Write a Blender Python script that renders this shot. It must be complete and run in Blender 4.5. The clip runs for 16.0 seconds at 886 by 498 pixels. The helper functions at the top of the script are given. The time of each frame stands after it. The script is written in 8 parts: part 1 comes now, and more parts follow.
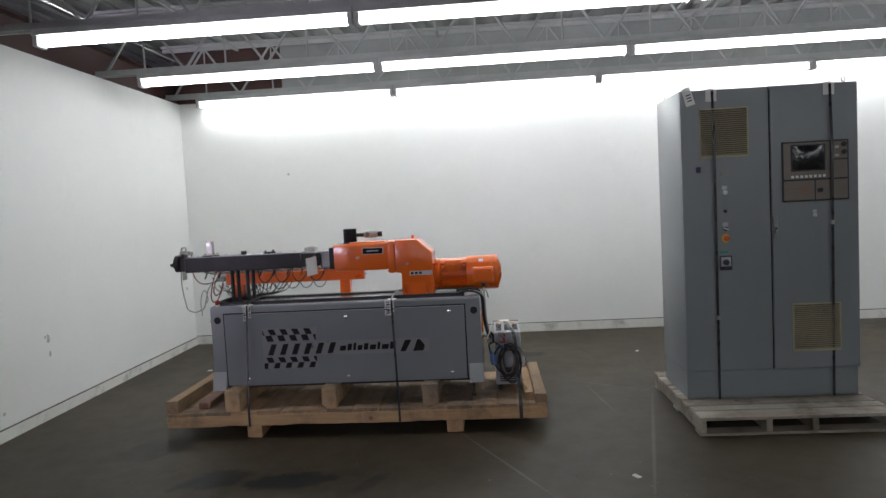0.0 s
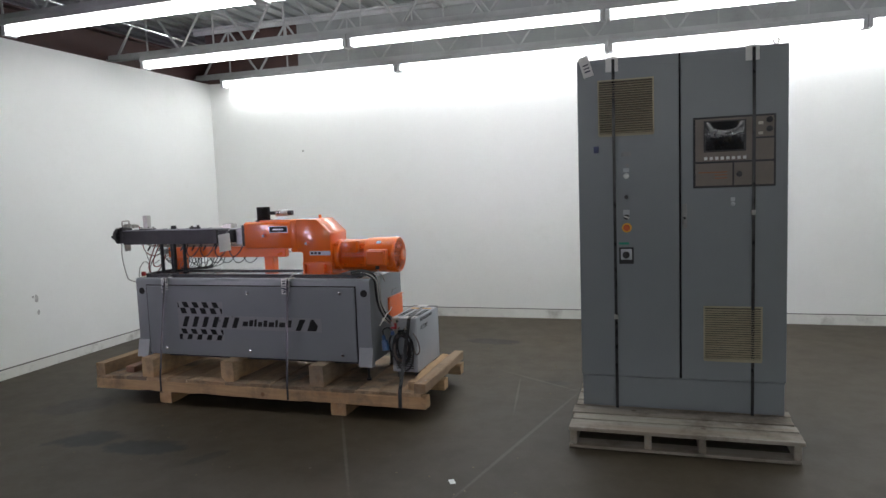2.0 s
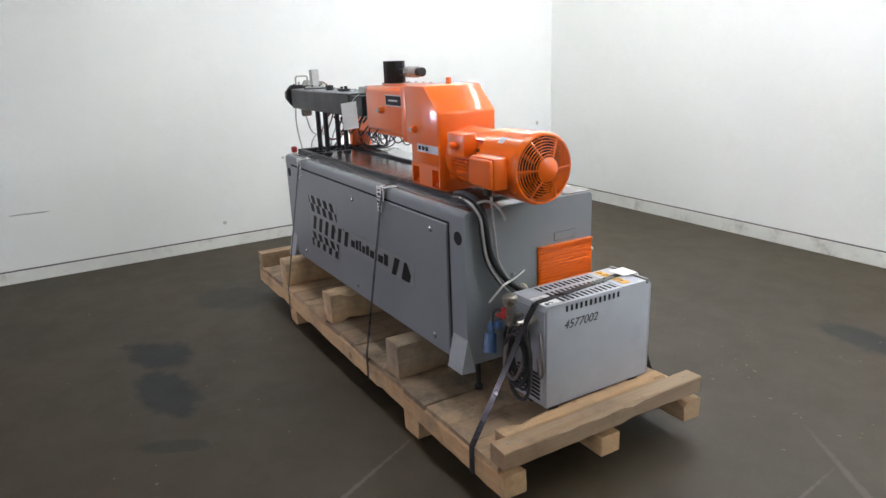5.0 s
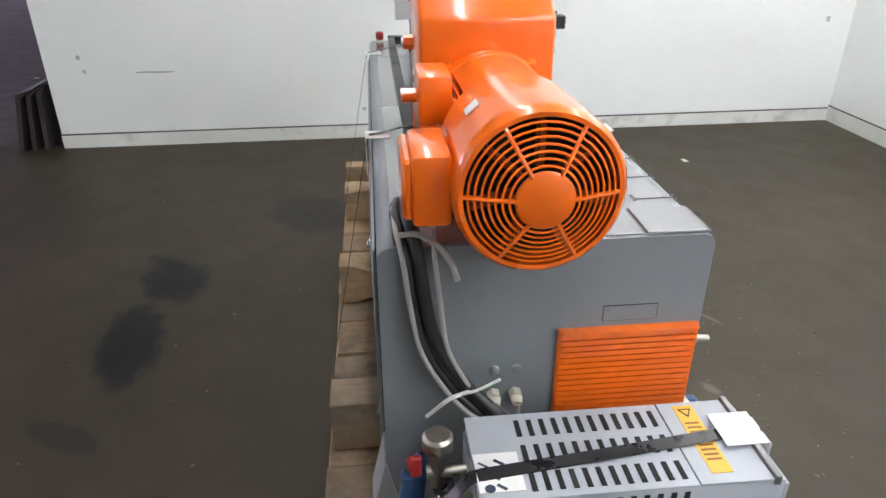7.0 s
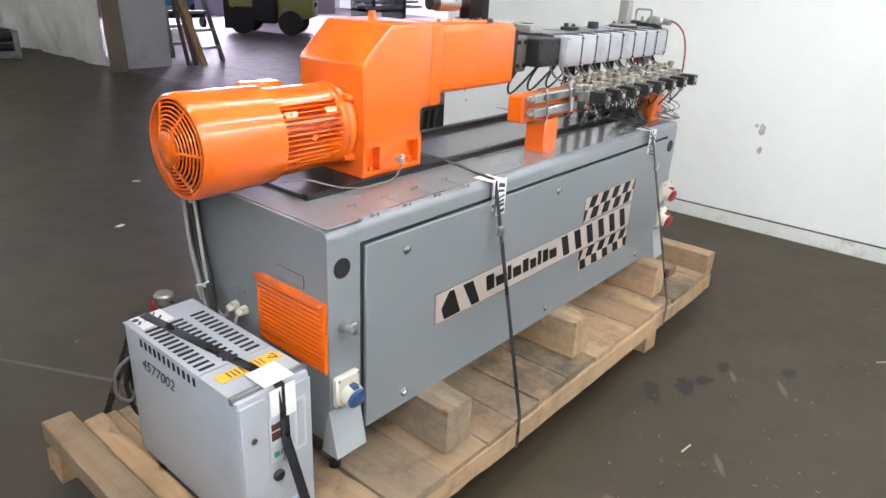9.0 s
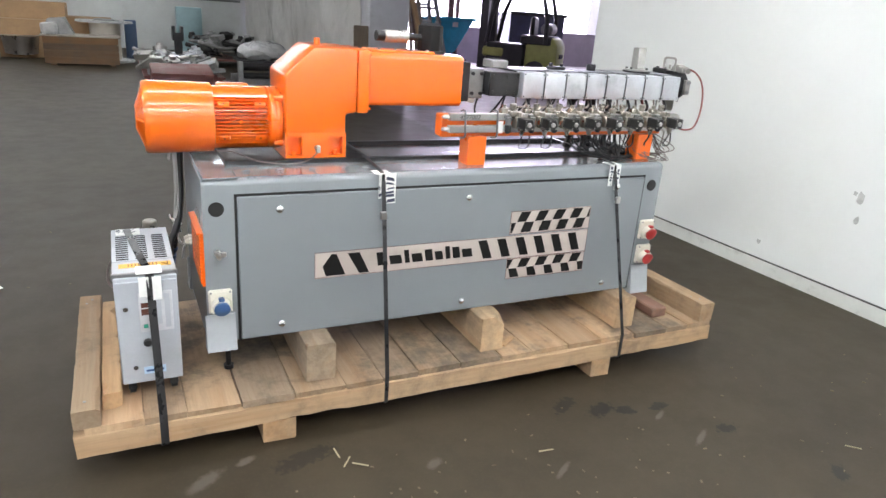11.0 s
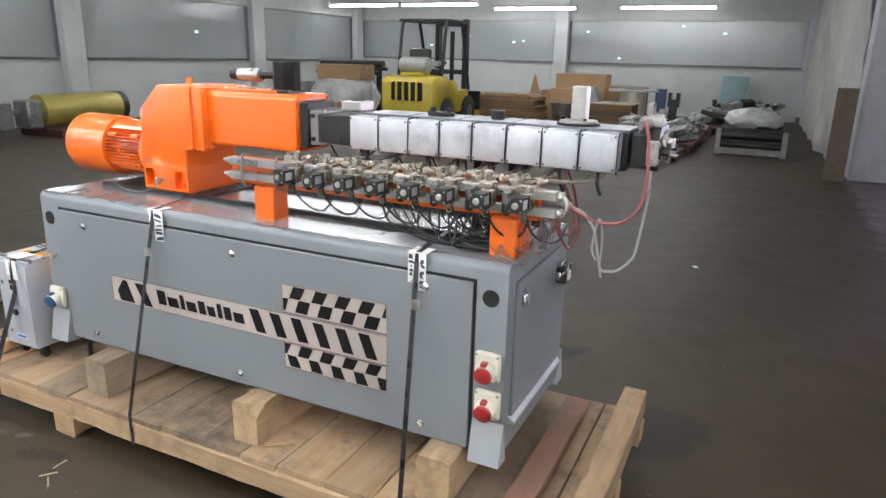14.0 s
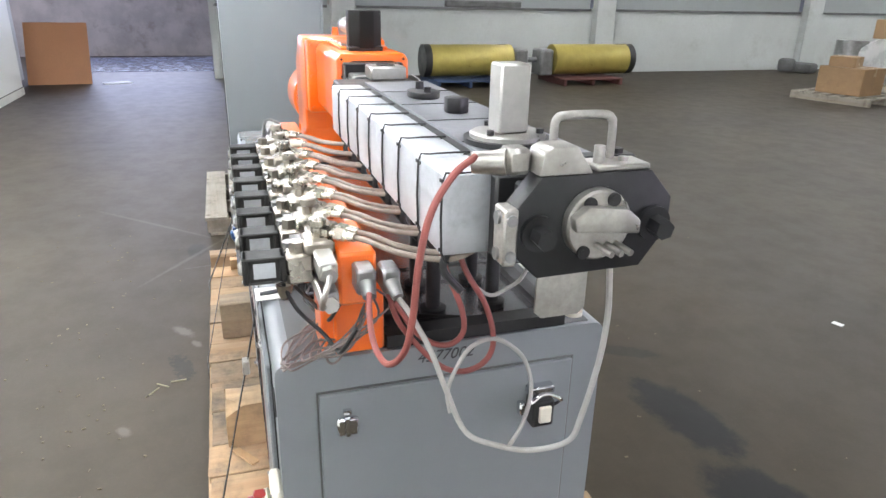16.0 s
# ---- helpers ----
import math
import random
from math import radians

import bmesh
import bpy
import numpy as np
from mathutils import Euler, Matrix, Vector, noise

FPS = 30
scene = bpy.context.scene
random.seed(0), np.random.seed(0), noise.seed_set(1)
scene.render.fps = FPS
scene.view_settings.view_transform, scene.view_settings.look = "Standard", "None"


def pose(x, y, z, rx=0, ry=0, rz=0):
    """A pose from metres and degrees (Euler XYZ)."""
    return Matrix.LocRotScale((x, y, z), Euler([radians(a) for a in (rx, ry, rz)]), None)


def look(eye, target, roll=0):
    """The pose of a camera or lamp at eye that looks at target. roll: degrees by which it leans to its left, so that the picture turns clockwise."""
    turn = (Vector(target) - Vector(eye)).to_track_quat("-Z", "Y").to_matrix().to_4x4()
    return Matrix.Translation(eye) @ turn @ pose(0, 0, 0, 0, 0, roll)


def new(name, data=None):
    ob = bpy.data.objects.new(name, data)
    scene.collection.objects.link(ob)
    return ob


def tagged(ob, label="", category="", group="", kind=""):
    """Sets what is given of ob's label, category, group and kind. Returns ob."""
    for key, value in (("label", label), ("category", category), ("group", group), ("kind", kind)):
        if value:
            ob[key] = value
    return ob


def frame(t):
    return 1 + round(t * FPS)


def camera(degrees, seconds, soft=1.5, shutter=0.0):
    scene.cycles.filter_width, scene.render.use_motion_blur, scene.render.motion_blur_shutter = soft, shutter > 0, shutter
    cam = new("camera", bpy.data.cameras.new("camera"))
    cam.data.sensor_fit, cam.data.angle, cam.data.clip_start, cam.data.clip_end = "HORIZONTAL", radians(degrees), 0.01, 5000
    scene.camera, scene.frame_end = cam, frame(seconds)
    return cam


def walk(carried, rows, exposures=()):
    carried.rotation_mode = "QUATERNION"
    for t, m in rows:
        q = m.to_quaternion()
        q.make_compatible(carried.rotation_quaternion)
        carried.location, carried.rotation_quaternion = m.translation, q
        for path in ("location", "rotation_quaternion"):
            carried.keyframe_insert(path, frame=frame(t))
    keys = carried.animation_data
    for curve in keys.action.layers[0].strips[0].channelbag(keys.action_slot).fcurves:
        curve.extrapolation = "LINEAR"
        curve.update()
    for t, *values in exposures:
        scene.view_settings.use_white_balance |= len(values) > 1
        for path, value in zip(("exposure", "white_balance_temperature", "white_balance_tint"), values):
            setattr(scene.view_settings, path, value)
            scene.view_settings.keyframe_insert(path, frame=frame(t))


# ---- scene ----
cam = camera(66.9, 16.0)
PATH = [
    (0, (2.118, -4.836, 1.61), (1.979, -2.845, 1.483), -3.0),
    (0.5, (2.561, -4.88, 1.604), (2.355, -2.895, 1.48), -3.3),
    (1, (3.062, -4.87, 1.589), (2.787, -2.893, 1.456), -2.7),
    (1.5, (3.524, -4.645, 1.574), (3.044, -2.711, 1.405), -2.1),
    (2, (3.94, -4.307, 1.567), (3.341, -2.407, 1.387), -2.1),
    (2.5, (4.253, -3.903, 1.587), (3.387, -2.115, 1.362), -2.3),
    (3, (4.382, -3.345, 1.577), (3.26, -1.722, 1.251), -2.8),
    (3.5, (4.445, -2.808, 1.539), (3.149, -1.324, 1.196), -2.2),
    (4, (4.325, -2.245, 1.538), (2.886, -0.916, 1.137), -2.0),
    (4.5, (4.189, -1.734, 1.487), (2.637, -0.571, 0.999), -1.2),
    (4.7, (4.126, -1.523, 1.505), (2.525, -0.447, 0.976), -1.5),
    (6.8, (3.107, -0.13, 1.48), (1.303, 0.209, 0.686), -0.8),
    (7, (3.055, 0.013, 1.472), (1.283, 0.197, 0.561), 0.0),
    (7.5, (3.036, 0.477, 1.45), (1.314, 0.083, 0.511), -3.4),
    (8, (3.001, 0.899, 1.46), (1.414, 0.091, 0.551), -5.1),
    (8.2, (2.985, 1.058, 1.477), (1.422, 0.162, 0.609), -3.1),
    (10.3, (2.844, 2.694, 1.528), (1.752, 1.172, 0.828), 5.0),
    (10.5, (2.691, 2.781, 1.512), (1.669, 1.208, 0.82), 4.7),
    (11, (2.255, 2.908, 1.533), (1.412, 1.222, 0.866), 4.2),
    (11.5, (1.802, 3.009, 1.524), (1.174, 1.219, 0.893), 4.0),
    (12, (1.294, 2.977, 1.508), (0.947, 1.108, 0.889), 3.4),
    (12.5, (0.818, 2.922, 1.504), (0.728, 1.016, 0.906), 3.2),
    (13, (0.353, 2.802, 1.518), (0.611, 0.9, 0.955), 2.2),
    (13.5, (-0.096, 2.572, 1.527), (0.461, 0.733, 0.974), 1.7),
    (14, (-0.579, 2.309, 1.514), (0.243, 0.573, 0.957), 1.4),
    (14.5, (-0.899, 1.905, 1.496), (0.137, 0.316, 0.863), 1.3),
    (15, (-1.065, 1.465, 1.515), (0.182, 0.055, 0.839), 1.7),
    (15.5, (-1.109, 1.049, 1.544), (0.478, 0.041, 0.862), 0.4),
    (16, (-0.977, 0.654, 1.522), (0.8, 0.073, 0.811), 1.2),
]
EXPOSURES = [(0.0, -0.05), (2.0, 0.05), (2.8, 0.3), (4.5, 0.75), (7.0, 0.95), (8.0, 1.03), (10.5, 1.12), (12.5, 1.12), (13.5, 1.05), (14.5, 0.95), (15.0, 1.15), (15.5, 1.45), (16.0, 1.58)]
walk(cam, [(t, look(eye, target, roll)) for t, eye, target, roll in PATH], EXPOSURES)

# World: almost no light of its own, the hall is lit by its lamps and one daylight door.
world = bpy.data.worlds.new("world")
scene.world = world
world.use_nodes = True
world.node_tree.nodes["Background"].inputs[0].default_value = (0.75, 0.8, 1.0, 1)
world.node_tree.nodes["Background"].inputs[1].default_value = 0.05

TUBE = 13.0  # glow of the near fluorescent fittings
FAR_TUBE = 13.0
# daylight through the loading door at the end of the side hall
loading = new("loading_door_light", bpy.data.lights.new("loading_door_light", "AREA"))
loading.data.shape, loading.data.size, loading.data.size_y = "RECTANGLE", 7.4, 3.0
loading.data.energy, loading.data.color = 1150, (0.84, 0.75, 0.98)
loading.matrix_world = look((-9.2, -17.9, 1.7), (-9.2, 0.0, 1.7))
next_room = new("next_room_window_light", bpy.data.lights.new("next_room_window_light", "AREA"))
next_room.data.shape, next_room.data.size, next_room.data.size_y = "RECTANGLE", 1.6, 1.2
next_room.data.energy, next_room.data.color = 38, (0.80, 0.82, 1.0)
next_room.matrix_world = look((14.4, 6.1, 2.6), (16.6, 1.4, 0.8))
east_light = new("east_room_light", bpy.data.lights.new("east_room_light", "AREA"))
east_light.data.shape, east_light.data.size, east_light.data.size_y = "RECTANGLE", 3.0, 2.4
east_light.data.energy, east_light.data.color = 85, (0.64, 0.70, 1.0)
east_light.matrix_world = look((16.6, 2.4, 2.2), (6.0, 1.6, 0.3))

# ---- helpers for meshes ----
ORIGIN = {}


def G_box(a, b, bev=0.0, seg=1):
    bm = bmesh.new()
    bmesh.ops.create_cube(bm, size=1)
    for v in bm.verts:
        v.co = Vector([(a[i] + b[i]) / 2 + v.co[i] * (b[i] - a[i]) for i in range(3)])
    if bev:
        bmesh.ops.bevel(bm, geom=bm.edges[:], offset=bev, segments=seg, profile=0.5, affect="EDGES")
    return G_of(bm)


def G_rough(a, b, axis, seed, bev=0.004, chip=0.014, step=0.05):
    """Sawn timber: a bar along an axis whose arrises wander and are knocked off here and there."""
    r = random.Random(seed)
    i = "xyz".index(axis)
    j, k = [q for q in range(3) if q != i]
    n = max(3, int((b[i] - a[i]) / step))
    vs, fs = [], []
    knock = [0.0] * 4
    for s in range(n + 1):
        t = a[i] + (b[i] - a[i]) * s / n
        for c in range(4):
            knock[c] = knock[c] * 0.45 + (r.uniform(0.3, 1.0) * chip if r.random() < 0.10 else 0.0)
        lift = [r.uniform(-0.0012, 0.0012) for q in range(4)]
        cut = [bev * r.uniform(0.5, 1.3) + q for q in knock]
        corners = ((a[j], a[k], 1, 1), (b[j], a[k], -1, 1), (b[j], b[k], -1, -1), (a[j], b[k], 1, -1))
        for c, (u, v, du, dv) in enumerate(corners):
            first, second = (u, v + dv * cut[c] * r.uniform(0.5, 1.0)), (u + du * cut[c], v)
            if c % 2:
                first, second = second, first
            for p, q in (first, second):
                w = [0.0, 0.0, 0.0]
                w[i] = t + (r.uniform(-0.003, 0.003) if s in (0, n) else 0.0)
                w[j], w[k] = p + lift[c] * 0.6, q + lift[c]
                vs.append(Vector(w))
    for s in range(n):
        for c in range(8):
            fs.append([s * 8 + c, s * 8 + (c + 1) % 8, s * 8 + 8 + (c + 1) % 8, s * 8 + 8 + c])
    fs += [list(range(8))[::-1], [n * 8 + c for c in range(8)]]
    return vs, fs


def G_of(bm):
    bm.verts.index_update()
    out = [v.co.copy() for v in bm.verts], [[v.index for v in f.verts] for f in bm.faces]
    bm.free()
    return out


def basis(d):
    d = Vector(d).normalized()
    u = d.orthogonal().normalized()
    return d, u, d.cross(u)


def G_cyl(p0, p1, r, r2=None, n=16, cap=True, turn=0.0):
    r2 = r if r2 is None else r2
    p0, p1 = Vector(p0), Vector(p1)
    d, u, w = basis(p1 - p0)
    vs, fs = [], []
    for p, q in ((p0, r), (p1, r2)):
        for k in range(n):
            a = 2 * math.pi * k / n + turn
            vs.append(p + u * (q * math.cos(a)) + w * (q * math.sin(a)))
    for k in range(n):
        fs.append([k, (k + 1) % n, n + (k + 1) % n, n + k])
    if cap:
        fs += [list(range(n))[::-1], list(range(n, 2 * n))]
    return vs, fs


def G_lathe(profile, at, axis, n=32):
    """profile: (distance along the axis, radius) pairs."""
    d, u, w = basis(axis)
    at = Vector(at)
    vs, fs = [], []
    for s, r in profile:
        for k in range(n):
            a = 2 * math.pi * k / n
            vs.append(at + d * s + u * (r * math.cos(a)) + w * (r * math.sin(a)))
    for j in range(len(profile) - 1):
        for k in range(n):
            fs.append([j * n + k, j * n + (k + 1) % n, (j + 1) * n + (k + 1) % n, (j + 1) * n + k])
    if profile[0][1] > 1e-5:
        fs.append(list(range(n))[::-1])
    if profile[-1][1] > 1e-5:
        fs.append([(len(profile) - 1) * n + k for k in range(n)])
    return vs, fs


def G_prism(poly, axis, lo, hi, bev=0.0):
    """A 2D outline pushed along an axis: x uses (y, z), y uses (x, z), z uses (x, y)."""
    put = {"x": lambda p, h: (h, p[0], p[1]), "y": lambda p, h: (p[0], h, p[1]), "z": lambda p, h: (p[0], p[1], h)}[axis]
    bm = bmesh.new()
    low = [bm.verts.new(put(p, lo)) for p in poly]
    high = [bm.verts.new(put(p, hi)) for p in poly]
    n = len(poly)
    bm.faces.new(low[::-1])
    bm.faces.new(high)
    for k in range(n):
        bm.faces.new([low[k], low[(k + 1) % n], high[(k + 1) % n], high[k]])
    bmesh.ops.recalc_face_normals(bm, faces=bm.faces[:])
    if bev:
        bmesh.ops.bevel(bm, geom=bm.edges[:], offset=bev, segments=2, profile=0.5, affect="EDGES")
    return G_of(bm)


def smooth_line(pts, per=6):
    pts = [Vector(p) for p in pts]
    if len(pts) < 3:
        return pts
    ext = [pts[0] * 2 - pts[1]] + pts + [pts[-1] * 2 - pts[-2]]
    out = []
    for k in range(1, len(ext) - 2):
        a, b, c, d = ext[k - 1 : k + 3]
        for j in range(per):
            t = j / per
            out.append(0.5 * ((2 * b) + (c - a) * t + (2 * a - 5 * b + 4 * c - d) * t * t + (3 * b - a - 3 * c + d) * t**3))
    return out + [pts[-1]]


def G_tube(pts, r, n=8, per=6):
    line = smooth_line(pts, per)
    vs, fs = [], []
    u = None
    for k, p in enumerate(line):
        d = (line[min(k + 1, len(line) - 1)] - line[max(k - 1, 0)]).normalized()
        u = d.orthogonal().normalized() if u is None else (u - d * u.dot(d)).normalized()
        w = d.cross(u)
        for j in range(n):
            a = 2 * math.pi * j / n
            vs.append(p + u * (r * math.cos(a)) + w * (r * math.sin(a)))
    for k in range(len(line) - 1):
        for j in range(n):
            fs.append([k * n + j, k * n + (j + 1) % n, (k + 1) * n + (j + 1) % n, (k + 1) * n + j])
    fs += [list(range(n))[::-1], [(len(line) - 1) * n + j for j in range(n)]]
    return vs, fs


def G_band(pts, width, thick, side):
    """A flat strap along a line; side is the direction of its width."""
    pts = [Vector(p) for p in pts]
    s = Vector(side).normalized() * (width / 2)
    vs, fs = [], []
    for k, p in enumerate(pts):
        d = (pts[min(k + 1, len(pts) - 1)] - pts[max(k - 1, 0)]).normalized()
        nrm = d.cross(s).normalized() * (thick / 2)
        vs += [p - s - nrm, p + s - nrm, p + s + nrm, p - s + nrm]
    for k in range(len(pts) - 1):
        for j in range(4):
            fs.append([4 * k + j, 4 * k + (j + 1) % 4, 4 * k + 4 + (j + 1) % 4, 4 * k + 4 + j])
    m = 4 * (len(pts) - 1)
    fs += [[3, 2, 1, 0], [m, m + 1, m + 2, m + 3]]
    return vs, fs


def moved(g, m):
    return [m @ v for v in g[0]], g[1]


def mesh_of(name, geoms, material, origin=Vector(), angle=38):
    vs, fs = [], []
    for gv, gf in geoms:
        k = len(vs)
        vs += [tuple(Vector(v) - origin) for v in gv]
        fs += [[i + k for i in f] for f in gf]
    me = bpy.data.meshes.new(name)
    me.from_pydata(vs, [], fs)
    bm = bmesh.new()
    bm.from_mesh(me)
    bmesh.ops.recalc_face_normals(bm, faces=bm.faces[:])
    bm.to_mesh(me)
    bm.free()
    me.polygons.foreach_set("use_smooth", [True] * len(me.polygons))
    me.set_sharp_from_angle(angle=radians(angle))
    me.materials.append(material)
    me.update()
    return me


def thing(name, at, label, category, group="", kind=""):
    ob = new(name)
    ob.empty_display_size = 0.1
    ob.location = at
    ORIGIN[ob] = Vector(at)
    return tagged(ob, label, category, group, kind)


def part(name, geoms, material, parent, label="", angle=38):
    geoms = [geoms] if isinstance(geoms, tuple) else geoms
    origin = ORIGIN[parent]
    ob = new(name, mesh_of(name, geoms, material, origin, angle))
    ob.parent = parent
    ORIGIN[ob] = origin
    return tagged(ob, label)


def single(name, geoms, material, label, category, group="", kind="", at=None, angle=38):
    """A thing that is one mesh."""
    geoms = [geoms] if isinstance(geoms, tuple) else geoms
    at = Vector(at) if at is not None else Vector()
    ob = new(name, mesh_of(name, geoms, material, at, angle))
    ob.location = at
    ORIGIN[ob] = at
    return tagged(ob, label, category, group, kind)


# ---- materials ----
def node_mat(name):
    m = bpy.data.materials.new(name)
    m.use_nodes = True
    t = m.node_tree
    return m, t, t.nodes["Principled BSDF"]


def add(t, kind, **values):
    n = t.nodes.new(kind)
    for k, v in values.items():
        if k in n.inputs:
            n.inputs[k].default_value = v
    return n


def noise_of(t, scale, detail=4.0, rough=0.55, stretch=None):
    co = t.nodes.new("ShaderNodeTexCoord")
    src = co.outputs["Object"]
    if stretch:
        mp = t.nodes.new("ShaderNodeMapping")
        mp.inputs["Scale"].default_value = stretch
        t.links.new(src, mp.inputs["Vector"])
        src = mp.outputs["Vector"]
    n = add(t, "ShaderNodeTexNoise", Scale=scale, Detail=detail, Roughness=rough)
    t.links.new(src, n.inputs["Vector"])
    return n


def ramp(t, src, lo, hi, a, b):
    r = t.nodes.new("ShaderNodeMapRange")
    r.interpolation_type = "SMOOTHSTEP"
    t.links.new(src, r.inputs["Value"])
    for k, v in (("From Min", lo), ("From Max", hi), ("To Min", a), ("To Max", b)):
        r.inputs[k].default_value = v
    return r.outputs["Result"]


def mix_col(t, fac, a, b):
    m = t.nodes.new("ShaderNodeMix")
    m.data_type = "RGBA"
    for sock, v in ((m.inputs[0], fac), (m.inputs[6], a), (m.inputs[7], b)):
        if isinstance(v, bpy.types.NodeSocket):
            t.links.new(v, sock)
        elif isinstance(v, (int, float)):
            sock.default_value = v
        else:
            sock.default_value = (*v, 1)
    return m.outputs[2]


def mat(name, col, rough=0.5, metal=0.0, var=0.12, scale=5.0, fine=60.0, bump=0.06, coat=0.0, dirt=None, dirt_amount=0.35, stretch=None, spread=0.1, piece_var=0.0, coat_rough=0.12):
    """A surface with large patches, fine grain and patches of dirt; piece_var varies it from object to object."""
    m, t, p = node_mat(name)
    big, small = noise_of(t, scale, 4, 0.6, stretch), noise_of(t, fine, 3, 0.6, stretch)
    dark, light = [c * (1 - var) for c in col], [min(1, c * (1 + var)) for c in col]
    c = mix_col(t, ramp(t, big.outputs["Fac"], 0.3, 0.7, 0, 1), dark, light)
    c = mix_col(t, ramp(t, small.outputs["Fac"], 0.35, 0.7, 0, 0.35), c, [x * (1 - 1.6 * var) for x in col])
    if dirt:
        grime = noise_of(t, scale * 0.45 + 1.3, 7, 0.68, stretch)
        c = mix_col(t, ramp(t, grime.outputs["Fac"], 0.52, 0.72, 0, dirt_amount), c, dirt)
    if piece_var:
        info = t.nodes.new("ShaderNodeObjectInfo")
        hsv = t.nodes.new("ShaderNodeHueSaturation")
        t.links.new(c, hsv.inputs["Color"])
        t.links.new(ramp(t, info.outputs["Random"], 0, 1, 1 - piece_var, 1 + piece_var), hsv.inputs["Value"])
        c = hsv.outputs["Color"]
    t.links.new(c, p.inputs["Base Color"])
    t.links.new(ramp(t, big.outputs["Fac"], 0.25, 0.75, max(0.03, rough - spread), min(1, rough + spread)), p.inputs["Roughness"])
    p.inputs["Metallic"].default_value = metal
    p.inputs["Coat Weight"].default_value = coat
    p.inputs["Coat Roughness"].default_value = coat_rough
    if bump:
        b = add(t, "ShaderNodeBump", Strength=bump, Distance=0.004)
        t.links.new(small.outputs["Fac"], b.inputs["Height"])
        t.links.new(b.outputs["Normal"], p.inputs["Normal"])
    return m


def wood(name, col, grain, piece_var=0.28, dirt=0.55):
    """Rough sawn timber; grain is the axis the fibres run along. Hue and value change from board to board."""
    m, t, p = node_mat(name)
    s = {"x": (1.2, 22, 22), "y": (22, 1.2, 22), "z": (22, 22, 1.2)}[grain]
    s2 = {"x": (0.4, 6, 6), "y": (6, 0.4, 6), "z": (6, 6, 0.4)}[grain]
    g1, g2, g3 = noise_of(t, 3.0, 5, 0.65, s), noise_of(t, 2.0, 4, 0.6, s2), noise_of(t, 3.2, 8, 0.72)
    info = t.nodes.new("ShaderNodeObjectInfo")
    grey = ramp(t, info.outputs["Random"], 0.35, 1.0, 0.0, 0.55)
    base = mix_col(t, grey, col, [(col[0] + col[1] + col[2]) / 3 * k for k in (1.02, 0.88, 0.72)])
    c = mix_col(t, ramp(t, g1.outputs["Fac"], 0.34, 0.72, 0, 0.38), base, [x * 0.55 for x in col])
    c = mix_col(t, ramp(t, g2.outputs["Fac"], 0.42, 0.72, 0, 0.5), c, [col[0] * 0.72, col[1] * 0.56, col[2] * 0.42])
    c = mix_col(t, ramp(t, g3.outputs["Fac"], 0.46, 0.68, 0, dirt), c, (0.13, 0.105, 0.08))
    knot = t.nodes.new("ShaderNodeTexVoronoi")
    knot.inputs["Scale"].default_value = 3.3
    t.links.new(noise_of(t, 1.0).inputs["Vector"].links[0].from_socket, knot.inputs["Vector"])
    c = mix_col(t, ramp(t, knot.outputs["Distance"], 0.03, 0.075, 0.75, 0), c, [col[0] * 0.35, col[1] * 0.25, col[2] * 0.2])
    hsv = t.nodes.new("ShaderNodeHueSaturation")
    t.links.new(c, hsv.inputs["Color"])
    t.links.new(ramp(t, info.outputs["Random"], 0, 1, 1 + piece_var * 0.6, 1 - piece_var), hsv.inputs["Value"])
    t.links.new(hsv.outputs["Color"], p.inputs["Base Color"])
    p.inputs["Roughness"].default_value = 0.82
    b = add(t, "ShaderNodeBump", Strength=0.45, Distance=0.004)
    t.links.new(g1.outputs["Fac"], b.inputs["Height"])
    t.links.new(b.outputs["Normal"], p.inputs["Normal"])
    return m


def glow(name, col, strength):
    m, t, p = node_mat(name)
    p.inputs["Base Color"].default_value = (0.9, 0.9, 0.9, 1)
    p.inputs["Emission Color"].default_value = (*col, 1)
    p.inputs["Emission Strength"].default_value = strength
    return m


def spot_mask(t, co, cx, cy, a, b, turn, soft=0.5, wob=0.35):
    """A blotch with an uneven edge round (cx, cy) on the floor: half axes a and b, turned by degrees."""
    mp = t.nodes.new("ShaderNodeMapping")
    mp.vector_type = "TEXTURE"
    mp.inputs["Location"].default_value = (cx, cy, 0)
    mp.inputs["Rotation"].default_value = (0, 0, radians(turn))
    mp.inputs["Scale"].default_value = (a, b, 1)
    t.links.new(co, mp.inputs["Vector"])
    ln = t.nodes.new("ShaderNodeVectorMath")
    ln.operation = "LENGTH"
    t.links.new(mp.outputs["Vector"], ln.inputs[0])
    ns = add(t, "ShaderNodeTexNoise", Scale=max(6.0, min(34.0, 1.3 / b)), Detail=7.0, Roughness=0.68)
    t.links.new(co, ns.inputs["Vector"])
    ad = t.nodes.new("ShaderNodeMath")
    ad.operation = "MULTIPLY_ADD"
    t.links.new(ns.outputs["Fac"], ad.inputs[0])
    ad.inputs[1].default_value = wob * 2
    t.links.new(ln.outputs["Value"], ad.inputs[2])
    return ramp(t, ad.outputs[0], 1.0 + wob - soft / 2, 1.0 + wob + soft / 2, 1, 0)


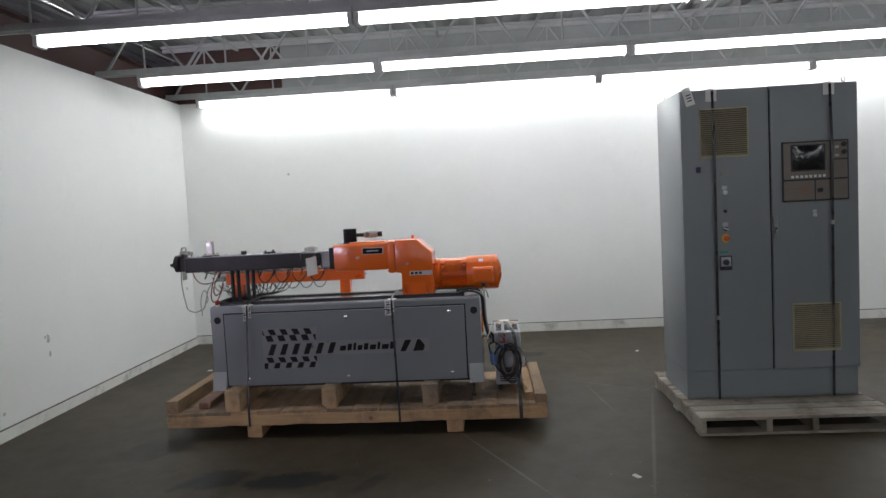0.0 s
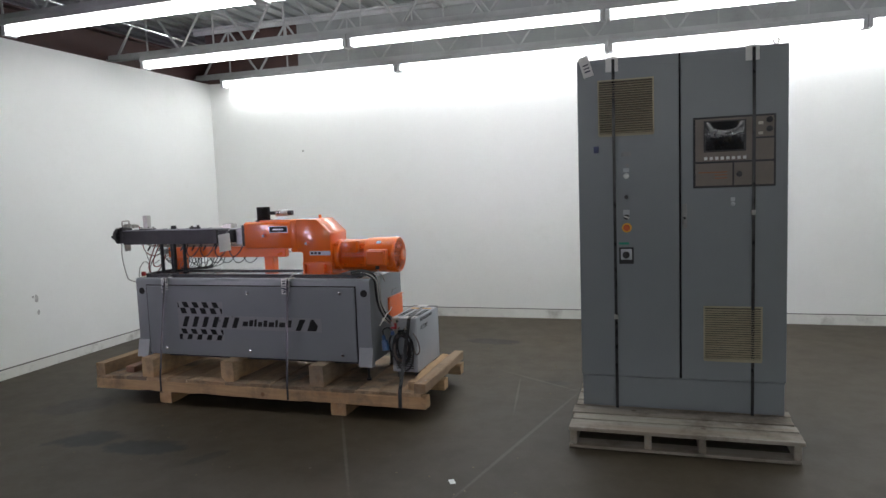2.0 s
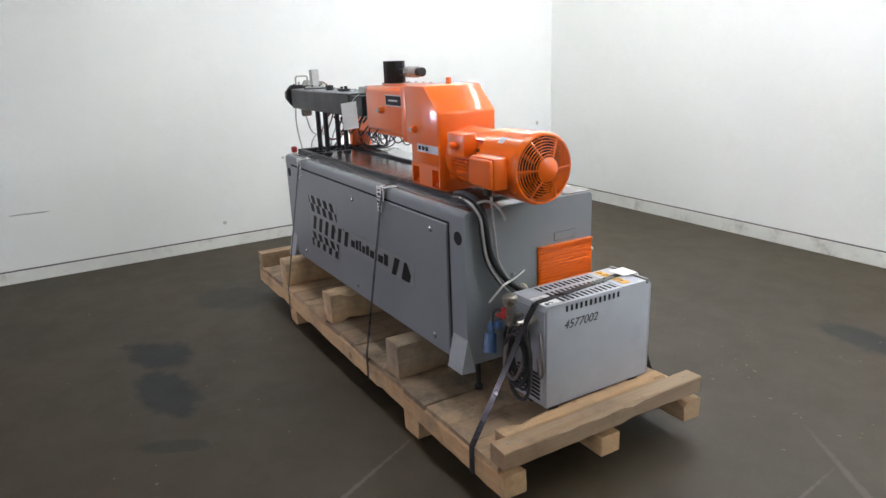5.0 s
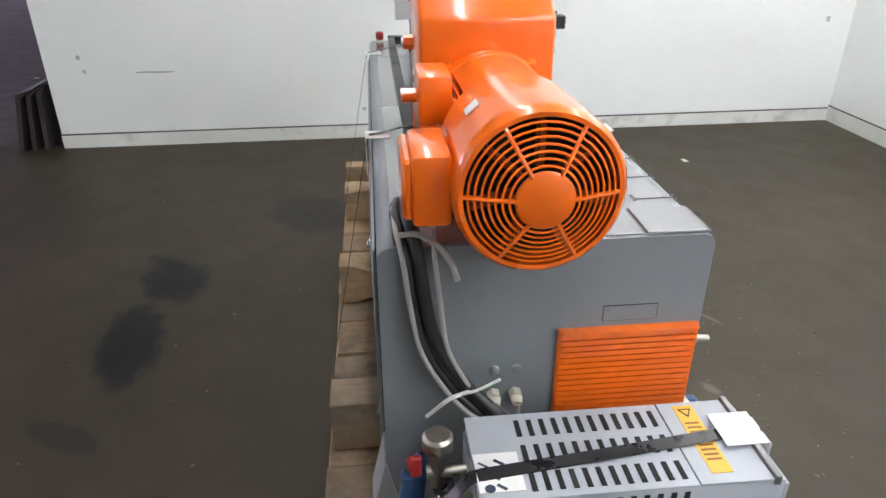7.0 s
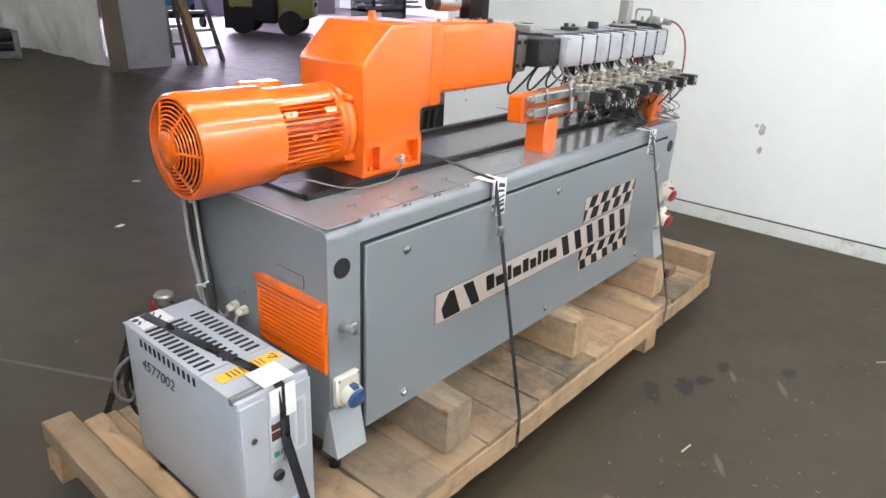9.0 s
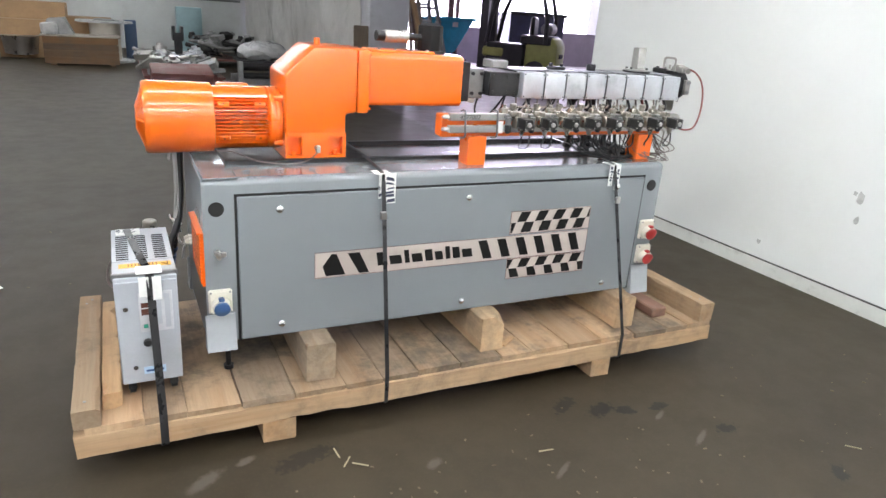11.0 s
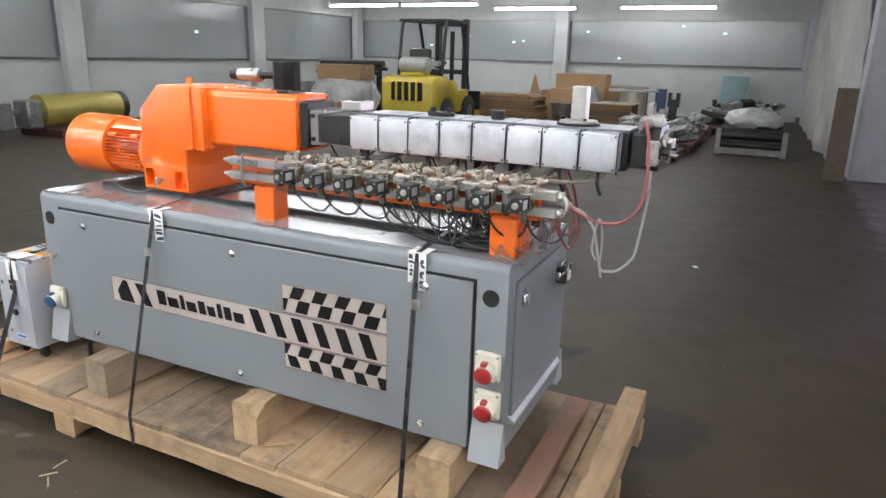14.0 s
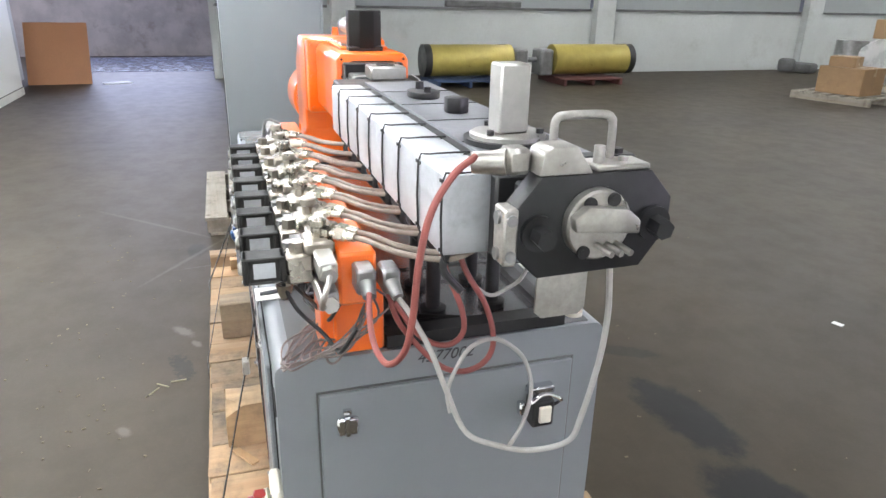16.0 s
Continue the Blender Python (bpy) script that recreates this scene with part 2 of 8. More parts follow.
def floor_material(name="concrete_floor", dark=(0.0335, 0.0242, 0.0128), light=(0.0505, 0.0375, 0.0208), stains=True):
    m, t, p = node_mat(name)
    co = t.nodes.new("ShaderNodeTexCoord").outputs["Object"]
    big, mid, fine = noise_of(t, 0.7, 5, 0.55), noise_of(t, 4.5, 8, 0.7), noise_of(t, 70, 4, 0.65)
    c = mix_col(t, ramp(t, big.outputs["Fac"], 0.30, 0.70, 0, 1), dark, light)
    c = mix_col(t, ramp(t, mid.outputs["Fac"], 0.42, 0.72, 0, 0.32), c, [x * 0.66 for x in dark])
    c = mix_col(t, ramp(t, fine.outputs["Fac"], 0.5, 0.78, 0, 0.3), c, [x * 1.4 for x in light])
    wear = noise_of(t, 9.0, 8, 0.8)
    c = mix_col(t, ramp(t, wear.outputs["Fac"], 0.56, 0.74, 0, 0.30), c, [x * 1.8 for x in light])
    # side hall's lilac-grey slab, daylight sheen painted into its colour; edge blended by noise
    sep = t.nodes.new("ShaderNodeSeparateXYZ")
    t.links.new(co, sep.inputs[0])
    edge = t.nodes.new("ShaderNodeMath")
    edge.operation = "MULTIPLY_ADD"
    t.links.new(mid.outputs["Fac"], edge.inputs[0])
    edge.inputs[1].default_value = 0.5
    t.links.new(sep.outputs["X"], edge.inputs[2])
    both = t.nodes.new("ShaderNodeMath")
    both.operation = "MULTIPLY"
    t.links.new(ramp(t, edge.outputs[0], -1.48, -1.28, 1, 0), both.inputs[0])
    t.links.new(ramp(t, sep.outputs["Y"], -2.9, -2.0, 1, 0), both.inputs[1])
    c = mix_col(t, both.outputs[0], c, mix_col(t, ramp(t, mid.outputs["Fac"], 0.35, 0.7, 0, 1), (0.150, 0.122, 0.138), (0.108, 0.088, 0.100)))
    if stains:
        # old oil stains, then pale scratches and chalky drag marks
        for cx, cy, a, b, turn, amount in STAINS:
            c = mix_col(t, mul(t, spot_mask(t, co, cx, cy, a * 0.92, b * 0.95, turn, 0.5, 1.5 if b < 0.05 else 0.6), amount), c, (0.004, 0.0036, 0.0036))
        for x0, y0, x1, y1, wid, amount in MARKS:
            ln = math.hypot(x1 - x0, y1 - y0)
            f = spot_mask(t, co, (x0 + x1) / 2, (y0 + y1) / 2, ln / 2, wid, math.degrees(math.atan2(y1 - y0, x1 - x0)), 0.9, 0.8)
            c = mix_col(t, mul(t, f, amount), c, (0.24, 0.22, 0.19))
    speck = t.nodes.new("ShaderNodeTexVoronoi")
    speck.inputs["Scale"].default_value = 2.1
    t.links.new(co, speck.inputs["Vector"])
    c = mix_col(t, ramp(t, speck.outputs["Distance"], 0.010, 0.022, 0.35, 0), c, (0.3, 0.28, 0.25))
    t.links.new(c, p.inputs["Base Color"])
    t.links.new(ramp(t, mid.outputs["Fac"], 0.3, 0.7, 0.53, 0.60), p.inputs["Roughness"])
    p.inputs["Specular IOR Level"].default_value = 0.42
    b = add(t, "ShaderNodeBump", Strength=0.05, Distance=0.004)
    t.links.new(fine.outputs["Fac"], b.inputs["Height"])
    t.links.new(b.outputs["Normal"], p.inputs["Normal"])
    return m


def mul(t, a, k):
    n = t.nodes.new("ShaderNodeMath")
    n.operation = "MULTIPLY"
    t.links.new(a, n.inputs[0])
    n.inputs[1].default_value = k
    return n.outputs[0]


STAINS = [
    (0.84, -0.95, 0.29, 0.12, 8, 1.0),
    (0.36, -0.90, 0.22, 0.14, 25, 1.0),
    (0.16, -1.02, 0.07, 0.03, 60, 0.7),
    (1.35, -1.0, 0.16, 0.05, 60, 0.5),
    (0.52, 1.03, 0.07, 0.035, 20, 0.9),
    (0.42, 1.07, 0.05, 0.03, -20, 0.9),
    (0.26, 1.09, 0.05, 0.025, 10, 0.8),
    (0.65, 0.95, 0.08, 0.03, 30, 0.7),
    (0.10, 1.32, 0.05, 0.03, 0, 0.8),
    (-0.09, 1.69, 0.05, 0.03, 40, 0.8),
    (1.75, 0.93, 0.12, 0.04, 15, 0.6),
    (2.38, 2.23, 0.30, 0.12, -5, 0.9),
    (-0.3, -0.35, 0.28, 0.2, 40, 0.6),
    (3.2, 0.9, 0.12, 0.06, 0, 0.5),
]
MARKS = [
    (1.86, -0.19, 2.36, -1.15, 0.010, 0.28),
    (3.37, 0.59, 2.95, -1.22, 0.012, 0.2),
    (2.75, 1.15, 3.35, 0.75, 0.014, 0.15),
    (3.35, 0.75, 4.2, 1.6, 0.014, 0.12),
    (2.9, 0.95, 3.0, 0.2, 0.008, 0.2),
    (2.04, 0.90, 2.15, 0.98, 0.025, 0.3),
    (1.92, 0.86, 1.98, 0.89, 0.015, 0.3),
    (0.20, 1.30, 0.30, 1.36, 0.012, 0.3),
    (0.27, 1.13, 0.34, 1.17, 0.010, 0.3),
    (0.86, 1.28, 0.95, 1.34, 0.010, 0.3),
    (1.30, 1.10, 1.36, 1.13, 0.02, 0.3),
]

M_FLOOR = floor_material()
M_WALL = mat("white_wall_paint", (0.85, 0.86, 0.84), 0.55, var=0.02, scale=0.8, fine=30, bump=0.04, dirt=(0.70, 0.70, 0.67), dirt_amount=0.16)
M_SKIRT = mat("scuffed_white_skirting", (0.74, 0.74, 0.70), 0.6, var=0.05, scale=6, dirt=(0.22, 0.20, 0.17), dirt_amount=0.6)
M_HALLWALL = mat("old_white_block_wall", (0.50, 0.52, 0.51), 0.7, var=0.06, scale=1.0, fine=18, bump=0.12, dirt=(0.36, 0.36, 0.34), dirt_amount=0.5)
M_GLASSY = mat("painted_over_window_panes", (0.34, 0.36, 0.36), 0.14, var=0.05, scale=0.8, bump=0, spread=0.04, dirt=(0.30, 0.32, 0.32), dirt_amount=0.3)
M_SILL = mat("dark_grimy_sill", (0.13, 0.13, 0.13), 0.7, var=0.3, scale=3)
M_CONC = mat("dirty_white_tarpaulin", (0.50, 0.485, 0.465), 0.6, var=0.12, scale=1.2, fine=20, bump=0.2, dirt=(0.20, 0.18, 0.155), dirt_amount=0.5, stretch=(1, 1, 0.4))
M_PILLAR = mat("pale_pillar_paint", (0.56, 0.56, 0.60), 0.55, var=0.06, scale=1.5, dirt=(0.35, 0.33, 0.33))
M_DECK = mat("grey_roof_deck", (0.36, 0.37, 0.37), 0.6, var=0.1, scale=1.5, dirt=(0.2, 0.2, 0.2))
M_JOIST = mat("grey_joist_paint", (0.45, 0.46, 0.46), 0.5, var=0.1, scale=3, dirt=(0.2, 0.19, 0.18))
M_RUST = mat("red_oxide_steel", (0.075, 0.035, 0.03), 0.65, var=0.25, scale=2)
M_TUBE = glow("fluorescent_glow", (0.98, 1.0, 1.02), TUBE)
M_FARTUBE = glow("far_fluorescent_glow", (0.98, 1.0, 1.02), FAR_TUBE)
M_DOORGLOW = glow("bright_daylight_door", (0.86, 0.80, 1.0), 9.0)

M_GREY = mat("hammered_grey_enamel", (0.215, 0.232, 0.250), 0.34, var=0.025, scale=2, fine=240, bump=0.015, spread=0.03)
M_GREYTOP = mat("worn_grey_top_sheet", (0.22, 0.225, 0.235), 0.24, metal=0.15, var=0.03, scale=2, fine=160, bump=0.0, coat=0.6, spread=0.04)
M_FOOT = mat("pale_grey_foot_cover", (0.36, 0.38, 0.40), 0.4, var=0.06)
M_ORANGE = mat("glossy_orange_enamel", (0.88, 0.150, 0.006), 0.30, var=0.025, scale=2, fine=90, bump=0.012, coat=0.65, spread=0.03, coat_rough=0.05)
M_ORANGE_IN = mat("shaded_orange_metal", (0.30, 0.05, 0.005), 0.45, var=0.1)
M_BLACK = mat("blackened_steel", (0.022, 0.022, 0.024), 0.42, metal=0.3, var=0.25, scale=7, bump=0.08, dirt=(0.06, 0.055, 0.05))
M_BLACKP = mat("black_plastic", (0.018, 0.018, 0.019), 0.4, var=0.15, bump=0.02)
M_RUBBER = mat("black_rubber", (0.02, 0.02, 0.02), 0.75, var=0.2)
M_ALU = mat("brushed_aluminium_cover", (0.52, 0.54, 0.575), 0.42, metal=0.5, var=0.10, scale=11, fine=130, bump=0.04, dirt=(0.24, 0.25, 0.28), dirt_amount=0.6)
M_STEEL = mat("machined_steel", (0.47, 0.46, 0.44), 0.34, metal=0.9, var=0.12, scale=8, bump=0.04, dirt=(0.3, 0.28, 0.25))
M_DULL = mat("dull_oiled_steel", (0.30, 0.30, 0.30), 0.4, metal=0.75, var=0.2, scale=7, dirt=(0.12, 0.11, 0.1), dirt_amount=0.5)
M_POLISH = mat("dull_bright_steel_sheet", (0.44, 0.44, 0.46), 0.20, metal=0.85, var=0.10, scale=4, bump=0.02, spread=0.06, dirt=(0.16, 0.155, 0.15), dirt_amount=0.4)
M_CHROME = mat("chrome_fastener", (0.75, 0.76, 0.78), 0.16, metal=1.0, var=0.05, bump=0)
M_BRASS = mat("nickel_brass_fitting", (0.40, 0.37, 0.32), 0.30, metal=0.9, var=0.15, scale=20, bump=0.03)
M_COIL = mat("dusty_black_plastic", (0.022, 0.021, 0.020), 0.55, var=0.3, scale=25, bump=0.03)
M_NICKEL = mat("bright_nickel_nut", (0.63, 0.59, 0.50), 0.25, metal=0.9, var=0.1, scale=30, bump=0.02)
M_DIE = mat("worn_die_steel", (0.40, 0.385, 0.36), 0.36, metal=0.8, var=0.2, scale=14, fine=120, bump=0.06, dirt=(0.2, 0.18, 0.15), dirt_amount=0.4)
M_HOSE = mat("braided_steel_hose", (0.27, 0.225, 0.19), 0.45, metal=0.4, var=0.2, scale=60, fine=400, bump=0.3)
M_REDHOSE = mat("faded_red_hose", (0.25, 0.068, 0.058), 0.55, var=0.15, scale=12)
M_TOPPLATE = mat("machined_grey_plate", (0.23, 0.235, 0.26), 0.38, metal=0.35, var=0.15, scale=9, bump=0.03, dirt=(0.12, 0.12, 0.13), dirt_amount=0.5)
M_WIRE = mat("pale_grey_cable", (0.38, 0.365, 0.35), 0.5, var=0.1)
M_PINK = mat("grey_brown_cable", (0.17, 0.135, 0.125), 0.55, var=0.12)
# one foil in two tones: bright and dark reflections put into the colour
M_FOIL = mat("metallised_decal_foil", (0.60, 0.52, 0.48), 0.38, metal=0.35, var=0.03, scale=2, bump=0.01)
M_FOILF = mat("shaded_front_decal_foil", (0.27, 0.275, 0.285), 0.34, metal=0.3, var=0.04, scale=2, bump=0.01)
M_INK = mat("matt_black_print", (0.010, 0.0095, 0.0095), 0.55, var=0.1, bump=0)
M_INK.node_tree.nodes["Principled BSDF"].inputs["Specular IOR Level"].default_value = 0.2
M_MARKER = mat("black_marker_ink", (0.05, 0.05, 0.055), 0.5, bump=0)
M_PAPER = mat("white_label_paper", (0.78, 0.78, 0.76), 0.6, var=0.06)
M_PAPERINK = mat("navy_print", (0.03, 0.035, 0.07), 0.5, bump=0)
M_IVORY = mat("ivory_plastic", (0.66, 0.62, 0.53), 0.45, var=0.05)
M_RED = mat("red_plastic", (0.36, 0.025, 0.025), 0.35, var=0.08)
M_BLUE = mat("blue_plastic", (0.035, 0.09, 0.22), 0.35, var=0.08)
M_YELLOW = mat("yellow_warning_label", (0.80, 0.42, 0.05), 0.5, var=0.06)
M_TCU = mat("light_grey_unit_paint", (0.40, 0.42, 0.46), 0.38, var=0.05, scale=4, fine=200, dirt=(0.28, 0.29, 0.3))
M_STRAP = mat("black_polyester_strap", (0.02, 0.02, 0.022), 0.32, var=0.15, scale=20)
M_WOODY = wood("pine_board_across", (0.49, 0.32, 0.175), "y")
M_WOODD = wood("dirty_pine_deck_board", (0.46, 0.315, 0.19), "y", 0.35, 0.9)
M_WOODX = wood("pine_beam_along", (0.55, 0.36, 0.195), "x", 0.1, 0.6)
M_OLDWOOD = wood("weathered_grey_board", (0.40, 0.37, 0.32), "x", 0.2, 0.7)
M_OLDWOODY = wood("weathered_grey_stringer", (0.36, 0.33, 0.28), "y", 0.2, 0.7)
M_CAB = mat("cabinet_grey_enamel", (0.232, 0.255, 0.270), 0.33, var=0.025, scale=1.4, fine=220, bump=0.015, spread=0.04)
M_VENT = mat("beige_vent_plastic", (0.42, 0.37, 0.26), 0.55, var=0.1)
M_PANEL = mat("brown_grey_operator_panel", (0.20, 0.165, 0.14), 0.4, var=0.08)
M_SCREEN = mat("dark_glass_screen", (0.012, 0.013, 0.016), 0.08, var=0.05, bump=0)
M_GREENL = mat("green_label", (0.03, 0.30, 0.20), 0.5)
M_DARK = mat("dark_void", (0.012, 0.012, 0.012), 0.8)

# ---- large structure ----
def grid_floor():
    return single("floor", G_box((-16, -20, -0.2), (22, 6.5, 0.0)), M_FLOOR, "dark brown-grey worn concrete floor with oil stains, lilac-grey with painted daylight in the side hall", "floor", kind="structure")


grid_floor()

# White partition beside the machine: runs from its free end to the corner, a shade askew.
W0, W1, WTOP = Vector((-1.585, -2.10, 0)), Vector((-1.70, 3.52, 0)), 3.06
wd = (W1 - W0).normalized()
wn = Vector((wd.y, -wd.x, 0))


def wall_slab(p, q, n, thick, z0, z1):
    """n points from the seen face into the room."""
    a, b = p - n * thick, q - n * thick
    return G_prism([(p.x, p.y), (q.x, q.y), (b.x, b.y), (a.x, a.y)], "z", z0, z1)


single("wall_west", wall_slab(W0, W1, wn, 0.14, 0, WTOP), M_WALL, "white painted plasterboard partition wall with a free end", "wall", kind="structure")
single("baseboard_west", wall_slab(W0, W1 - wd * 0.02, wn, -0.014, 0, 0.088), M_SKIRT, "scuffed white baseboard along the partition wall", "baseboard", kind="structure")
NY = 3.49
single("wall_north", G_box((-1.86, NY, 0), (10.6, NY + 0.15, 3.06)), M_WALL, "long white painted wall behind the machine", "wall", kind="structure")
single("baseboard_north", G_box((-1.70, NY - 0.014, 0), (10.6, NY, 0.105)), M_SKIRT, "scuffed white baseboard with dark smears", "baseboard", kind="structure")
# shadow line in the gap above the baseboard, laid on as a dark strip
M_JOINT = mat("baseboard_shadow_line", (0.08, 0.075, 0.07), 0.8, var=0.3, scale=8)
single("baseboard_joint_west", wall_slab(W0, W1 - wd * 0.02, wn, -0.010, 0.088, 0.096), M_JOINT, "dark joint over the baseboard, its gap shadow painted as a strip", "joint", kind="structure")
single("baseboard_joint_north", G_box((-1.70, NY - 0.010, 0.105), (10.6, NY, 0.112)), M_JOINT, "dark joint over the baseboard, its gap shadow painted as a strip", "joint", kind="structure")
# small scuffs and screw marks on the walls
M_SCUFF = mat("grey_wall_scuff", (0.50, 0.50, 0.48), 0.7, var=0.2, scale=30)


def wall_mark(name, y, z, w, h, label):
    p = W0 + wd * ((y - W0.y) / wd.y)
    c = p + wn * 0.0025 + Vector((0, 0, z))
    pts = []
    rnd = random.Random(int(y * 100) + 7)
    for k in range(10):
        a = 2 * math.pi * k / 10
        s = rnd.uniform(0.6, 1.1)
        pts.append(c + wd * (math.cos(a) * w / 2 * s) + Vector((0, 0, math.sin(a) * h / 2 * s)))
    g = ([v - wn * 0.002 for v in pts] + pts, [list(range(10))[::-1], list(range(10, 20))] + [[k, (k + 1) % 10, 10 + (k + 1) % 10, 10 + k] for k in range(10)])
    single(name, g, M_SCUFF, label, "wall mark", kind="structure")


wall_mark("trim_scuff", 0.535, 0.672, 0.05, 0.08, "grey scuff patch on the white wall")
wall_mark("trim_scuff", 0.545, 0.535, 0.035, 0.06, "grey scuff patch on the white wall")
wall_mark("trim_scuff", -1.43, 0.495, 0.32, 0.014, "long grey scrape on the white wall")
wall_mark("trim_scuff", -1.88, 0.60, 0.035, 0.04, "grey scuff patch on the white wall")
wall_mark("trim_scuff", -1.86, 0.51, 0.03, 0.03, "grey scuff patch on the white wall")
wall_mark("trim_scuff", -0.057, 0.205, 0.03, 0.04, "grey scuff patch on the white wall")
wall_mark("trim_scuff", 0.50, 0.690, 0.03, 0.03, "grey scuff patch on the white wall")
wall_mark("trim_scuff", 3.3, 0.75, 0.04, 0.05, "grey scuff patch on the white wall")
single("trim_scuff", G_box((-0.37, NY - 0.003, 2.10), (-0.345, NY - 0.0005, 2.125)), M_SCUFF, "tiny dark nail mark on the white wall", "wall mark", kind="structure")


# Hall walls with sills and painted-over windows.
def hall_wall(name, axis, at, lo, hi, columns, sill, top, label):
    """A wall across x or y at a place, its bays between columns holding recessed windows over a dark sill."""
    def b(u0, u1, d0, d1, z0, z1, bev=0.0):
        if axis == "x":
            return G_box((at + d0, u0, z0), (at + d1, u1, z1), bev)
        return G_box((u0, at + d0, z0), (u1, at + d1, z1), bev)
    out = 1 if axis == "x" else -1  # outwards from the hall
    wall = single(name, [b(lo, hi, *sorted((out * 0.02, out * 0.25)), 0, sill), b(lo, hi, *sorted((out * 0.02, out * 0.25)), top, 4.2)], M_HALLWALL, label, "wall", kind="structure")
    edges = [lo] + [c for pair in columns for c in pair] + [hi]
    for k in range(0, len(edges), 2):
        u0, u1 = edges[k], edges[k + 1]
        if u1 - u0 < 0.3:
            continue
        part("window_sill", b(u0 + 0.05, u1 - 0.05, *sorted((-out * 0.03, out * 0.07)), sill - 0.045, sill), M_SILL, wall)
        n = max(1, round((u1 - u0) / 7.0))
        w = (u1 - u0) / n
        for j in range(n):
            part("window_pane", b(u0 + j * w + 0.03, u0 + (j + 1) * w - 0.03, *sorted((out * 0.08, out * 0.11)), sill, top), M_GLASSY, wall)
            if j:
                part("mullion", b(u0 + j * w - 0.03, u0 + j * w + 0.03, *sorted((out * 0.05, out * 0.12)), sill, top), M_HALLWALL, wall)
    for c0, c1 in columns:
        part("column", b(c0, c1, *sorted((-out * 0.18, out * 0.02)), 0, 4.2, 0.02), M_HALLWALL, wall)
    part("window_head", b(lo, hi, *sorted((0.0, out * 0.1)), top, top + 0.05), M_HALLWALL, wall)
    return wall


EX, SY = 12.2, -17.9
east_wall = hall_wall("wall_east", "x", EX, SY, 0.75, [(-17.7, -17.3), (-12.75, -12.3), (-7.28, -6.83), (-1.8, -1.35)], 1.29, 2.62, "white hall wall with columns and painted-over windows")
south = hall_wall("wall_south", "y", SY, -1.2, EX, [(5.05, 5.45)], 1.40, 2.55, "white hall wall with a column and painted-over windows")
# bright teal glints on the painted panes, made as small glowing flecks
M_GLINT = glow("teal_pane_glint", (0.55, 1.0, 0.86), 2.2)
for k, (u, z) in enumerate(((3.56, 1.52), (6.49, 1.96), (4.52, 2.24), (0.81, 2.22), (1.89, 2.41), (6.80, 1.92), (8.3, 2.1), (9.6, 1.8))):
    part("paint_chip", G_prism([(u - 0.05, z), (u - 0.01, z + 0.035), (u + 0.05, z + 0.02), (u + 0.03, z - 0.02)], "y", SY - 0.082, SY - 0.078), M_GLINT, south)
for u, z in ((-10.53, 1.90), (-4.2, 2.2)):
    part("paint_chip", G_prism([(u - 0.06, z), (u - 0.01, z + 0.03), (u + 0.06, z + 0.02), (u + 0.03, z - 0.02)], "x", EX + 0.078, EX + 0.082), M_GLINT, east_wall)

# opening in the east wall, and the dim space behind it
single("door_1", [G_box((EX - 0.03, 0.66, 0), (EX + 0.28, 0.78, 2.9), 0.01), G_box((EX - 0.03, 3.9, 0), (EX + 0.28, 4.05, 2.9), 0.01), G_box((EX - 0.03, 0.66, 2.9), (EX + 0.28, 4.05, 4.2))], M_HALLWALL, "worn white frame of a wide open doorway", "doorway", kind="structure")
single("wall_far_room", [G_box((17.0, -3, 0), (17.2, 7, 4.2)), G_box((EX + 0.25, -1.5, 0), (17.0, -1.3, 4.2)), G_box((EX, 6.3, 0), (17.2, 6.5, 4.2))], mat("rough_grey_block_wall", (0.46, 0.42, 0.40), 0.8, var=0.18, scale=2, bump=0.25, dirt=(0.22, 0.18, 0.15), dirt_amount=0.6), "rough grey-brown wall of the next room", "wall", kind="structure")
single("wall_east_return", G_box((EX, 4.05, 0), (EX + 0.25, 6.5, 4.2)), M_HALLWALL, "white hall wall beyond the doorway", "wall", kind="structure")
single("wall_north_end", [G_box((-16, 6.3, 0), (EX, 6.5, 4.2))], M_HALLWALL, "plain outer wall of the hall", "wall", kind="structure")
single("wall_west_end", [G_box((-16.2, -20, 0), (-16, 6.5, 4.2)), G_box((-16, -20.2, 0), (-1.2, -20, 4.2))], M_HALLWALL, "plain outer wall of the side hall", "wall", kind="structure")

# grey sheeting and pillar between hall and side hall
def tarpaulin(x, y0, y1, top, seed=0.0):
    """A hung sheet with shallow folds and slanting creases, two skins thick."""
    ny, nz = 120, 40
    vs, fs = [], []
    for skin in (0.0, -0.012):
        for j in range(nz + 1):
            z = top * j / nz
            for i in range(ny + 1):
                y = y0 + (y1 - y0) * i / ny
                fold = 0.030 * math.sin(y * 5.3 + seed + 0.5 * math.sin(z * 1.7)) + 0.016 * math.sin(y * 11.0 + z * 2.2)
                crease = 0.11 * (noise.noise(Vector((y * 1.5 + z * 1.1, z * 0.5, 3.0))) + 0.6 * noise.noise(Vector((y * 4.0 + z * 3.2, z * 1.3, 8.0))))
                vs.append(Vector((x + skin + fold + crease - 0.25 * (y - y0) / (y1 - y0), y, z)))
    row = ny + 1
    off = row * (nz + 1)
    for j in range(nz):
        for i in range(ny):
            a = j * row + i
            fs += [[a, a + 1, a + row + 1, a + row], [off + a + row, off + a + row + 1, off + a + 1, off + a]]
    for j in range(nz):
        for i in (0, ny):
            a = j * row + i
            fs.append([a, a + row, off + a + row, off + a])
    return vs, fs


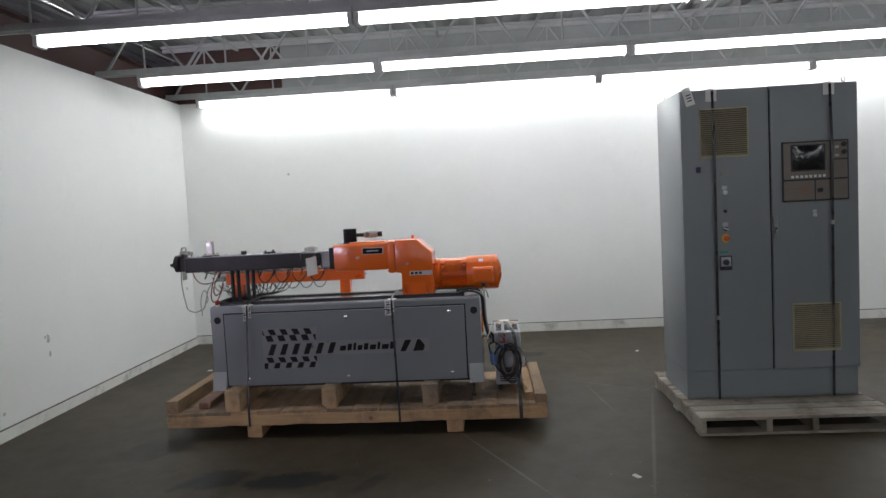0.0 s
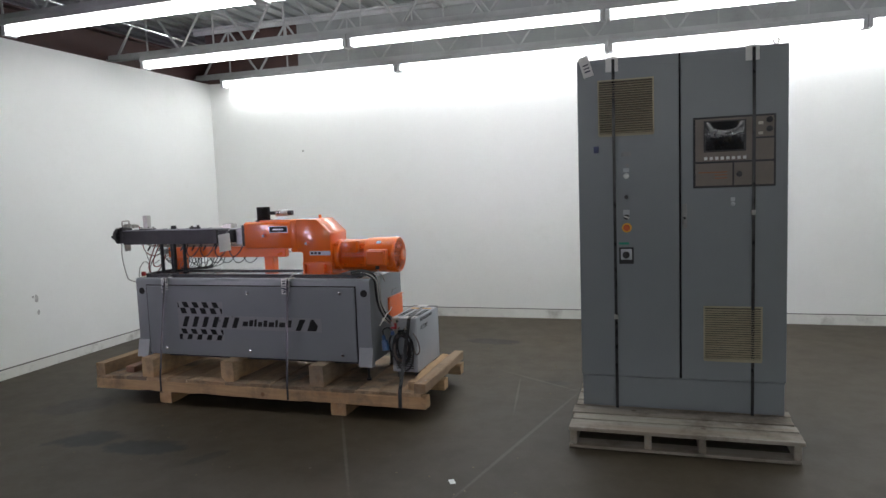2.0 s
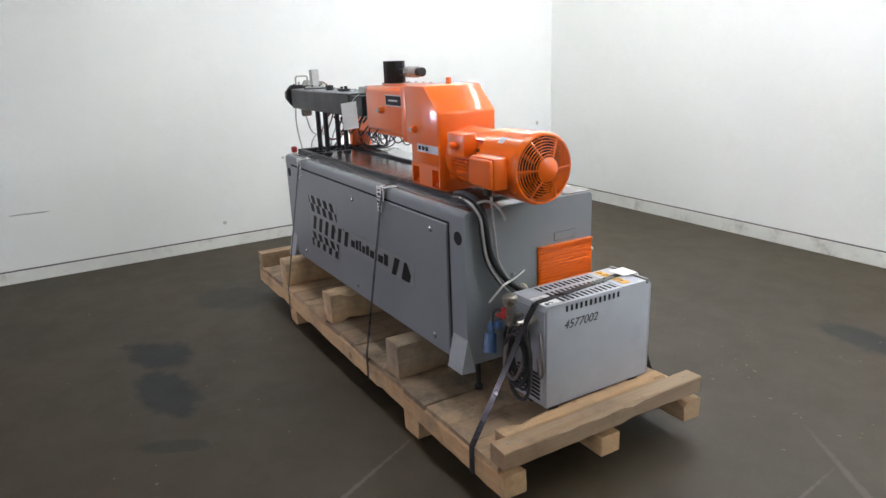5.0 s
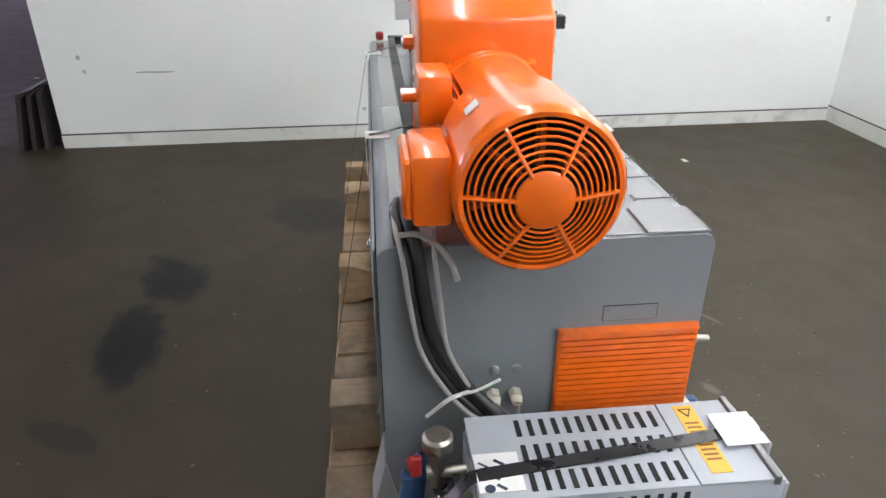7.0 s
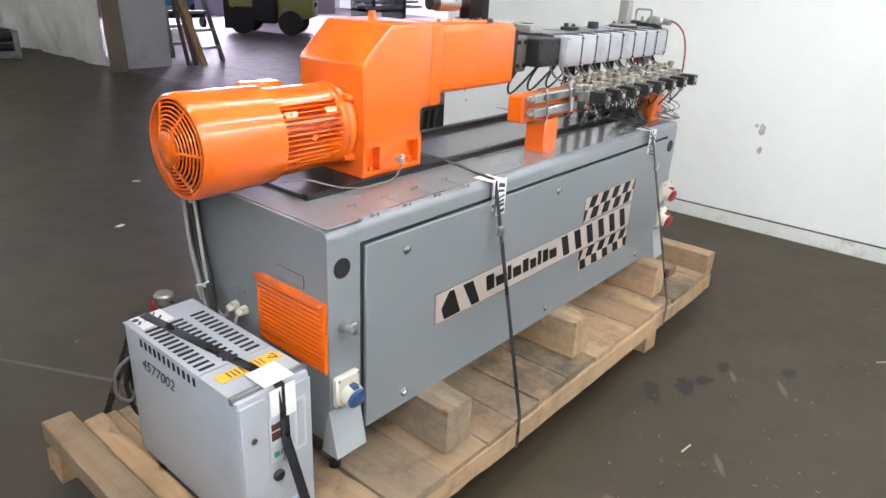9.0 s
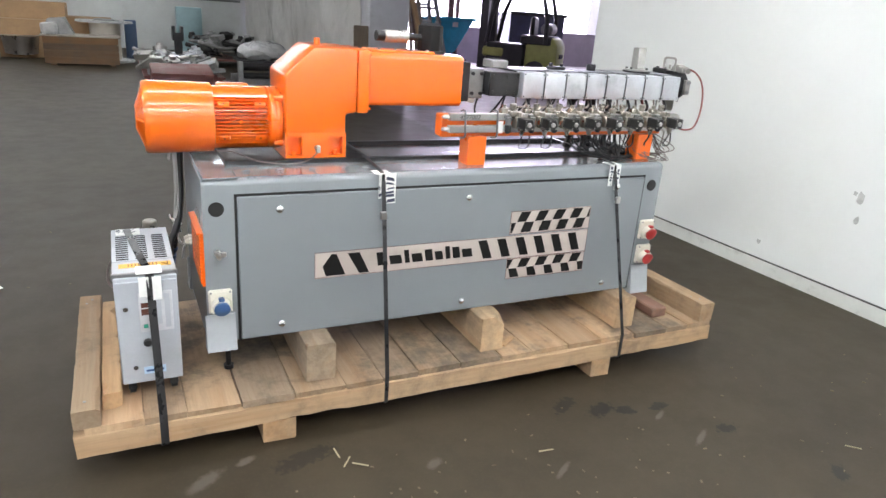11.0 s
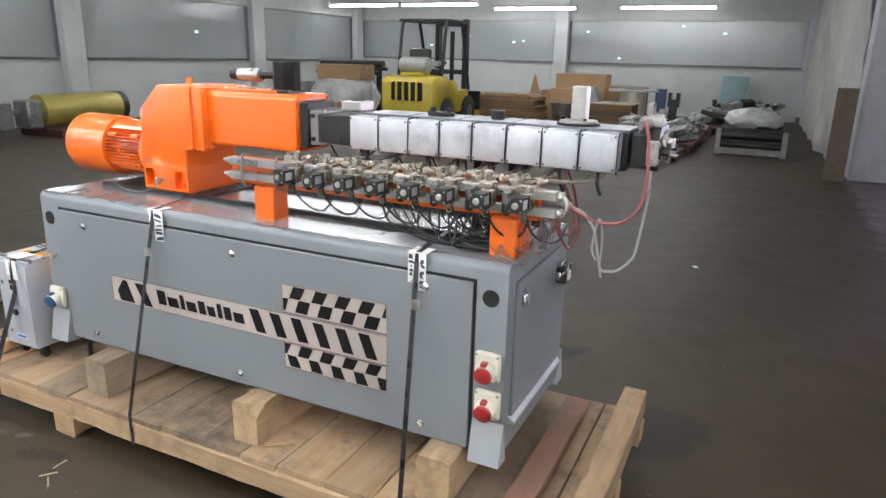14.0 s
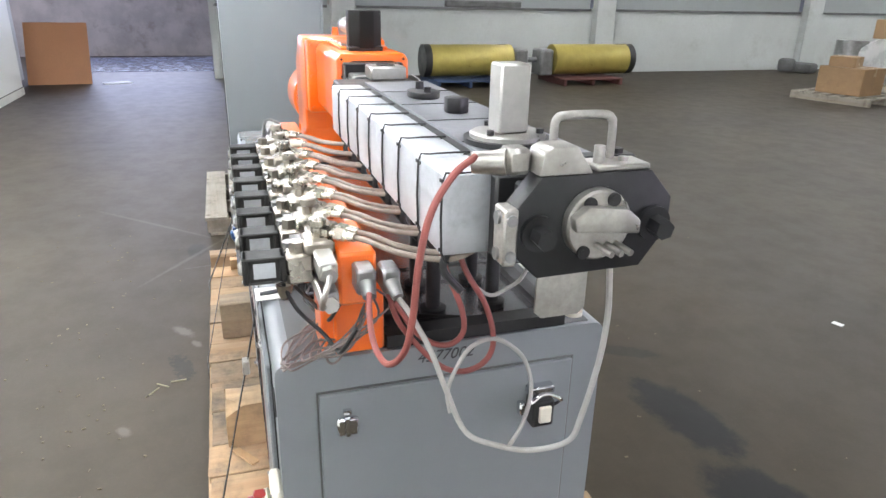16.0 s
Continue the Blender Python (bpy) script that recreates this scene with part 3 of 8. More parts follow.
single("wall_partition", tarpaulin(-1.30, SY, -8.62, 3.77), M_CONC, "creased dirty white tarpaulin hung between the two halls", "tarpaulin", kind="structure", angle=60)
single("partition_rail", G_band([(-1.30, SY, 3.735), (-1.55, -8.58, 3.735)], 0.10, 0.07, (1, 0, 0)), M_RUST, "dark rail carrying the hung tarpaulin", "rail", kind="structure")
single("pillar", G_box((-2.34, -8.74, 0), (-1.64, -8.20, 4.2), 0.02, 2), M_PILLAR, "broad pale lilac-grey painted pillar", "pillar", kind="structure")
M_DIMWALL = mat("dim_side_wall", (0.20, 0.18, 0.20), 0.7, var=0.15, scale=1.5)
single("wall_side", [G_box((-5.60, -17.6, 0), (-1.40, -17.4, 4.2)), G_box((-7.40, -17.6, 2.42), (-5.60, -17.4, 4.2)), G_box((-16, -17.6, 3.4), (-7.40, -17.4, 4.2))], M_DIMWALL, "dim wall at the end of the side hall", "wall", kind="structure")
single("door_lintel", G_box((-7.44, -17.42, 2.02), (-5.55, -17.30, 2.42), 0.01), mat("navy_lintel_paint", (0.045, 0.05, 0.085), 0.5, var=0.15), "dark navy steel lintel over the loading door", "lintel", kind="structure")
single("door_post", G_box((-7.62, -17.45, 0), (-7.42, -17.28, 2.6), 0.01), M_RUST, "red-brown steel post beside the loading door", "post", kind="structure")
single("daylight_door", G_box((-13.5, -18.3, 1.1), (-7.62, -18.2, 3.4)), M_DOORGLOW, "bright daylight in an open loading door", "door", kind="structure")
single("daylight_hatch", G_box((-7.40, -18.3, 0.0), (-5.60, -18.2, 2.05)), M_DOORGLOW, "open loading door bright with daylight", "door", kind="structure")
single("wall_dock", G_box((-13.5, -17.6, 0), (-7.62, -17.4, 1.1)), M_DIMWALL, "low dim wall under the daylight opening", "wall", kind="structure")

# Roof deck with ribs, all one mesh.
deck = [G_box((-16, -20, 3.78), (22, 6.5, 3.9))]
x = -3.0
while x < 9.0:
    deck.append(G_box((x, -2.6, 3.745), (x + 0.09, 4.2, 3.785)))
    x += 0.2
single("ceiling", deck, M_DECK, "grey ribbed steel roof deck", "ceiling", kind="structure")
single("beam_west", [G_box((-1.95, -4.2, 3.07), (-1.74, 6.3, 3.09)), G_box((-1.86, -4.2, 3.09), (-1.83, 6.3, 3.40)), G_box((-1.95, -4.2, 3.40), (-1.74, 6.3, 3.42))], M_RUST, "dark red oxide steel beam over the partition", "beam", kind="structure")
single("wall_upper_brown", G_box((-1.74, NY + 0.02, 3.06), (-0.37, NY + 0.14, 3.78)), M_RUST, "dark brown boarded gap over the wall", "wall", kind="structure")
single("wall_upper_north", G_box((-0.37, NY + 0.02, 3.06), (10.6, NY + 0.15, 3.78)), M_DECK, "grey upper wall over the white wall", "wall", kind="structure")


def joist(y, x0, x1, label="grey open-web steel roof joist"):
    """Open-web bar joist: twin angle chords and a zigzag of round bars."""
    ob = thing("roof_joist", (x0, y, 3.1), label, "roof joist", "roof joists", "structure")
    z0, z1 = 3.10, 3.72
    part("bottom_chord", [G_box((x0, y - 0.05, z0), (x1, y - 0.008, z0 + 0.012)), G_box((x0, y + 0.008, z0), (x1, y + 0.05, z0 + 0.012)), G_box((x0, y - 0.016, z0), (x1, y - 0.008, z0 + 0.06)), G_box((x0, y + 0.008, z0), (x1, y + 0.016, z0 + 0.06))], M_JOIST, ob)
    part("top_chord", [G_box((x0, y - 0.055, z1), (x1, y + 0.055, z1 + 0.025)), G_box((x0, y - 0.01, z1 - 0.05), (x1, y + 0.01, z1))], M_JOIST, ob)
    web, k, xx = [], 0, x0 + 0.1
    while xx < x1 - 0.4:
        zz = (z0 + 0.02, z1 - 0.02)
        web.append(G_cyl((xx, y, zz[k % 2]), (xx + 0.42, y, zz[(k + 1) % 2]), 0.014, n=6))
        if k % 2:
            web.append(G_cyl((xx, y, z0 + 0.02), (xx, y, z1 - 0.02), 0.010, n=6))
        xx += 0.42
        k += 1
    part("web_bars", web, M_JOIST, ob)
    return ob


joist(0.15, -1.8, 10.4)
for y in (1.86, 3.36):
    joist(y, -1.8, 10.4)
joist(-1.5, -1.8, 10.4)
# bridging angles across the joists
for x in (-0.9, 1.6, 4.6):
    single("roof_bridging", G_box((x, -2.0, 3.66), (x + 0.03, 3.45, 3.69)), M_JOIST, "grey steel angle tying the roof joists together", "bridging", kind="structure")
single("conduit", [G_cyl((-1.35, -2.0, 3.42), (-1.35, 3.4, 3.42), 0.012, n=8)], M_CHROME, "thin shiny electrical conduit under the roof", "conduit", kind="structure")


def fitting(y, x0, z=3.0, length=2.40, material=None, group="near fluorescent fittings"):
    """Eight-foot strip fitting: folded tray, lit tube, end caps and lamp holders."""
    ob = thing("ceiling_light", (x0, y, z + 0.05), "lit white fluorescent strip light under a joist, some hall rows added", "ceiling light", group)
    part("tray", G_prism([(y - 0.075, z + 0.05), (y + 0.075, z + 0.05), (y + 0.06, z + 0.10), (y - 0.06, z + 0.10)], "x", x0 - 0.02, x0 + length + 0.02), M_JOIST, ob)
    part("tube", [G_cyl((x0 + 0.03, y - 0.035, z + 0.01), (x0 + length - 0.03, y - 0.035, z + 0.01), 0.026, n=10), G_cyl((x0 + 0.03, y + 0.035, z + 0.01), (x0 + length - 0.03, y + 0.035, z + 0.01), 0.026, n=10)], material or M_TUBE, ob, "glowing white tube")
    for e in (x0, x0 + length):
        part("lamp_holder", G_box((e - 0.02, y - 0.065, z - 0.03), (e + 0.02, y + 0.065, z + 0.05), 0.006), M_JOIST, ob)
    for e in (x0 + 0.3, x0 + length - 0.3):
        part("hanger", G_cyl((e, y, z + 0.1), (e, y, 3.79 if material else z + 0.105), 0.008, n=6), M_DULL, ob)
    return ob


for y, start in ((0.15, -1.22), (1.86, -1.32), (3.36, -1.38)):
    for k in range(4):
        fitting(y, start + 2.45 * k)
# rows at y -12.5, -8.8 and -5.2 are unseen, added to brighten the hall
for y, z, xs in ((-15.8, 2.85, (9.6, 7.1)), (-16.8, 2.80, (4.6, 1.0)), (-12.5, 3.0, (0.0, 3.0, 6.0, 9.0)), (-8.8, 3.0, (0.0, 3.0, 6.0, 9.0)), (-5.2, 3.0, (0.6, 3.6, 6.6, 9.4))):
    for xx in xs:
        fitting(y, xx, z, material=M_FARTUBE, group="far fluorescent fittings")

# ---- the twin-screw extruder ----
X0, X1, Y0, Y1, ZB, ZT = 0.015, 2.025, 0.004, 0.617, 0.345, 0.947
ext = thing("extruder", (1.0, 0.3, 0.32), "grey twin-screw extruder with orange gearbox and motor on a pallet", "extruder")

# cabinet base: body with rounded top edges
prof = []
R = 0.022
for cy, a0 in ((Y1 - R, 0), (Y0 + R, 90)):
    for k in range(5):
        a = radians(a0 + 90 * k / 4)
        prof.append((cy + R * math.cos(a), ZT - R + R * math.sin(a)))
prof += [(Y0, ZB), (Y1, ZB)]
base = part("base_body", G_prism(prof, "x", X0, X1), M_GREY, ext, "grey enamelled sheet-steel base")
part("top_sheet", G_box((X0 + 0.01, Y0 + 0.03, ZT - 0.004), (X1 - 0.01, Y1 - 0.03, ZT + 0.0025)), M_GREYTOP, ext, "worn grey steel top")
part("underframe", [G_box((X0 + 0.05, Y0 + 0.05, ZB - 0.025), (X1 - 0.05, Y1 - 0.05, ZB))], M_BLACK, ext)


def latch(parent, x, y, z, s, ax="y"):
    d = Vector((0, s, 0)) if ax == "y" else Vector((s, 0, 0))
    c = Vector((x, y, z))
    o = part("latch", [G_lathe([(0, 0.013), (0.004, 0.013), (0.006, 0.010)], c, d, 16), G_box(*sort_box(c + d * 0.006 - Vector((0.009, 0.0022, 0.0022)), c + d * 0.0085 + Vector((0.009, 0.0022, 0.0022))))], M_CHROME, parent, "chrome quarter-turn latch")
    return o


def sort_box(a, b):
    return tuple(min(p, q) for p, q in zip(a, b)), tuple(max(p, q) for p, q in zip(a, b))


def rim(x0, x1, z0, z1, y, s, w=0.009):
    """A dark shadow gap round a door, recessed seal."""
    ya, yb = sorted((y, y + s * 0.0025))
    return [G_box((x0 - w, ya, z0 - w), (x0, yb, z1 + w)), G_box((x1, ya, z0 - w), (x1 + w, yb, z1 + w)), G_box((x0, ya, z1), (x1, yb, z1 + w)), G_box((x0, ya, z0 - w), (x1, yb, z0))]


M_REDINK = mat("dull_red_border_print", (0.16, 0.05, 0.04), 0.5, bump=0)


def decal(y, s, parent):
    """Foil strip with black slanted bars, arrow and blank bars in place of lettering."""
    def slab(poly, d0, d1):
        return G_prism(poly, "y", *sorted((y + s * d0, y + s * d1)))
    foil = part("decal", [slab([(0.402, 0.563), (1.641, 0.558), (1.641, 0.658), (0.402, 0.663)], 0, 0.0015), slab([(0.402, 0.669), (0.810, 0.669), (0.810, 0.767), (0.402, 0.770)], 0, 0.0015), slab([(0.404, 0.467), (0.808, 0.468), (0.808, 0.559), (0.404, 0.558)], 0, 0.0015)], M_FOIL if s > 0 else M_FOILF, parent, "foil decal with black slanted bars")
    ink = []
    ink.append(slab([(1.612, 0.604), (1.578, 0.652), (1.558, 0.650), (1.523, 0.566), (1.598, 0.566)], 0.0015, 0.0027))
    ink.append(slab([(1.515, 0.650), (1.468, 0.650), (1.428, 0.566), (1.468, 0.566)], 0.0015, 0.0027))
    step = 0.0895

    def bar(t0, t1, zt, b0, b1, zb, shift):
        xs = [max(0.406, min(0.806, q - shift)) for q in (t0, t1, b1, b0)]
        if xs[0] - xs[1] + xs[3] - xs[2] > 0.012:
            ink.append(slab([(xs[0], zt), (xs[1] - 0.0004, zt), (xs[2] - 0.0002, zb), (xs[3], zb)], 0.0015, 0.0027))
    for k in range(7):  # slanted bars of the long strip
        c = 0.957 - step * k
        if c - 0.072 > 0.404:
            ink.append(slab([(c, 0.653), (c - 0.041, 0.653), (c - 0.072, 0.572), (c - 0.031, 0.572)], 0.0015, 0.0027))
    for k in range(-1, 5):  # staggered tread blocks above and below it
        bar(0.760, 0.713, 0.765, 0.779, 0.735, 0.722, step * k)
        bar(0.741, 0.694, 0.719, 0.757, 0.709, 0.675, step * k)
        bar(0.738, 0.690, 0.555, 0.753, 0.709, 0.516, step * k)
        bar(0.797, 0.759, 0.513, 0.785, 0.741, 0.472, step * k)
    if s > 0:
        for x0, x1, z0, z1 in ((0.402, 1.641, 0.560, 0.662), (0.402, 0.810, 0.669, 0.769), (0.404, 0.808, 0.467, 0.558)):
            part("decal_edge", [slab([(x0, z0), (x1, z0), (x1, z0 + 0.0014), (x0, z0 + 0.0014)], 0.0015, 0.0022), slab([(x0, z1 - 0.0014), (x1, z1 - 0.0014), (x1, z1), (x0, z1)], 0.0015, 0.0022), slab([(x0, z0), (x0 + 0.0014, z0), (x0 + 0.0014, z1), (x0, z1)], 0.0015, 0.0022), slab([(x1 - 0.0014, z0), (x1, z0), (x1, z1), (x1 - 0.0014, z1)], 0.0015, 0.0022)], M_REDINK, foil)
    for g in ink:
        part("decal_bar", g, M_INK, foil)
    word = []
    xx = 1.400
    for w, z1 in ((0.040, 0.642), (0.050, 0.624), (0.020, 0.642), (0.045, 0.624), (0.032, 0.636), (0.034, 0.624), (0.020, 0.642), (0.032, 0.636), (0.045, 0.624)):
        word.append(slab([(xx, z1), (xx - w, z1), (xx - w - 0.008, 0.588), (xx - 0.008, 0.588)], 0.0015, 0.0027))
        xx -= w + 0.012
    for g in word:
        part("wordmark_bar", g, M_INK, foil)


for y, s, lat in ((Y1, 1, ((1.767, 0.838), (1.016, 0.841), (0.272, 0.852), (1.765, 0.394), (1.013, 0.391), (0.280, 0.392))), (Y0, -1, ((1.800, 0.848), (1.036, 0.840), (1.800, 0.398), (1.036, 0.398), (0.280, 0.398)))):
    ya, yb = sorted((y, y + s * 0.011))
    gap = part("door_gap", rim(0.120, 1.911, 0.352, 0.888, y, s), M_DARK, ext)
    door = part("access_door", G_box((0.120, ya, 0.348), (1.911, yb, 0.888), 0.003), M_GREY, ext, "wide grey access door")
    yo = y + s * 0.011
    for lx, lz in lat:
        latch(door, lx, yo, lz, s)
    decal(yo, s, door)
    for hx in (0.066, 1.980):
        part("lifting_hole", [G_lathe([(0, 0.026), (0.002, 0.026), (0.002, 0.021)], (hx, y, 0.846), (0, s, 0), 24), G_lathe([(0, 0.0215), (0.0012, 0.0215)], (hx, y, 0.846), (0, s, 0), 24)], M_DARK, ext)
    # slanted covers over the feet
    for fx0, fx1 in ((X0 - 0.008, 0.108), (1.930, X1 + 0.008)):
        part("foot_cover", G_prism([(y, 0.455), (y + s * 0.004, 0.455), (y + s * 0.034, 0.322), (y - s * 0.03, 0.318)], "x", fx0, fx1), M_FOOT, ext, "pale grey slanted foot cover")

for fy in (0.10, 0.54):
    part("levelling_foot", G_cyl((1.95, fy, 0.200), (1.95, fy, 0.345), 0.010, n=12), M_BLACK, ext)
    part("levelling_pad", G_cyl((1.95, fy, 0.192), (1.95, fy, 0.207), 0.018, n=16), M_BLACK, ext)
# die-end door with two latches
part("door_gap", [G_box((X0 - 0.0025, 0.065, 0.430), (X0, 0.068, 0.885)), G_box((X0 - 0.0025, 0.548, 0.430), (X0, 0.551, 0.885)), G_box((X0 - 0.0025, 0.068, 0.882), (X0, 0.548, 0.885))], M_SILL, ext)
edoor = part("end_door", G_box((X0 - 0.008, 0.069, 0.445), (X0, 0.547, 0.881), 0.002), M_GREY, ext, "grey end door")
part("sill_angle", G_prism([(X0, 0.428), (X0 - 0.02, 0.428), (X0 - 0.02, 0.436), (X0, 0.452)], "y", 0.06, 0.56), M_ALU, ext)
part("over_centre_latch", [G_box((X0 - 0.020, 0.482, 0.800), (X0 - 0.008, 0.520, 0.836), 0.004), G_cyl((X0 - 0.022, 0.502, 0.805), (X0 - 0.022, 0.502, 0.84), 0.005, n=8), G_box((X0 - 0.016, 0.494, 0.842), (X0 - 0.008, 0.508, 0.850))], M_CHROME, edoor)
sock = part("cable_socket", [G_box((X0 - 0.045, 0.118, 0.765), (X0 - 0.008, 0.162, 0.822), 0.004)], M_BLACKP, edoor, "open black cable socket with steel clips")
part("contact_insert", G_box((X0 - 0.052, 0.127, 0.778), (X0 - 0.044, 0.151, 0.812), 0.002), M_IVORY, sock)
part("locking_clip", [G_tube([(X0 - 0.03, 0.165, 0.80), (X0 - 0.05, 0.172, 0.825), (X0 - 0.045, 0.14, 0.838), (X0 - 0.05, 0.11, 0.825), (X0 - 0.03, 0.112, 0.80)], 0.004), G_box((X0 - 0.03, 0.112, 0.826), (X0 - 0.008, 0.165, 0.842), 0.003), G_box((X0 - 0.03, 0.168, 0.785), (X0 - 0.012, 0.182, 0.812), 0.003)], M_CHROME, sock)

# motor end: orange vent grille, plate, glands
gr = part("vent_grille", G_box((X1, 0.341, 0.570), (X1 + 0.003, 0.609, 0.760)), M_ORANGE_IN, ext, "orange louvred vent grille")
for k in range(14):
    z = 0.574 + 0.0131 * k
    part("louvre", G_prism([(X1 + 0.003, z + 0.001), (X1 + 0.014, z - 0.001), (X1 + 0.014, z + 0.0080), (X1 + 0.003, z + 0.0100)], "y", 0.343, 0.607), M_ORANGE, gr)
part("grille_frame", [G_box((X1, 0.338, 0.566), (X1 + 0.010, 0.343, 0.762)), G_box((X1, 0.607, 0.566), (X1 + 0.010, 0.612, 0.762)), G_box((X1, 0.343, 0.757), (X1 + 0.022, 0.607, 0.762))], M_ORANGE, gr)
part("plate_gap", [G_box((X1, 0.4215, 0.7735), (X1 + 0.0008, 0.5275, 0.8075))], M_DARK, ext)
part("blank_plate", [G_box((X1, 0.423, 0.775), (X1 + 0.002, 0.526, 0.806)), G_cyl((X1, 0.431, 0.797), (X1 + 0.004, 0.431, 0.797), 0.003, n=8), G_cyl((X1, 0.519, 0.797), (X1 + 0.004, 0.519, 0.797), 0.003, n=8), G_cyl((X1, 0.519, 0.782), (X1 + 0.004, 0.519, 0.782), 0.003, n=8)], M_GREY, ext)
for gy in (0.219, 0.262):
    part("cable_gland", [G_cyl((X1, gy, 0.618), (X1 + 0.018, gy, 0.618), 0.014, n=6), G_cyl((X1 + 0.018, gy, 0.618), (X1 + 0.032, gy, 0.614), 0.012, 0.009, n=12)], M_IVORY, ext)
    part("blanking_plug", G_lathe([(0, 0.010), (0.004, 0.010), (0.006, 0.007)], (X1, gy, 0.676), (1, 0, 0), 12), M_GREY, ext)

# back posts: blue and red power sockets, spigot
def power_socket(x, z, colour, plug):
    bx = part("power_socket", G_box((x - 0.040, Y1, z - 0.045), (x + 0.040, Y1 + 0.022, z + 0.045), 0.006), M_IVORY, ext, "ivory power socket box")
    part("socket_collar", G_lathe([(0, 0.031), (0.022, 0.031), (0.026, 0.027)], (x, Y1 + 0.020, z - 0.006), (0, 1, -0.28), 20), M_IVORY, bx, "ivory socket collar")
    part("socket_lid", [G_lathe([(0, 0.027), (0.010, 0.028), (0.016, 0.018)], (x, Y1 + 0.046, z - 0.012), (0, 1, -0.28), 20), G_box((x - 0.010, Y1 + 0.03, z + 0.012), (x + 0.010, Y1 + 0.052, z + 0.026), 0.003)], colour, bx, plug)
    for dx, dz in ((-0.033, 0.038), (0.033, 0.038), (0.033, -0.038), (-0.033, -0.038)):
        part("screw", G_cyl((x + dx, Y1 + 0.02, z + dz), (x + dx, Y1 + 0.0235, z + dz), 0.004, n=8), M_DULL, bx)


power_socket(0.062, 0.638, M_RED, "red socket lid")
power_socket(0.058, 0.516, M_RED, "red socket lid")
power_socket(1.980, 0.510, M_BLUE, "blue socket lid")
part("drain_spigot", [G_cyl((1.982, Y1, 0.690), (1.982, Y1 + 0.022, 0.690), 0.012, n=6), G_cyl((1.982, Y1 + 0.022, 0.690), (1.982, Y1 + 0.05, 0.687), 0.008, n=12), G_box((1.955, Y1 + 0.02, 0.681), (1.975, Y1 + 0.03, 0.700), 0.003)], M_STEEL, ext)

# on the top: black bed with rails, hatch plates and hooks, red button
part("bed_rail", [G_box((0.03, 0.085, ZT), (1.915, 0.112, ZT + 0.022)), G_box((0.03, 0.392, ZT), (1.915, 0.412, ZT + 0.018)), G_box((0.022, 0.085, ZT), (0.06, 0.425, ZT + 0.024))], M_BLACK, ext, "black steel bed rail")
part("bed_plate", G_box((1.36, 0.112, ZT), (1.912, 0.402, ZT + 0.012), 0.002), M_BLACK, ext)
part("drip_tray", [G_box((0.06, 0.110, ZT + 0.0025), (1.36, 0.400, ZT + 0.006)), G_box((0.06, 0.400, ZT + 0.0025), (1.36, 0.406, ZT + 0.014)), G_box((0.06, 0.104, ZT + 0.0025), (1.36, 0.110, ZT + 0.014))], M_POLISH, ext, "bright steel drip tray")
part("hatch_gap", G_box((1.904, 0.487, ZT + 0.001), (2.0195, 0.6095, ZT + 0.0032)), M_SILL, ext)
part("hatch_plate", G_box((1.907, 0.490, ZT), (2.018, 0.608, ZT + 0.006), 0.002), M_GREYTOP, ext)
for hx in (1.859, 1.742, 1.623, 1.497):
    part("slot_joint", G_box((hx - 0.0005, 0.517, ZT + 0.002), (hx + 0.0005, 0.607, ZT + 0.0036)), M_SILL, ext)
    part("wire_hook", [G_tube([(hx + 0.010, 0.519, ZT), (hx + 0.010, 0.519, ZT + 0.007), (hx - 0.010, 0.519, ZT + 0.007), (hx - 0.010, 0.519, ZT)], 0.0018, 6, 3)], M_GREYTOP, ext)
    part("stud", [G_cyl((hx + 0.010, 0.604, ZT), (hx + 0.010, 0.604, ZT + 0.005), 0.003, n=8), G_cyl((hx - 0.012, 0.604, ZT), (hx - 0.012, 0.604, ZT + 0.005), 0.003, n=8)], M_GREYTOP, ext)
part("plug_ring", G_lathe([(0, 0.013), (0.004, 0.013), (0.004, 0.009)], (1.785, 0.456, ZT), (0, 0, 1), 20), M_GREYTOP, ext)
btn = part("emergency_button", G_lathe([(0, 0.018), (0.012, 0.018), (0.012, 0.016)], (0.055, 0.050, ZT), (0, 0, 1), 20), M_IVORY, ext)
part("button_cap", G_lathe([(0.012, 0.013), (0.018, 0.017), (0.040, 0.017), (0.045, 0.012)], (0.055, 0.050, ZT), (0, 0, 1), 20), M_RED, btn, "red mushroom button")

# gearbox: cast housing
gbx = part("gearbox", [G_prism([(1.454, 1.042), (1.690, 1.042), (1.690, 1.276), (1.580, 1.377), (1.412, 1.377), (1.412, 1.135), (1.454, 1.130)], "y", 0.106, 0.384, 0.010)], M_ORANGE, ext, "glossy orange cast gearbox")
part("gearbox_flange", G_box((1.358, 0.112, 1.132), (1.4105, 0.380, 1.374), 0.012, 2), M_ORANGE, gbx)
foot = part("gearbox_foot", [G_box((1.453, 0.1050, 0.958), (1.691, 0.3850, 0.974), 0.002)], M_ORANGE, gbx, "orange foot with bolt pockets")
part("foot_core", G_box((1.458, 0.136, 0.974), (1.686, 0.354, 1.044)), M_ORANGE, foot)
for fx0, fx1, fz in ((1.4536, 1.466, 0.972), (1.520, 1.628, 0.972), (1.680, 1.6904, 0.972), (1.466, 1.520, 1.044), (1.628, 1.680, 1.044)):
    part("foot_rib", G_box((fx0, 0.1056, fz), (fx1, 0.3844, 1.060)), M_ORANGE, foot)
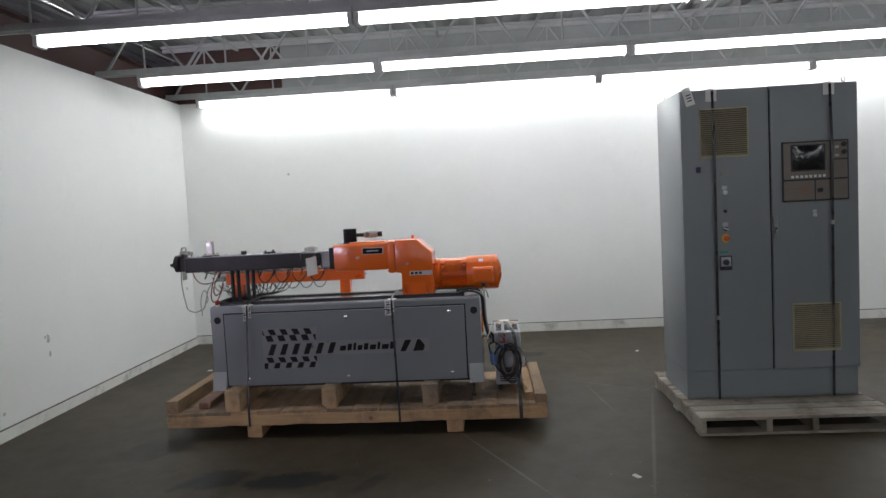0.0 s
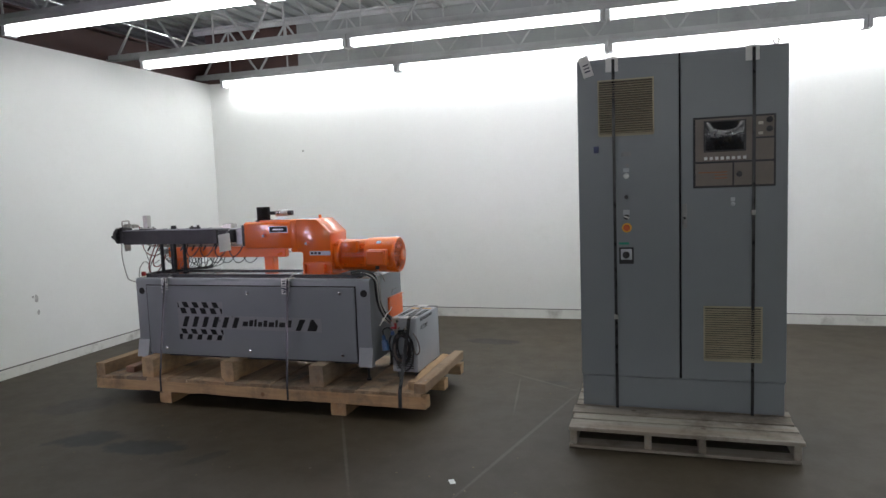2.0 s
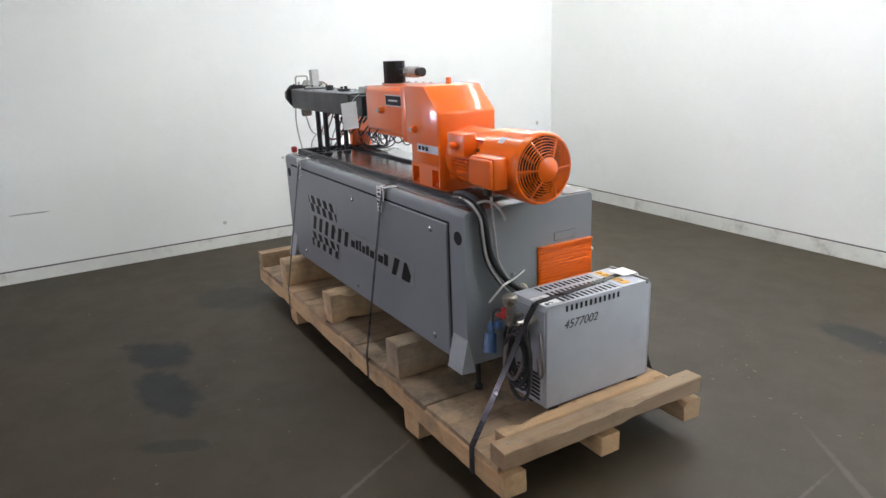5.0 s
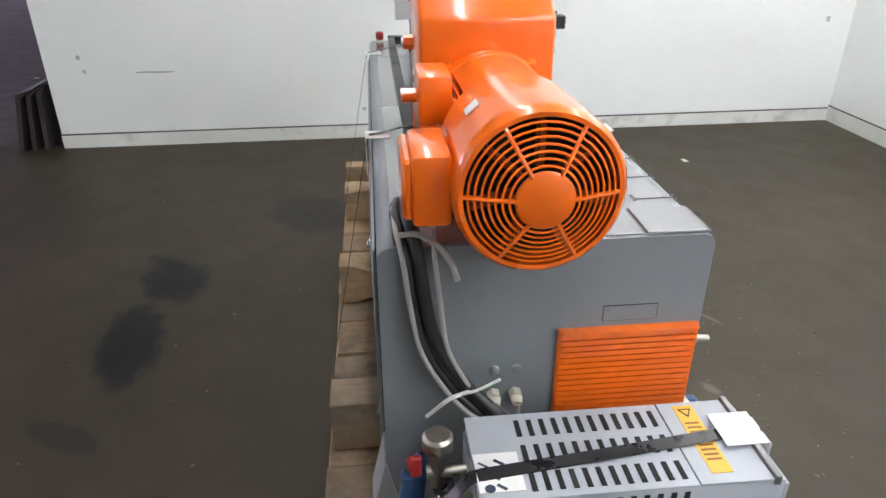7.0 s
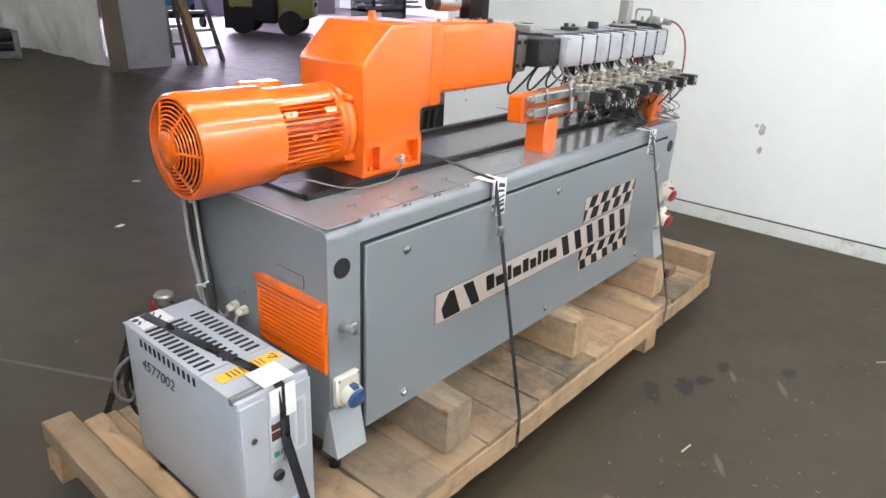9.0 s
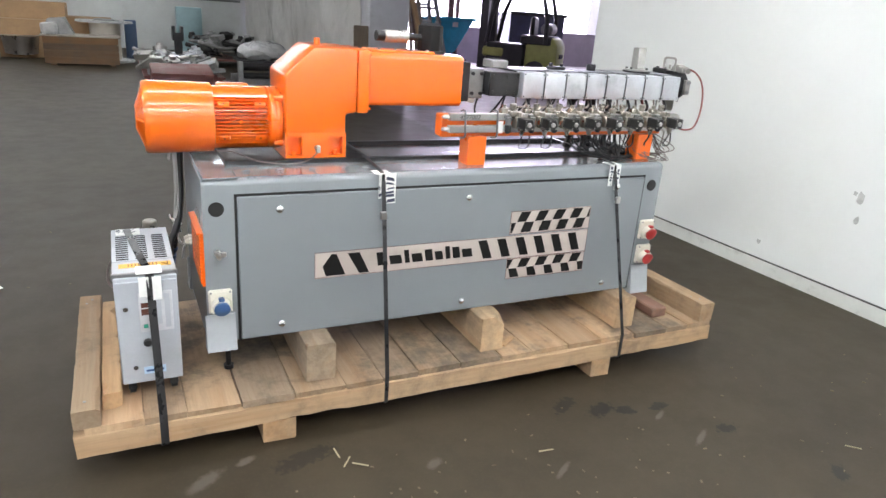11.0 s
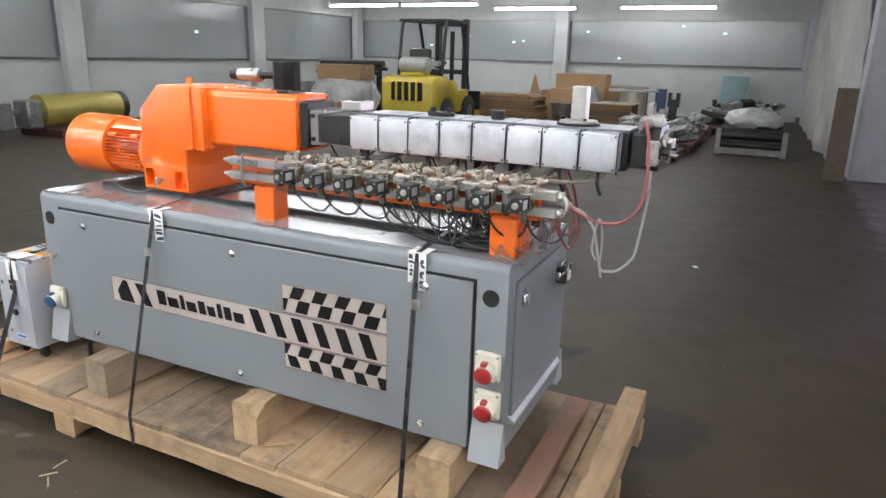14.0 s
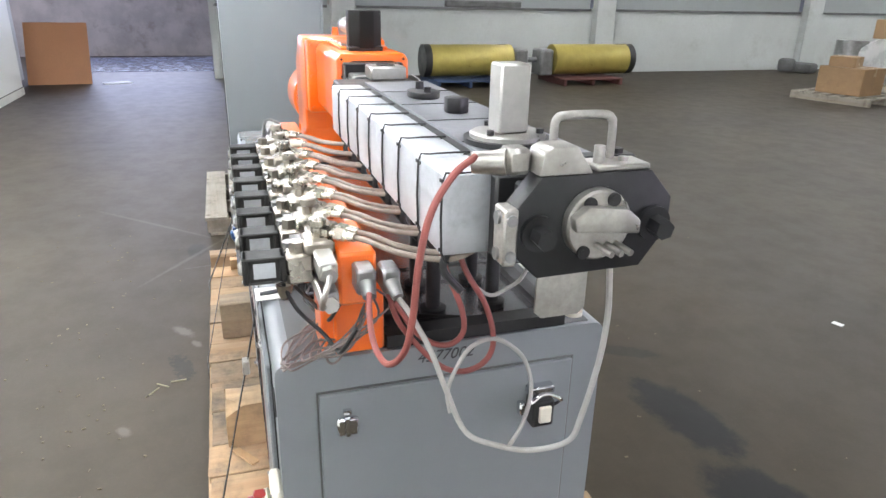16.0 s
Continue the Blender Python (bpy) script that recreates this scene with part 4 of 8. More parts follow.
for bx in (1.493, 1.654):
    for by in (0.120, 0.370):
        part("foot_bolt", G_cyl((bx, by, 0.974), (bx, by, 0.990), 0.010, n=6), M_ORANGE, gbx)
arm = part("lantern_housing", [G_prism([(0.152, 1.158), (0.338, 1.158), (0.350, 1.170), (0.350, 1.346), (0.336, 1.363), (0.156, 1.363), (0.142, 1.346), (0.142, 1.170)], "x", 0.942, 1.36, 0.006)], M_ORANGE, ext, "orange lantern housing between gearbox and barrel")
part("lantern_opening", [G_box((0.936, 0.178, 1.178), (0.944, 0.318, 1.342), 0.012, 2)], M_DARK, arm)
for yy in (0.158, 0.335):
    for zz in (1.175, 1.347):
        part("cap_screw", G_cyl((0.945, yy, zz), (0.9385, yy, zz), 0.007, n=10), M_ORANGE, arm)
for yy, zz in ((0.160, 1.230), (0.160, 1.300), (0.334, 1.230), (0.334, 1.300)):
    part("cap_screw", G_cyl((0.945, yy, zz), (0.9385, yy, zz), 0.007, n=10), M_ORANGE, arm)
for yy, zz in ((0.158, 1.175), (0.158, 1.347), (0.335, 1.175), (0.335, 1.347), (0.160, 1.230), (0.160, 1.300), (0.334, 1.230), (0.334, 1.300)):
    part("screw_socket", G_cyl((0.9390, yy, zz), (0.9380, yy, zz), 0.0036, n=6), M_DARK, arm)
for yy, zz in ((0.126, 1.150), (0.126, 1.255), (0.126, 1.356), (0.364, 1.150), (0.364, 1.255), (0.364, 1.356), (0.190, 1.3665), (0.300, 1.3665)):
    part("flange_screw", G_cyl((1.360, yy, zz), (1.350, yy, zz), 0.0062, n=12), M_ORANGE, gbx)
part("top_cover", G_box((1.06, 0.175, 1.361), (1.33, 0.315, 1.373), 0.004), M_ORANGE, arm)
for k in range(4):
    part("cover_screw", G_cyl((1.09 + 0.07 * k, 0.305, 1.373), (1.09 + 0.07 * k, 0.305, 1.379), 0.006, n=8), M_STEEL, arm)
part("oil_plug", [G_cyl((1.537, 0.255, 1.375), (1.537, 0.255, 1.404), 0.013, 0.011, n=12)], M_ORANGE, gbx)
part("name_plate", G_box((1.165, 0.1385, 1.283), (1.315, 0.1425, 1.325), 0.001), M_INK, arm, "black plate with silver rim and blank bars")
part("name_plate_rim", [G_box((1.161, 0.1393, 1.279), (1.319, 0.1415, 1.329)), G_box((1.195, 0.1372, 1.300), (1.285, 0.1386, 1.308))], M_STEEL, arm)
part("rating_plate", [G_box((1.515, 0.1045, 1.110), (1.685, 0.1065, 1.142))], M_ALU, gbx, "small aluminium rating plate")
part("rating_plate_bars", [G_box((1.525 + 0.03 * k, 0.1035, 1.118), (1.545 + 0.03 * k, 0.1046, 1.134)) for k in range(3)], M_INK, gbx)
part("type_plate", G_box((1.460, 0.27, 1.00), (1.4625, 0.33, 1.09)), M_INK, gbx, "black type plate")
for sx, sz in ((1.125, 1.258), (1.50, 1.200)):
    part("sight_port", [G_cyl((sx, 0.143 if sx < 1.3 else 0.107, sz), (sx, 0.118 if sx < 1.3 else 0.085, sz), 0.016, n=6)], M_ORANGE, gbx)
    part("port_plug", [G_cyl((sx, 0.118 if sx < 1.3 else 0.085, sz), (sx, 0.112 if sx < 1.3 else 0.08, sz), 0.010, n=12)], M_STEEL, gbx)
# speed sensor on the foot with its lead
part("sensor", [G_cyl((1.575, 0.398, 1.005), (1.575, 0.42, 1.005), 0.009, n=8), G_box((1.566, 0.415, 0.99), (1.584, 0.43, 1.02), 0.003)], M_STEEL, gbx)
part("sensor_lead", G_tube([(1.575, 0.425, 0.995), (1.62, 0.44, 0.965), (1.70, 0.445, 0.957), (1.80, 0.425, 0.965), (1.88, 0.37, 0.99), (1.93, 0.33, 0.985)], 0.0026), M_PINK, gbx)

# motor
MY, MZ = 0.249, 1.099
mot = part("motor", [G_lathe([(1.690, 0.080), (1.694, 0.116), (1.706, 0.119), (1.716, 0.114), (1.724, 0.117), (1.734, 0.117), (1.742, 0.110), (1.748, 0.088), (1.950, 0.088)], (0, MY, MZ), (1, 0, 0), 48)], M_ORANGE, ext, "glossy orange electric motor")


def motor_shell(a0, a1):
    """A smooth slice of the stator housing between two angles."""
    n = 12
    arc = [radians(a0 + (a1 - a0) * k / n) for k in range(n + 1)]
    ring = [(MY + 0.1165 * math.cos(a), MZ + 0.1165 * math.sin(a)) for a in arc] + [(MY + 0.094 * math.cos(a), MZ + 0.094 * math.sin(a)) for a in reversed(arc)]
    return G_prism(ring, "x", 1.744, 1.948)


part("motor_shell", motor_shell(46, 134), M_ORANGE, mot, "smooth orange motor housing")
part("motor_shell", motor_shell(226, 314), M_ORANGE, mot, "smooth orange motor housing")
for side in (0, 180):
    for k in range(13):  # cooling fins on either flank
        a = radians(side - 41 + 82 * k / 12 - 90)
        fin = G_box((1.746, -0.0018, 0.086), (1.946, 0.0018, 0.117), 0.001)
        part("cooling_fin", moved(fin, Matrix.Translation((0, MY, MZ)) @ Matrix.Rotation(a, 4, "X")), M_ORANGE, mot)
    for a in (side - 33, side + 33):  # bolted fixing strips between the fins
        turn = Matrix.Translation((0, MY, MZ)) @ Matrix.Rotation(radians(a - 90), 4, "X")
        for lx in (1.775, 1.905):
            part("fixing_pad", moved(G_box((lx - 0.020, -0.009, 0.094), (lx + 0.020, 0.009, 0.1175), 0.002), turn), M_ORANGE, mot)
            part("pad_bolt", moved(G_cyl((lx, 0, 0.117), (lx, 0, 0.1185), 0.0042, n=10), turn), M_ORANGE_IN, mot)
    part("earth_stud", moved(G_cyl((1.848, 0, 0.110), (1.848, 0, 0.1195), 0.0075, n=12), Matrix.Translation((0, MY, MZ)) @ Matrix.Rotation(radians(side - 90), 4, "X")), M_ORANGE, mot)
for a in (45, 135, 225, 315):
    c, t = math.cos(radians(a)), math.sin(radians(a))
    part("flange_lug", [G_cyl((1.690, MY + 0.118 * c, MZ + 0.118 * t), (1.712, MY + 0.118 * c, MZ + 0.118 * t), 0.015, 0.012, n=14), G_cyl((1.712, MY + 0.120 * c, MZ + 0.120 * t), (1.722, MY + 0.120 * c, MZ + 0.120 * t), 0.008, n=6)], M_ORANGE, mot)
cowl = part("fan_cowl", G_lathe([(1.937, 0.118), (1.940, 0.127), (2.150, 0.131), (2.166, 0.129), (2.173, 0.123), (2.173, 0.116), (2.160, 0.116), (1.940, 0.116)], (0, MY, MZ), (1, 0, 0), 56), M_ORANGE, mot, "orange fan cowl")
part("fan_shadow", G_lathe([(2.125, 0.113), (2.127, 0.113)], (0, MY, MZ), (1, 0, 0), 40), M_DARK, mot)
for k in range(7):
    part("fan_blade", moved(G_box((2.128, -0.004, 0.035), (2.158, 0.004, 0.105)), Matrix.Translation((0, MY, MZ)) @ Matrix.Rotation(2 * math.pi * k / 7, 4, "X")), M_ORANGE_IN, mot)


def grille_ring(r, x):
    return G_tube([(x, MY + r * math.cos(2 * math.pi * k / 36), MZ + r * math.sin(2 * math.pi * k / 36)) for k in range(37)], 0.0021, 6, 1)


for k in range(7):
    part("guard_ring", grille_ring(0.0515 + 0.0096 * k, 2.193 - 0.0035 * k), M_ORANGE, cowl)
for k in range(6):
    a = 2 * math.pi * (k + 0.5) / 6 + radians(30)
    d = Vector((0, math.cos(a), math.sin(a)))
    c = Vector((0, MY, MZ))
    part("guard_spoke", G_tube([c + d * 0.040 + Vector((2.196, 0, 0)), c + d * 0.121 + Vector((2.168, 0, 0))], 0.0036, 6, 1), M_ORANGE, cowl)
part("guard_hub", G_lathe([(0, 0.044), (0.004, 0.0445), (0.007, 0.040)], (2.191, MY, MZ), (1, 0, 0), 40), M_ORANGE, cowl)
part("motor_label", moved(G_box((2.03, -0.013, 0.1308), (2.062, 0.013, 0.1318)), Matrix.Translation((0, MY, MZ)) @ Matrix.Rotation(radians(42), 4, "X")), M_PAPER, mot)
jb = part("junction_box", [G_box((1.985, 0.062, 1.035), (2.135, 0.124, 1.150), 0.010, 2), G_box((1.992, 0.048, 1.045), (2.128, 0.066, 1.142), 0.006)], M_ORANGE, mot, "orange terminal box on the motor")
part("box_gland", G_cyl((2.06, 0.085, 1.036), (2.06, 0.085, 1.010), 0.016, n=8), M_BLACKP, jb)
part("encoder_box", [G_box((1.78, 0.090, 1.125), (1.90, 0.15, 1.212), 0.008, 2), G_cyl((1.84, 0.090, 1.165), (1.84, 0.062, 1.165), 0.014, n=10)], M_ORANGE, mot)

# actuator on the lantern: black motor block and round body
act = part("actuator", [G_prism([(1.055 + 0.052 * math.cos(radians(22.5 + 45 * k)), 0.248 + 0.052 * math.sin(radians(22.5 + 45 * k))) for k in range(8)], "z", 1.370, 1.474, 0.003)], M_INK, ext, "black octagonal actuator housing")
part("actuator_base", G_box((1.01, 0.20, 1.361), (1.10, 0.30, 1.376), 0.003), M_BLACK, act)
part("actuator_arm", G_cyl((1.10, 0.255, 1.425), (1.165, 0.258, 1.424), 0.014, n=14), M_BLACK, act)
part("cylinder_cap", G_cyl((1.265, 0.262, 1.424), (1.30, 0.264, 1.424), 0.020, n=16), M_BLACK, act)
part("actuator_cylinder", G_lathe([(0, 0.019), (0.004, 0.025), (0.10, 0.025), (0.104, 0.021)], (1.162, 0.258, 1.424), (1, 0.03, 0), 20), M_STEEL, act, "bright steel cylinder")

# barrel
bar = part("barrel", [G_box((-0.225, 0.158, 1.200), (0.682, 0.340, 1.312), 0.004)], M_BLACK, ext, "black steel barrel block")
part("barrel_top_plate", [G_box((-0.222, 0.165, 1.312), (0.680, 0.322, 1.3165))], M_TOPPLATE, bar)
for k in range(1, 5):
    part("plate_joint", G_box((0.682 - 0.1815 * k - 0.0012, 0.165, 1.3165), (0.682 - 0.1815 * k + 0.0012, 0.322, 1.3175)), M_DARK, bar)
part("feed_block", [G_box((0.682, 0.170, 1.208), (0.828, 0.378, 1.307), 0.004)], M_BLACK, bar)
for zz in (1.225, 1.292):
    for xx in (0.70, 0.74, 0.81):
        part("bolt_head", G_cyl((xx, 0.378, zz), (xx, 0.383, zz), 0.006, n=8), M_BLACKP, bar)
part("adapter_flange", G_box((0.90, 0.168, 1.178), (0.938, 0.335, 1.340), 0.004), M_BLACK, bar)
part("adapter", [G_box((0.828, 0.195, 1.190), (0.90, 0.325, 1.316), 0.004)], M_DULL, bar)
for zz in (1.212, 1.294):
    for xx in (0.842, 0.884):
        part("bolt_head", G_cyl((xx, 0.325, zz), (xx, 0.332, zz), 0.008, n=12), M_BLACK, bar)
for k in range(8):
    x1 = 0.678 - 0.1113 * k
    cov = part("heater_cover", G_box((x1 - 0.1065, 0.328, 1.203), (x1, 0.405, 1.3115), 0.005, 2), M_ALU, ext, "brushed aluminium heater cover")
    for g in [G_cyl((x1 - 0.0065 - 0.0935 * a, 0.404, 1.211 + 0.093 * b), (x1 - 0.0065 - 0.0935 * a, 0.4065, 1.211 + 0.093 * b), 0.003, n=6) for a in (0, 1) for b in (0, 1)]:
        part("cover_screw", g, M_BLACK, cov)
    part("retaining_wire", [G_tube([(x1 - 0.109, 0.33, 1.3140), (x1 - 0.109, 0.39, 1.3140), (x1 - 0.109, 0.4055, 1.305), (x1 - 0.109, 0.4055, 1.21), (x1 - 0.109, 0.395, 1.195)], 0.0016, 6, 2)], M_BLACK, cov)
    part("cover_lead", G_tube([(x1 - 0.05, 0.37, 1.20), (x1 - 0.055, 0.385, 1.165), (x1 - 0.06, 0.36, 1.13)], 0.006), M_BLACKP, cov)
# barrel fittings
port = part("feed_port", [G_box((0.700, 0.212, 1.3165), (0.780, 0.302, 1.350), 0.004)], M_STEEL, ext, "bright steel feed port block")
part("port_bore", G_cyl((0.740, 0.257, 1.3495), (0.740, 0.257, 1.3515), 0.024, n=24), M_DARK, port)
vent = part("vent_flange", [G_prism([(0.415 + 0.048 * math.cos(a) * 1.0, 0.25 + 0.034 * math.sin(a)) for a in [2 * math.pi * k / 24 for k in range(24)]], "z", 1.3165, 1.330, 0.002)], M_BLACK, ext, "black oval vent flange")
for g in [G_cyl((0.445, 0.25, 1.33), (0.445, 0.25, 1.345), 0.010, n=6), G_cyl((0.385, 0.25, 1.33), (0.385, 0.25, 1.341), 0.008, n=6)]:
    part("flange_nut", g, M_BLACK, vent)
part("plug", G_prism([(0.213 + 0.024 * math.cos(radians(60 * k)), 0.245 + 0.024 * math.sin(radians(60 * k))) for k in range(6)], "z", 1.3165, 1.345, 0.003), M_BLACK, ext, "black hexagon plug")
post = part("vent_stack_flange", [G_lathe([(0, 0.066), (0.008, 0.066)], (-0.055, 0.255, 1.3165), (0, 0, 1), 36)], M_BLACK, ext, "round vent stack flange")
part("stack_plate", [G_lathe([(0.008, 0.057), (0.014, 0.057), (0.016, 0.053)], (-0.055, 0.255, 1.3165), (0, 0, 1), 36)], M_STEEL, post)
part("stack_tube", [G_box((-0.080, 0.233, 1.333), (-0.034, 0.279, 1.432), 0.003)], M_STEEL, post, "square steel vent stack")
for g in [G_cyl((-0.055 + 0.048 * math.cos(a), 0.255 + 0.048 * math.sin(a), 1.333), (-0.055 + 0.048 * math.cos(a), 0.255 + 0.048 * math.sin(a), 1.340), 0.006, n=6) for a in (0.3, 2.2, 4.1, 5.6)]:
    part("stack_bolt", g, M_BLACK, post)
# barrel supports
for xx in (0.13, 0.25):
    part("support_leg", G_cyl((xx, 0.19, ZT + 0.008), (xx, 0.19, 1.20), 0.014, n=14), M_BLACK, ext)
    part("support_leg", G_cyl((xx, 0.31, ZT + 0.008), (xx, 0.31, 1.20), 0.014, n=14), M_BLACK, ext)
for xx in (0.13, 0.25):
    for yy in (0.19, 0.31):
        part("support_shoe", G_lathe([(0.006, 0.026), (0.016, 0.026), (0.018, 0.018)], (xx, yy, ZT), (0, 0, 1), 18), M_BLACK, ext)

# die head
plain = set(bpy.data.objects)
oct_ = [(0.140, 1.255), (0.178, 1.203), (0.333, 1.200), (0.372, 1.240), (0.372, 1.292), (0.335, 1.336), (0.175, 1.336), (0.140, 1.298)]
die = part("die_plate", [G_prism(oct_, "x", -0.318, -0.278, 0.002)], M_BLACK, ext, "black octagonal die plate")
part("die_neck", [G_box((-0.278, 0.175, 1.205), (-0.225, 0.335, 1.31), 0.004)], M_BLACKP, die)
nz = part("nozzle", [G_lathe([(0, 0.047), (0.014, 0.047), (0.017, 0.044)], (-0.318, 0.256, 1.272), (-1, 0, 0), 36)], M_DIE, die, "round bright steel strand die")
part("nozzle_jaw", G_prism([(0.205, 1.262), (0.298, 1.270), (0.302, 1.288), (0.282, 1.302), (0.225, 1.296), (0.205, 1.280)], "x", -0.352, -0.334, 0.003), M_DIE, nz)
for dy, dz in ((0.018, 0.030), (-0.016, 0.034), (0.022, -0.034)):
    part("cap_screw", [G_cyl((-0.334, 0.256 + dy, 1.272 + dz), (-0.339, 0.256 + dy, 1.272 + dz), 0.009, n=14), G_cyl((-0.339, 0.256 + dy, 1.272 + dz), (-0.3395, 0.256 + dy, 1.272 + dz), 0.005, n=6)], M_BLACK, nz)
for dy in (-0.022, -0.008, 0.006):
    part("strand_pin", G_cyl((-0.335, 0.252 + dy, 1.246), (-0.366, 0.246 + dy, 1.242), 0.0045, n=10), M_DIE, nz)
for by in (0.166, 0.338):
    part("clamp_bolt", [G_cyl((-0.318, by, 1.264), (-0.326, by, 1.264), 0.024, n=24), G_cyl((-0.326, by, 1.264), (-0.352, by, 1.263), 0.014, n=6)], M_BLACK, die)
part("hinge_block", [G_box((-0.322, 0.366, 1.222), (-0.284, 0.386, 1.298), 0.003)], M_DIE, die, "steel hinge block with two cap screws")
for z in (1.236, 1.284):
    part("hinge_screw", G_cyl((-0.322, 0.376, z), (-0.326, 0.376, z), 0.0075, n=12), M_DULL, die)
    part("hinge_screw", G_cyl((-0.302, 0.386, z), (-0.302, 0.390, z), 0.009, n=12), M_DULL, die)
part("handle", G_tube([(-0.268, 0.300, 1.335), (-0.268, 0.300, 1.385), (-0.268, 0.297, 1.398), (-0.268, 0.285, 1.402), (-0.268, 0.230, 1.402), (-0.268, 0.217, 1.397), (-0.268, 0.213, 1.385), (-0.268, 0.213, 1.335)], 0.006, 10, 3), M_DIE, die, "bright bent-rod handle")
part("sensor_block", [G_prism([(0.262, 1.336), (0.340, 1.336), (0.334, 1.366), (0.322, 1.372), (0.288, 1.372)], "x", -0.318, -0.270, 0.003)], M_DIE, die)
part("die_top_plate", [G_box((-0.312, 0.175, 1.336), (-0.262, 0.255, 1.344), 0.002), G_cyl((-0.29, 0.242, 1.34), (-0.29, 0.242, 1.366), 0.008, n=12), G_cyl((-0.29, 0.205, 1.343), (-0.29, 0.205, 1.350), 0.007, n=6)], M_DIE, die)
part("clamp_bar", [G_box((-0.262, 0.165, 1.318), (-0.23, 0.25, 1.345), 0.004), G_cyl((-0.245, 0.19, 1.345), (-0.245, 0.19, 1.352), 0.010, n=6)], M_BLACK, die)
part("splash_plate", G_prism([(0.240, 1.202), (0.318, 1.202), (0.318, 1.135), (0.308, 1.126), (0.250, 1.126), (0.240, 1.136)], "x", -0.288, -0.284), M_DIE, die, "bright steel splash plate")
part("heater_connector", [G_box((-0.29, 0.338, 1.332), (-0.25, 0.372, 1.366), 0.006), G_cyl((-0.285, 0.372, 1.350), (-0.262, 0.41, 1.346), 0.017, 0.014, n=12)], M_DIE, ext, "grey metal heater connector")

# the die head is drawn in round numbers; bring it to its true size and seat
seat = Matrix.Translation(Vector((-0.262, 0.252, 1.268)) - ORIGIN[ext])
shrink = Matrix.Translation((0, -0.008, 0)) @ seat @ Matrix.Diagonal((0.86, 0.90, 0.92, 1)) @ seat.inverted()
for ob in [o for o in bpy.data.objects if o not in plain]:
    ob.data.transform(shrink)

# orange bar with water manifold and solenoid valves
mani = part("manifold_beam", [G_box((-0.03, 0.452, 1.062), (1.105, 0.512, 1.150), 0.005)], M_ORANGE, ext, "orange manifold support beam")
for bx in (0.905, 0.028):
    part("beam_bracket", [G_box((bx, 0.455, ZT), (bx + 0.084, 0.535, 1.066), 0.004)], M_ORANGE, mani)
for zz, r in ((1.146, 0.016), (1.098, 0.016)):
    part("water_rail", [G_box((-0.085, 0.520, zz - 0.014), (1.085, 0.548, zz + 0.014), 0.003), G_cyl((1.085, 0.534, zz), (1.105, 0.534, zz), 0.009, n=6), G_cyl((1.105, 0.534, zz), (1.113, 0.534, zz), 0.006, n=8)], M_STEEL, ext, "square steel water rail")
for cx in (1.02, 0.875):
    part("rail_clamp", G_tube([(cx, 0.51, 1.165), (cx, 0.545, 1.172), (cx, 0.555, 1.12), (cx - 0.004, 0.55, 1.07), (cx, 0.51, 1.058)], 0.004, 6, 3), M_DULL, mani)
part("rail_tag", G_box((0.845, 0.549, 1.082), (0.868, 0.551, 1.13)), M_PAPER, mani)
VX = [0.785 - 0.1126 * k for k in range(8)]
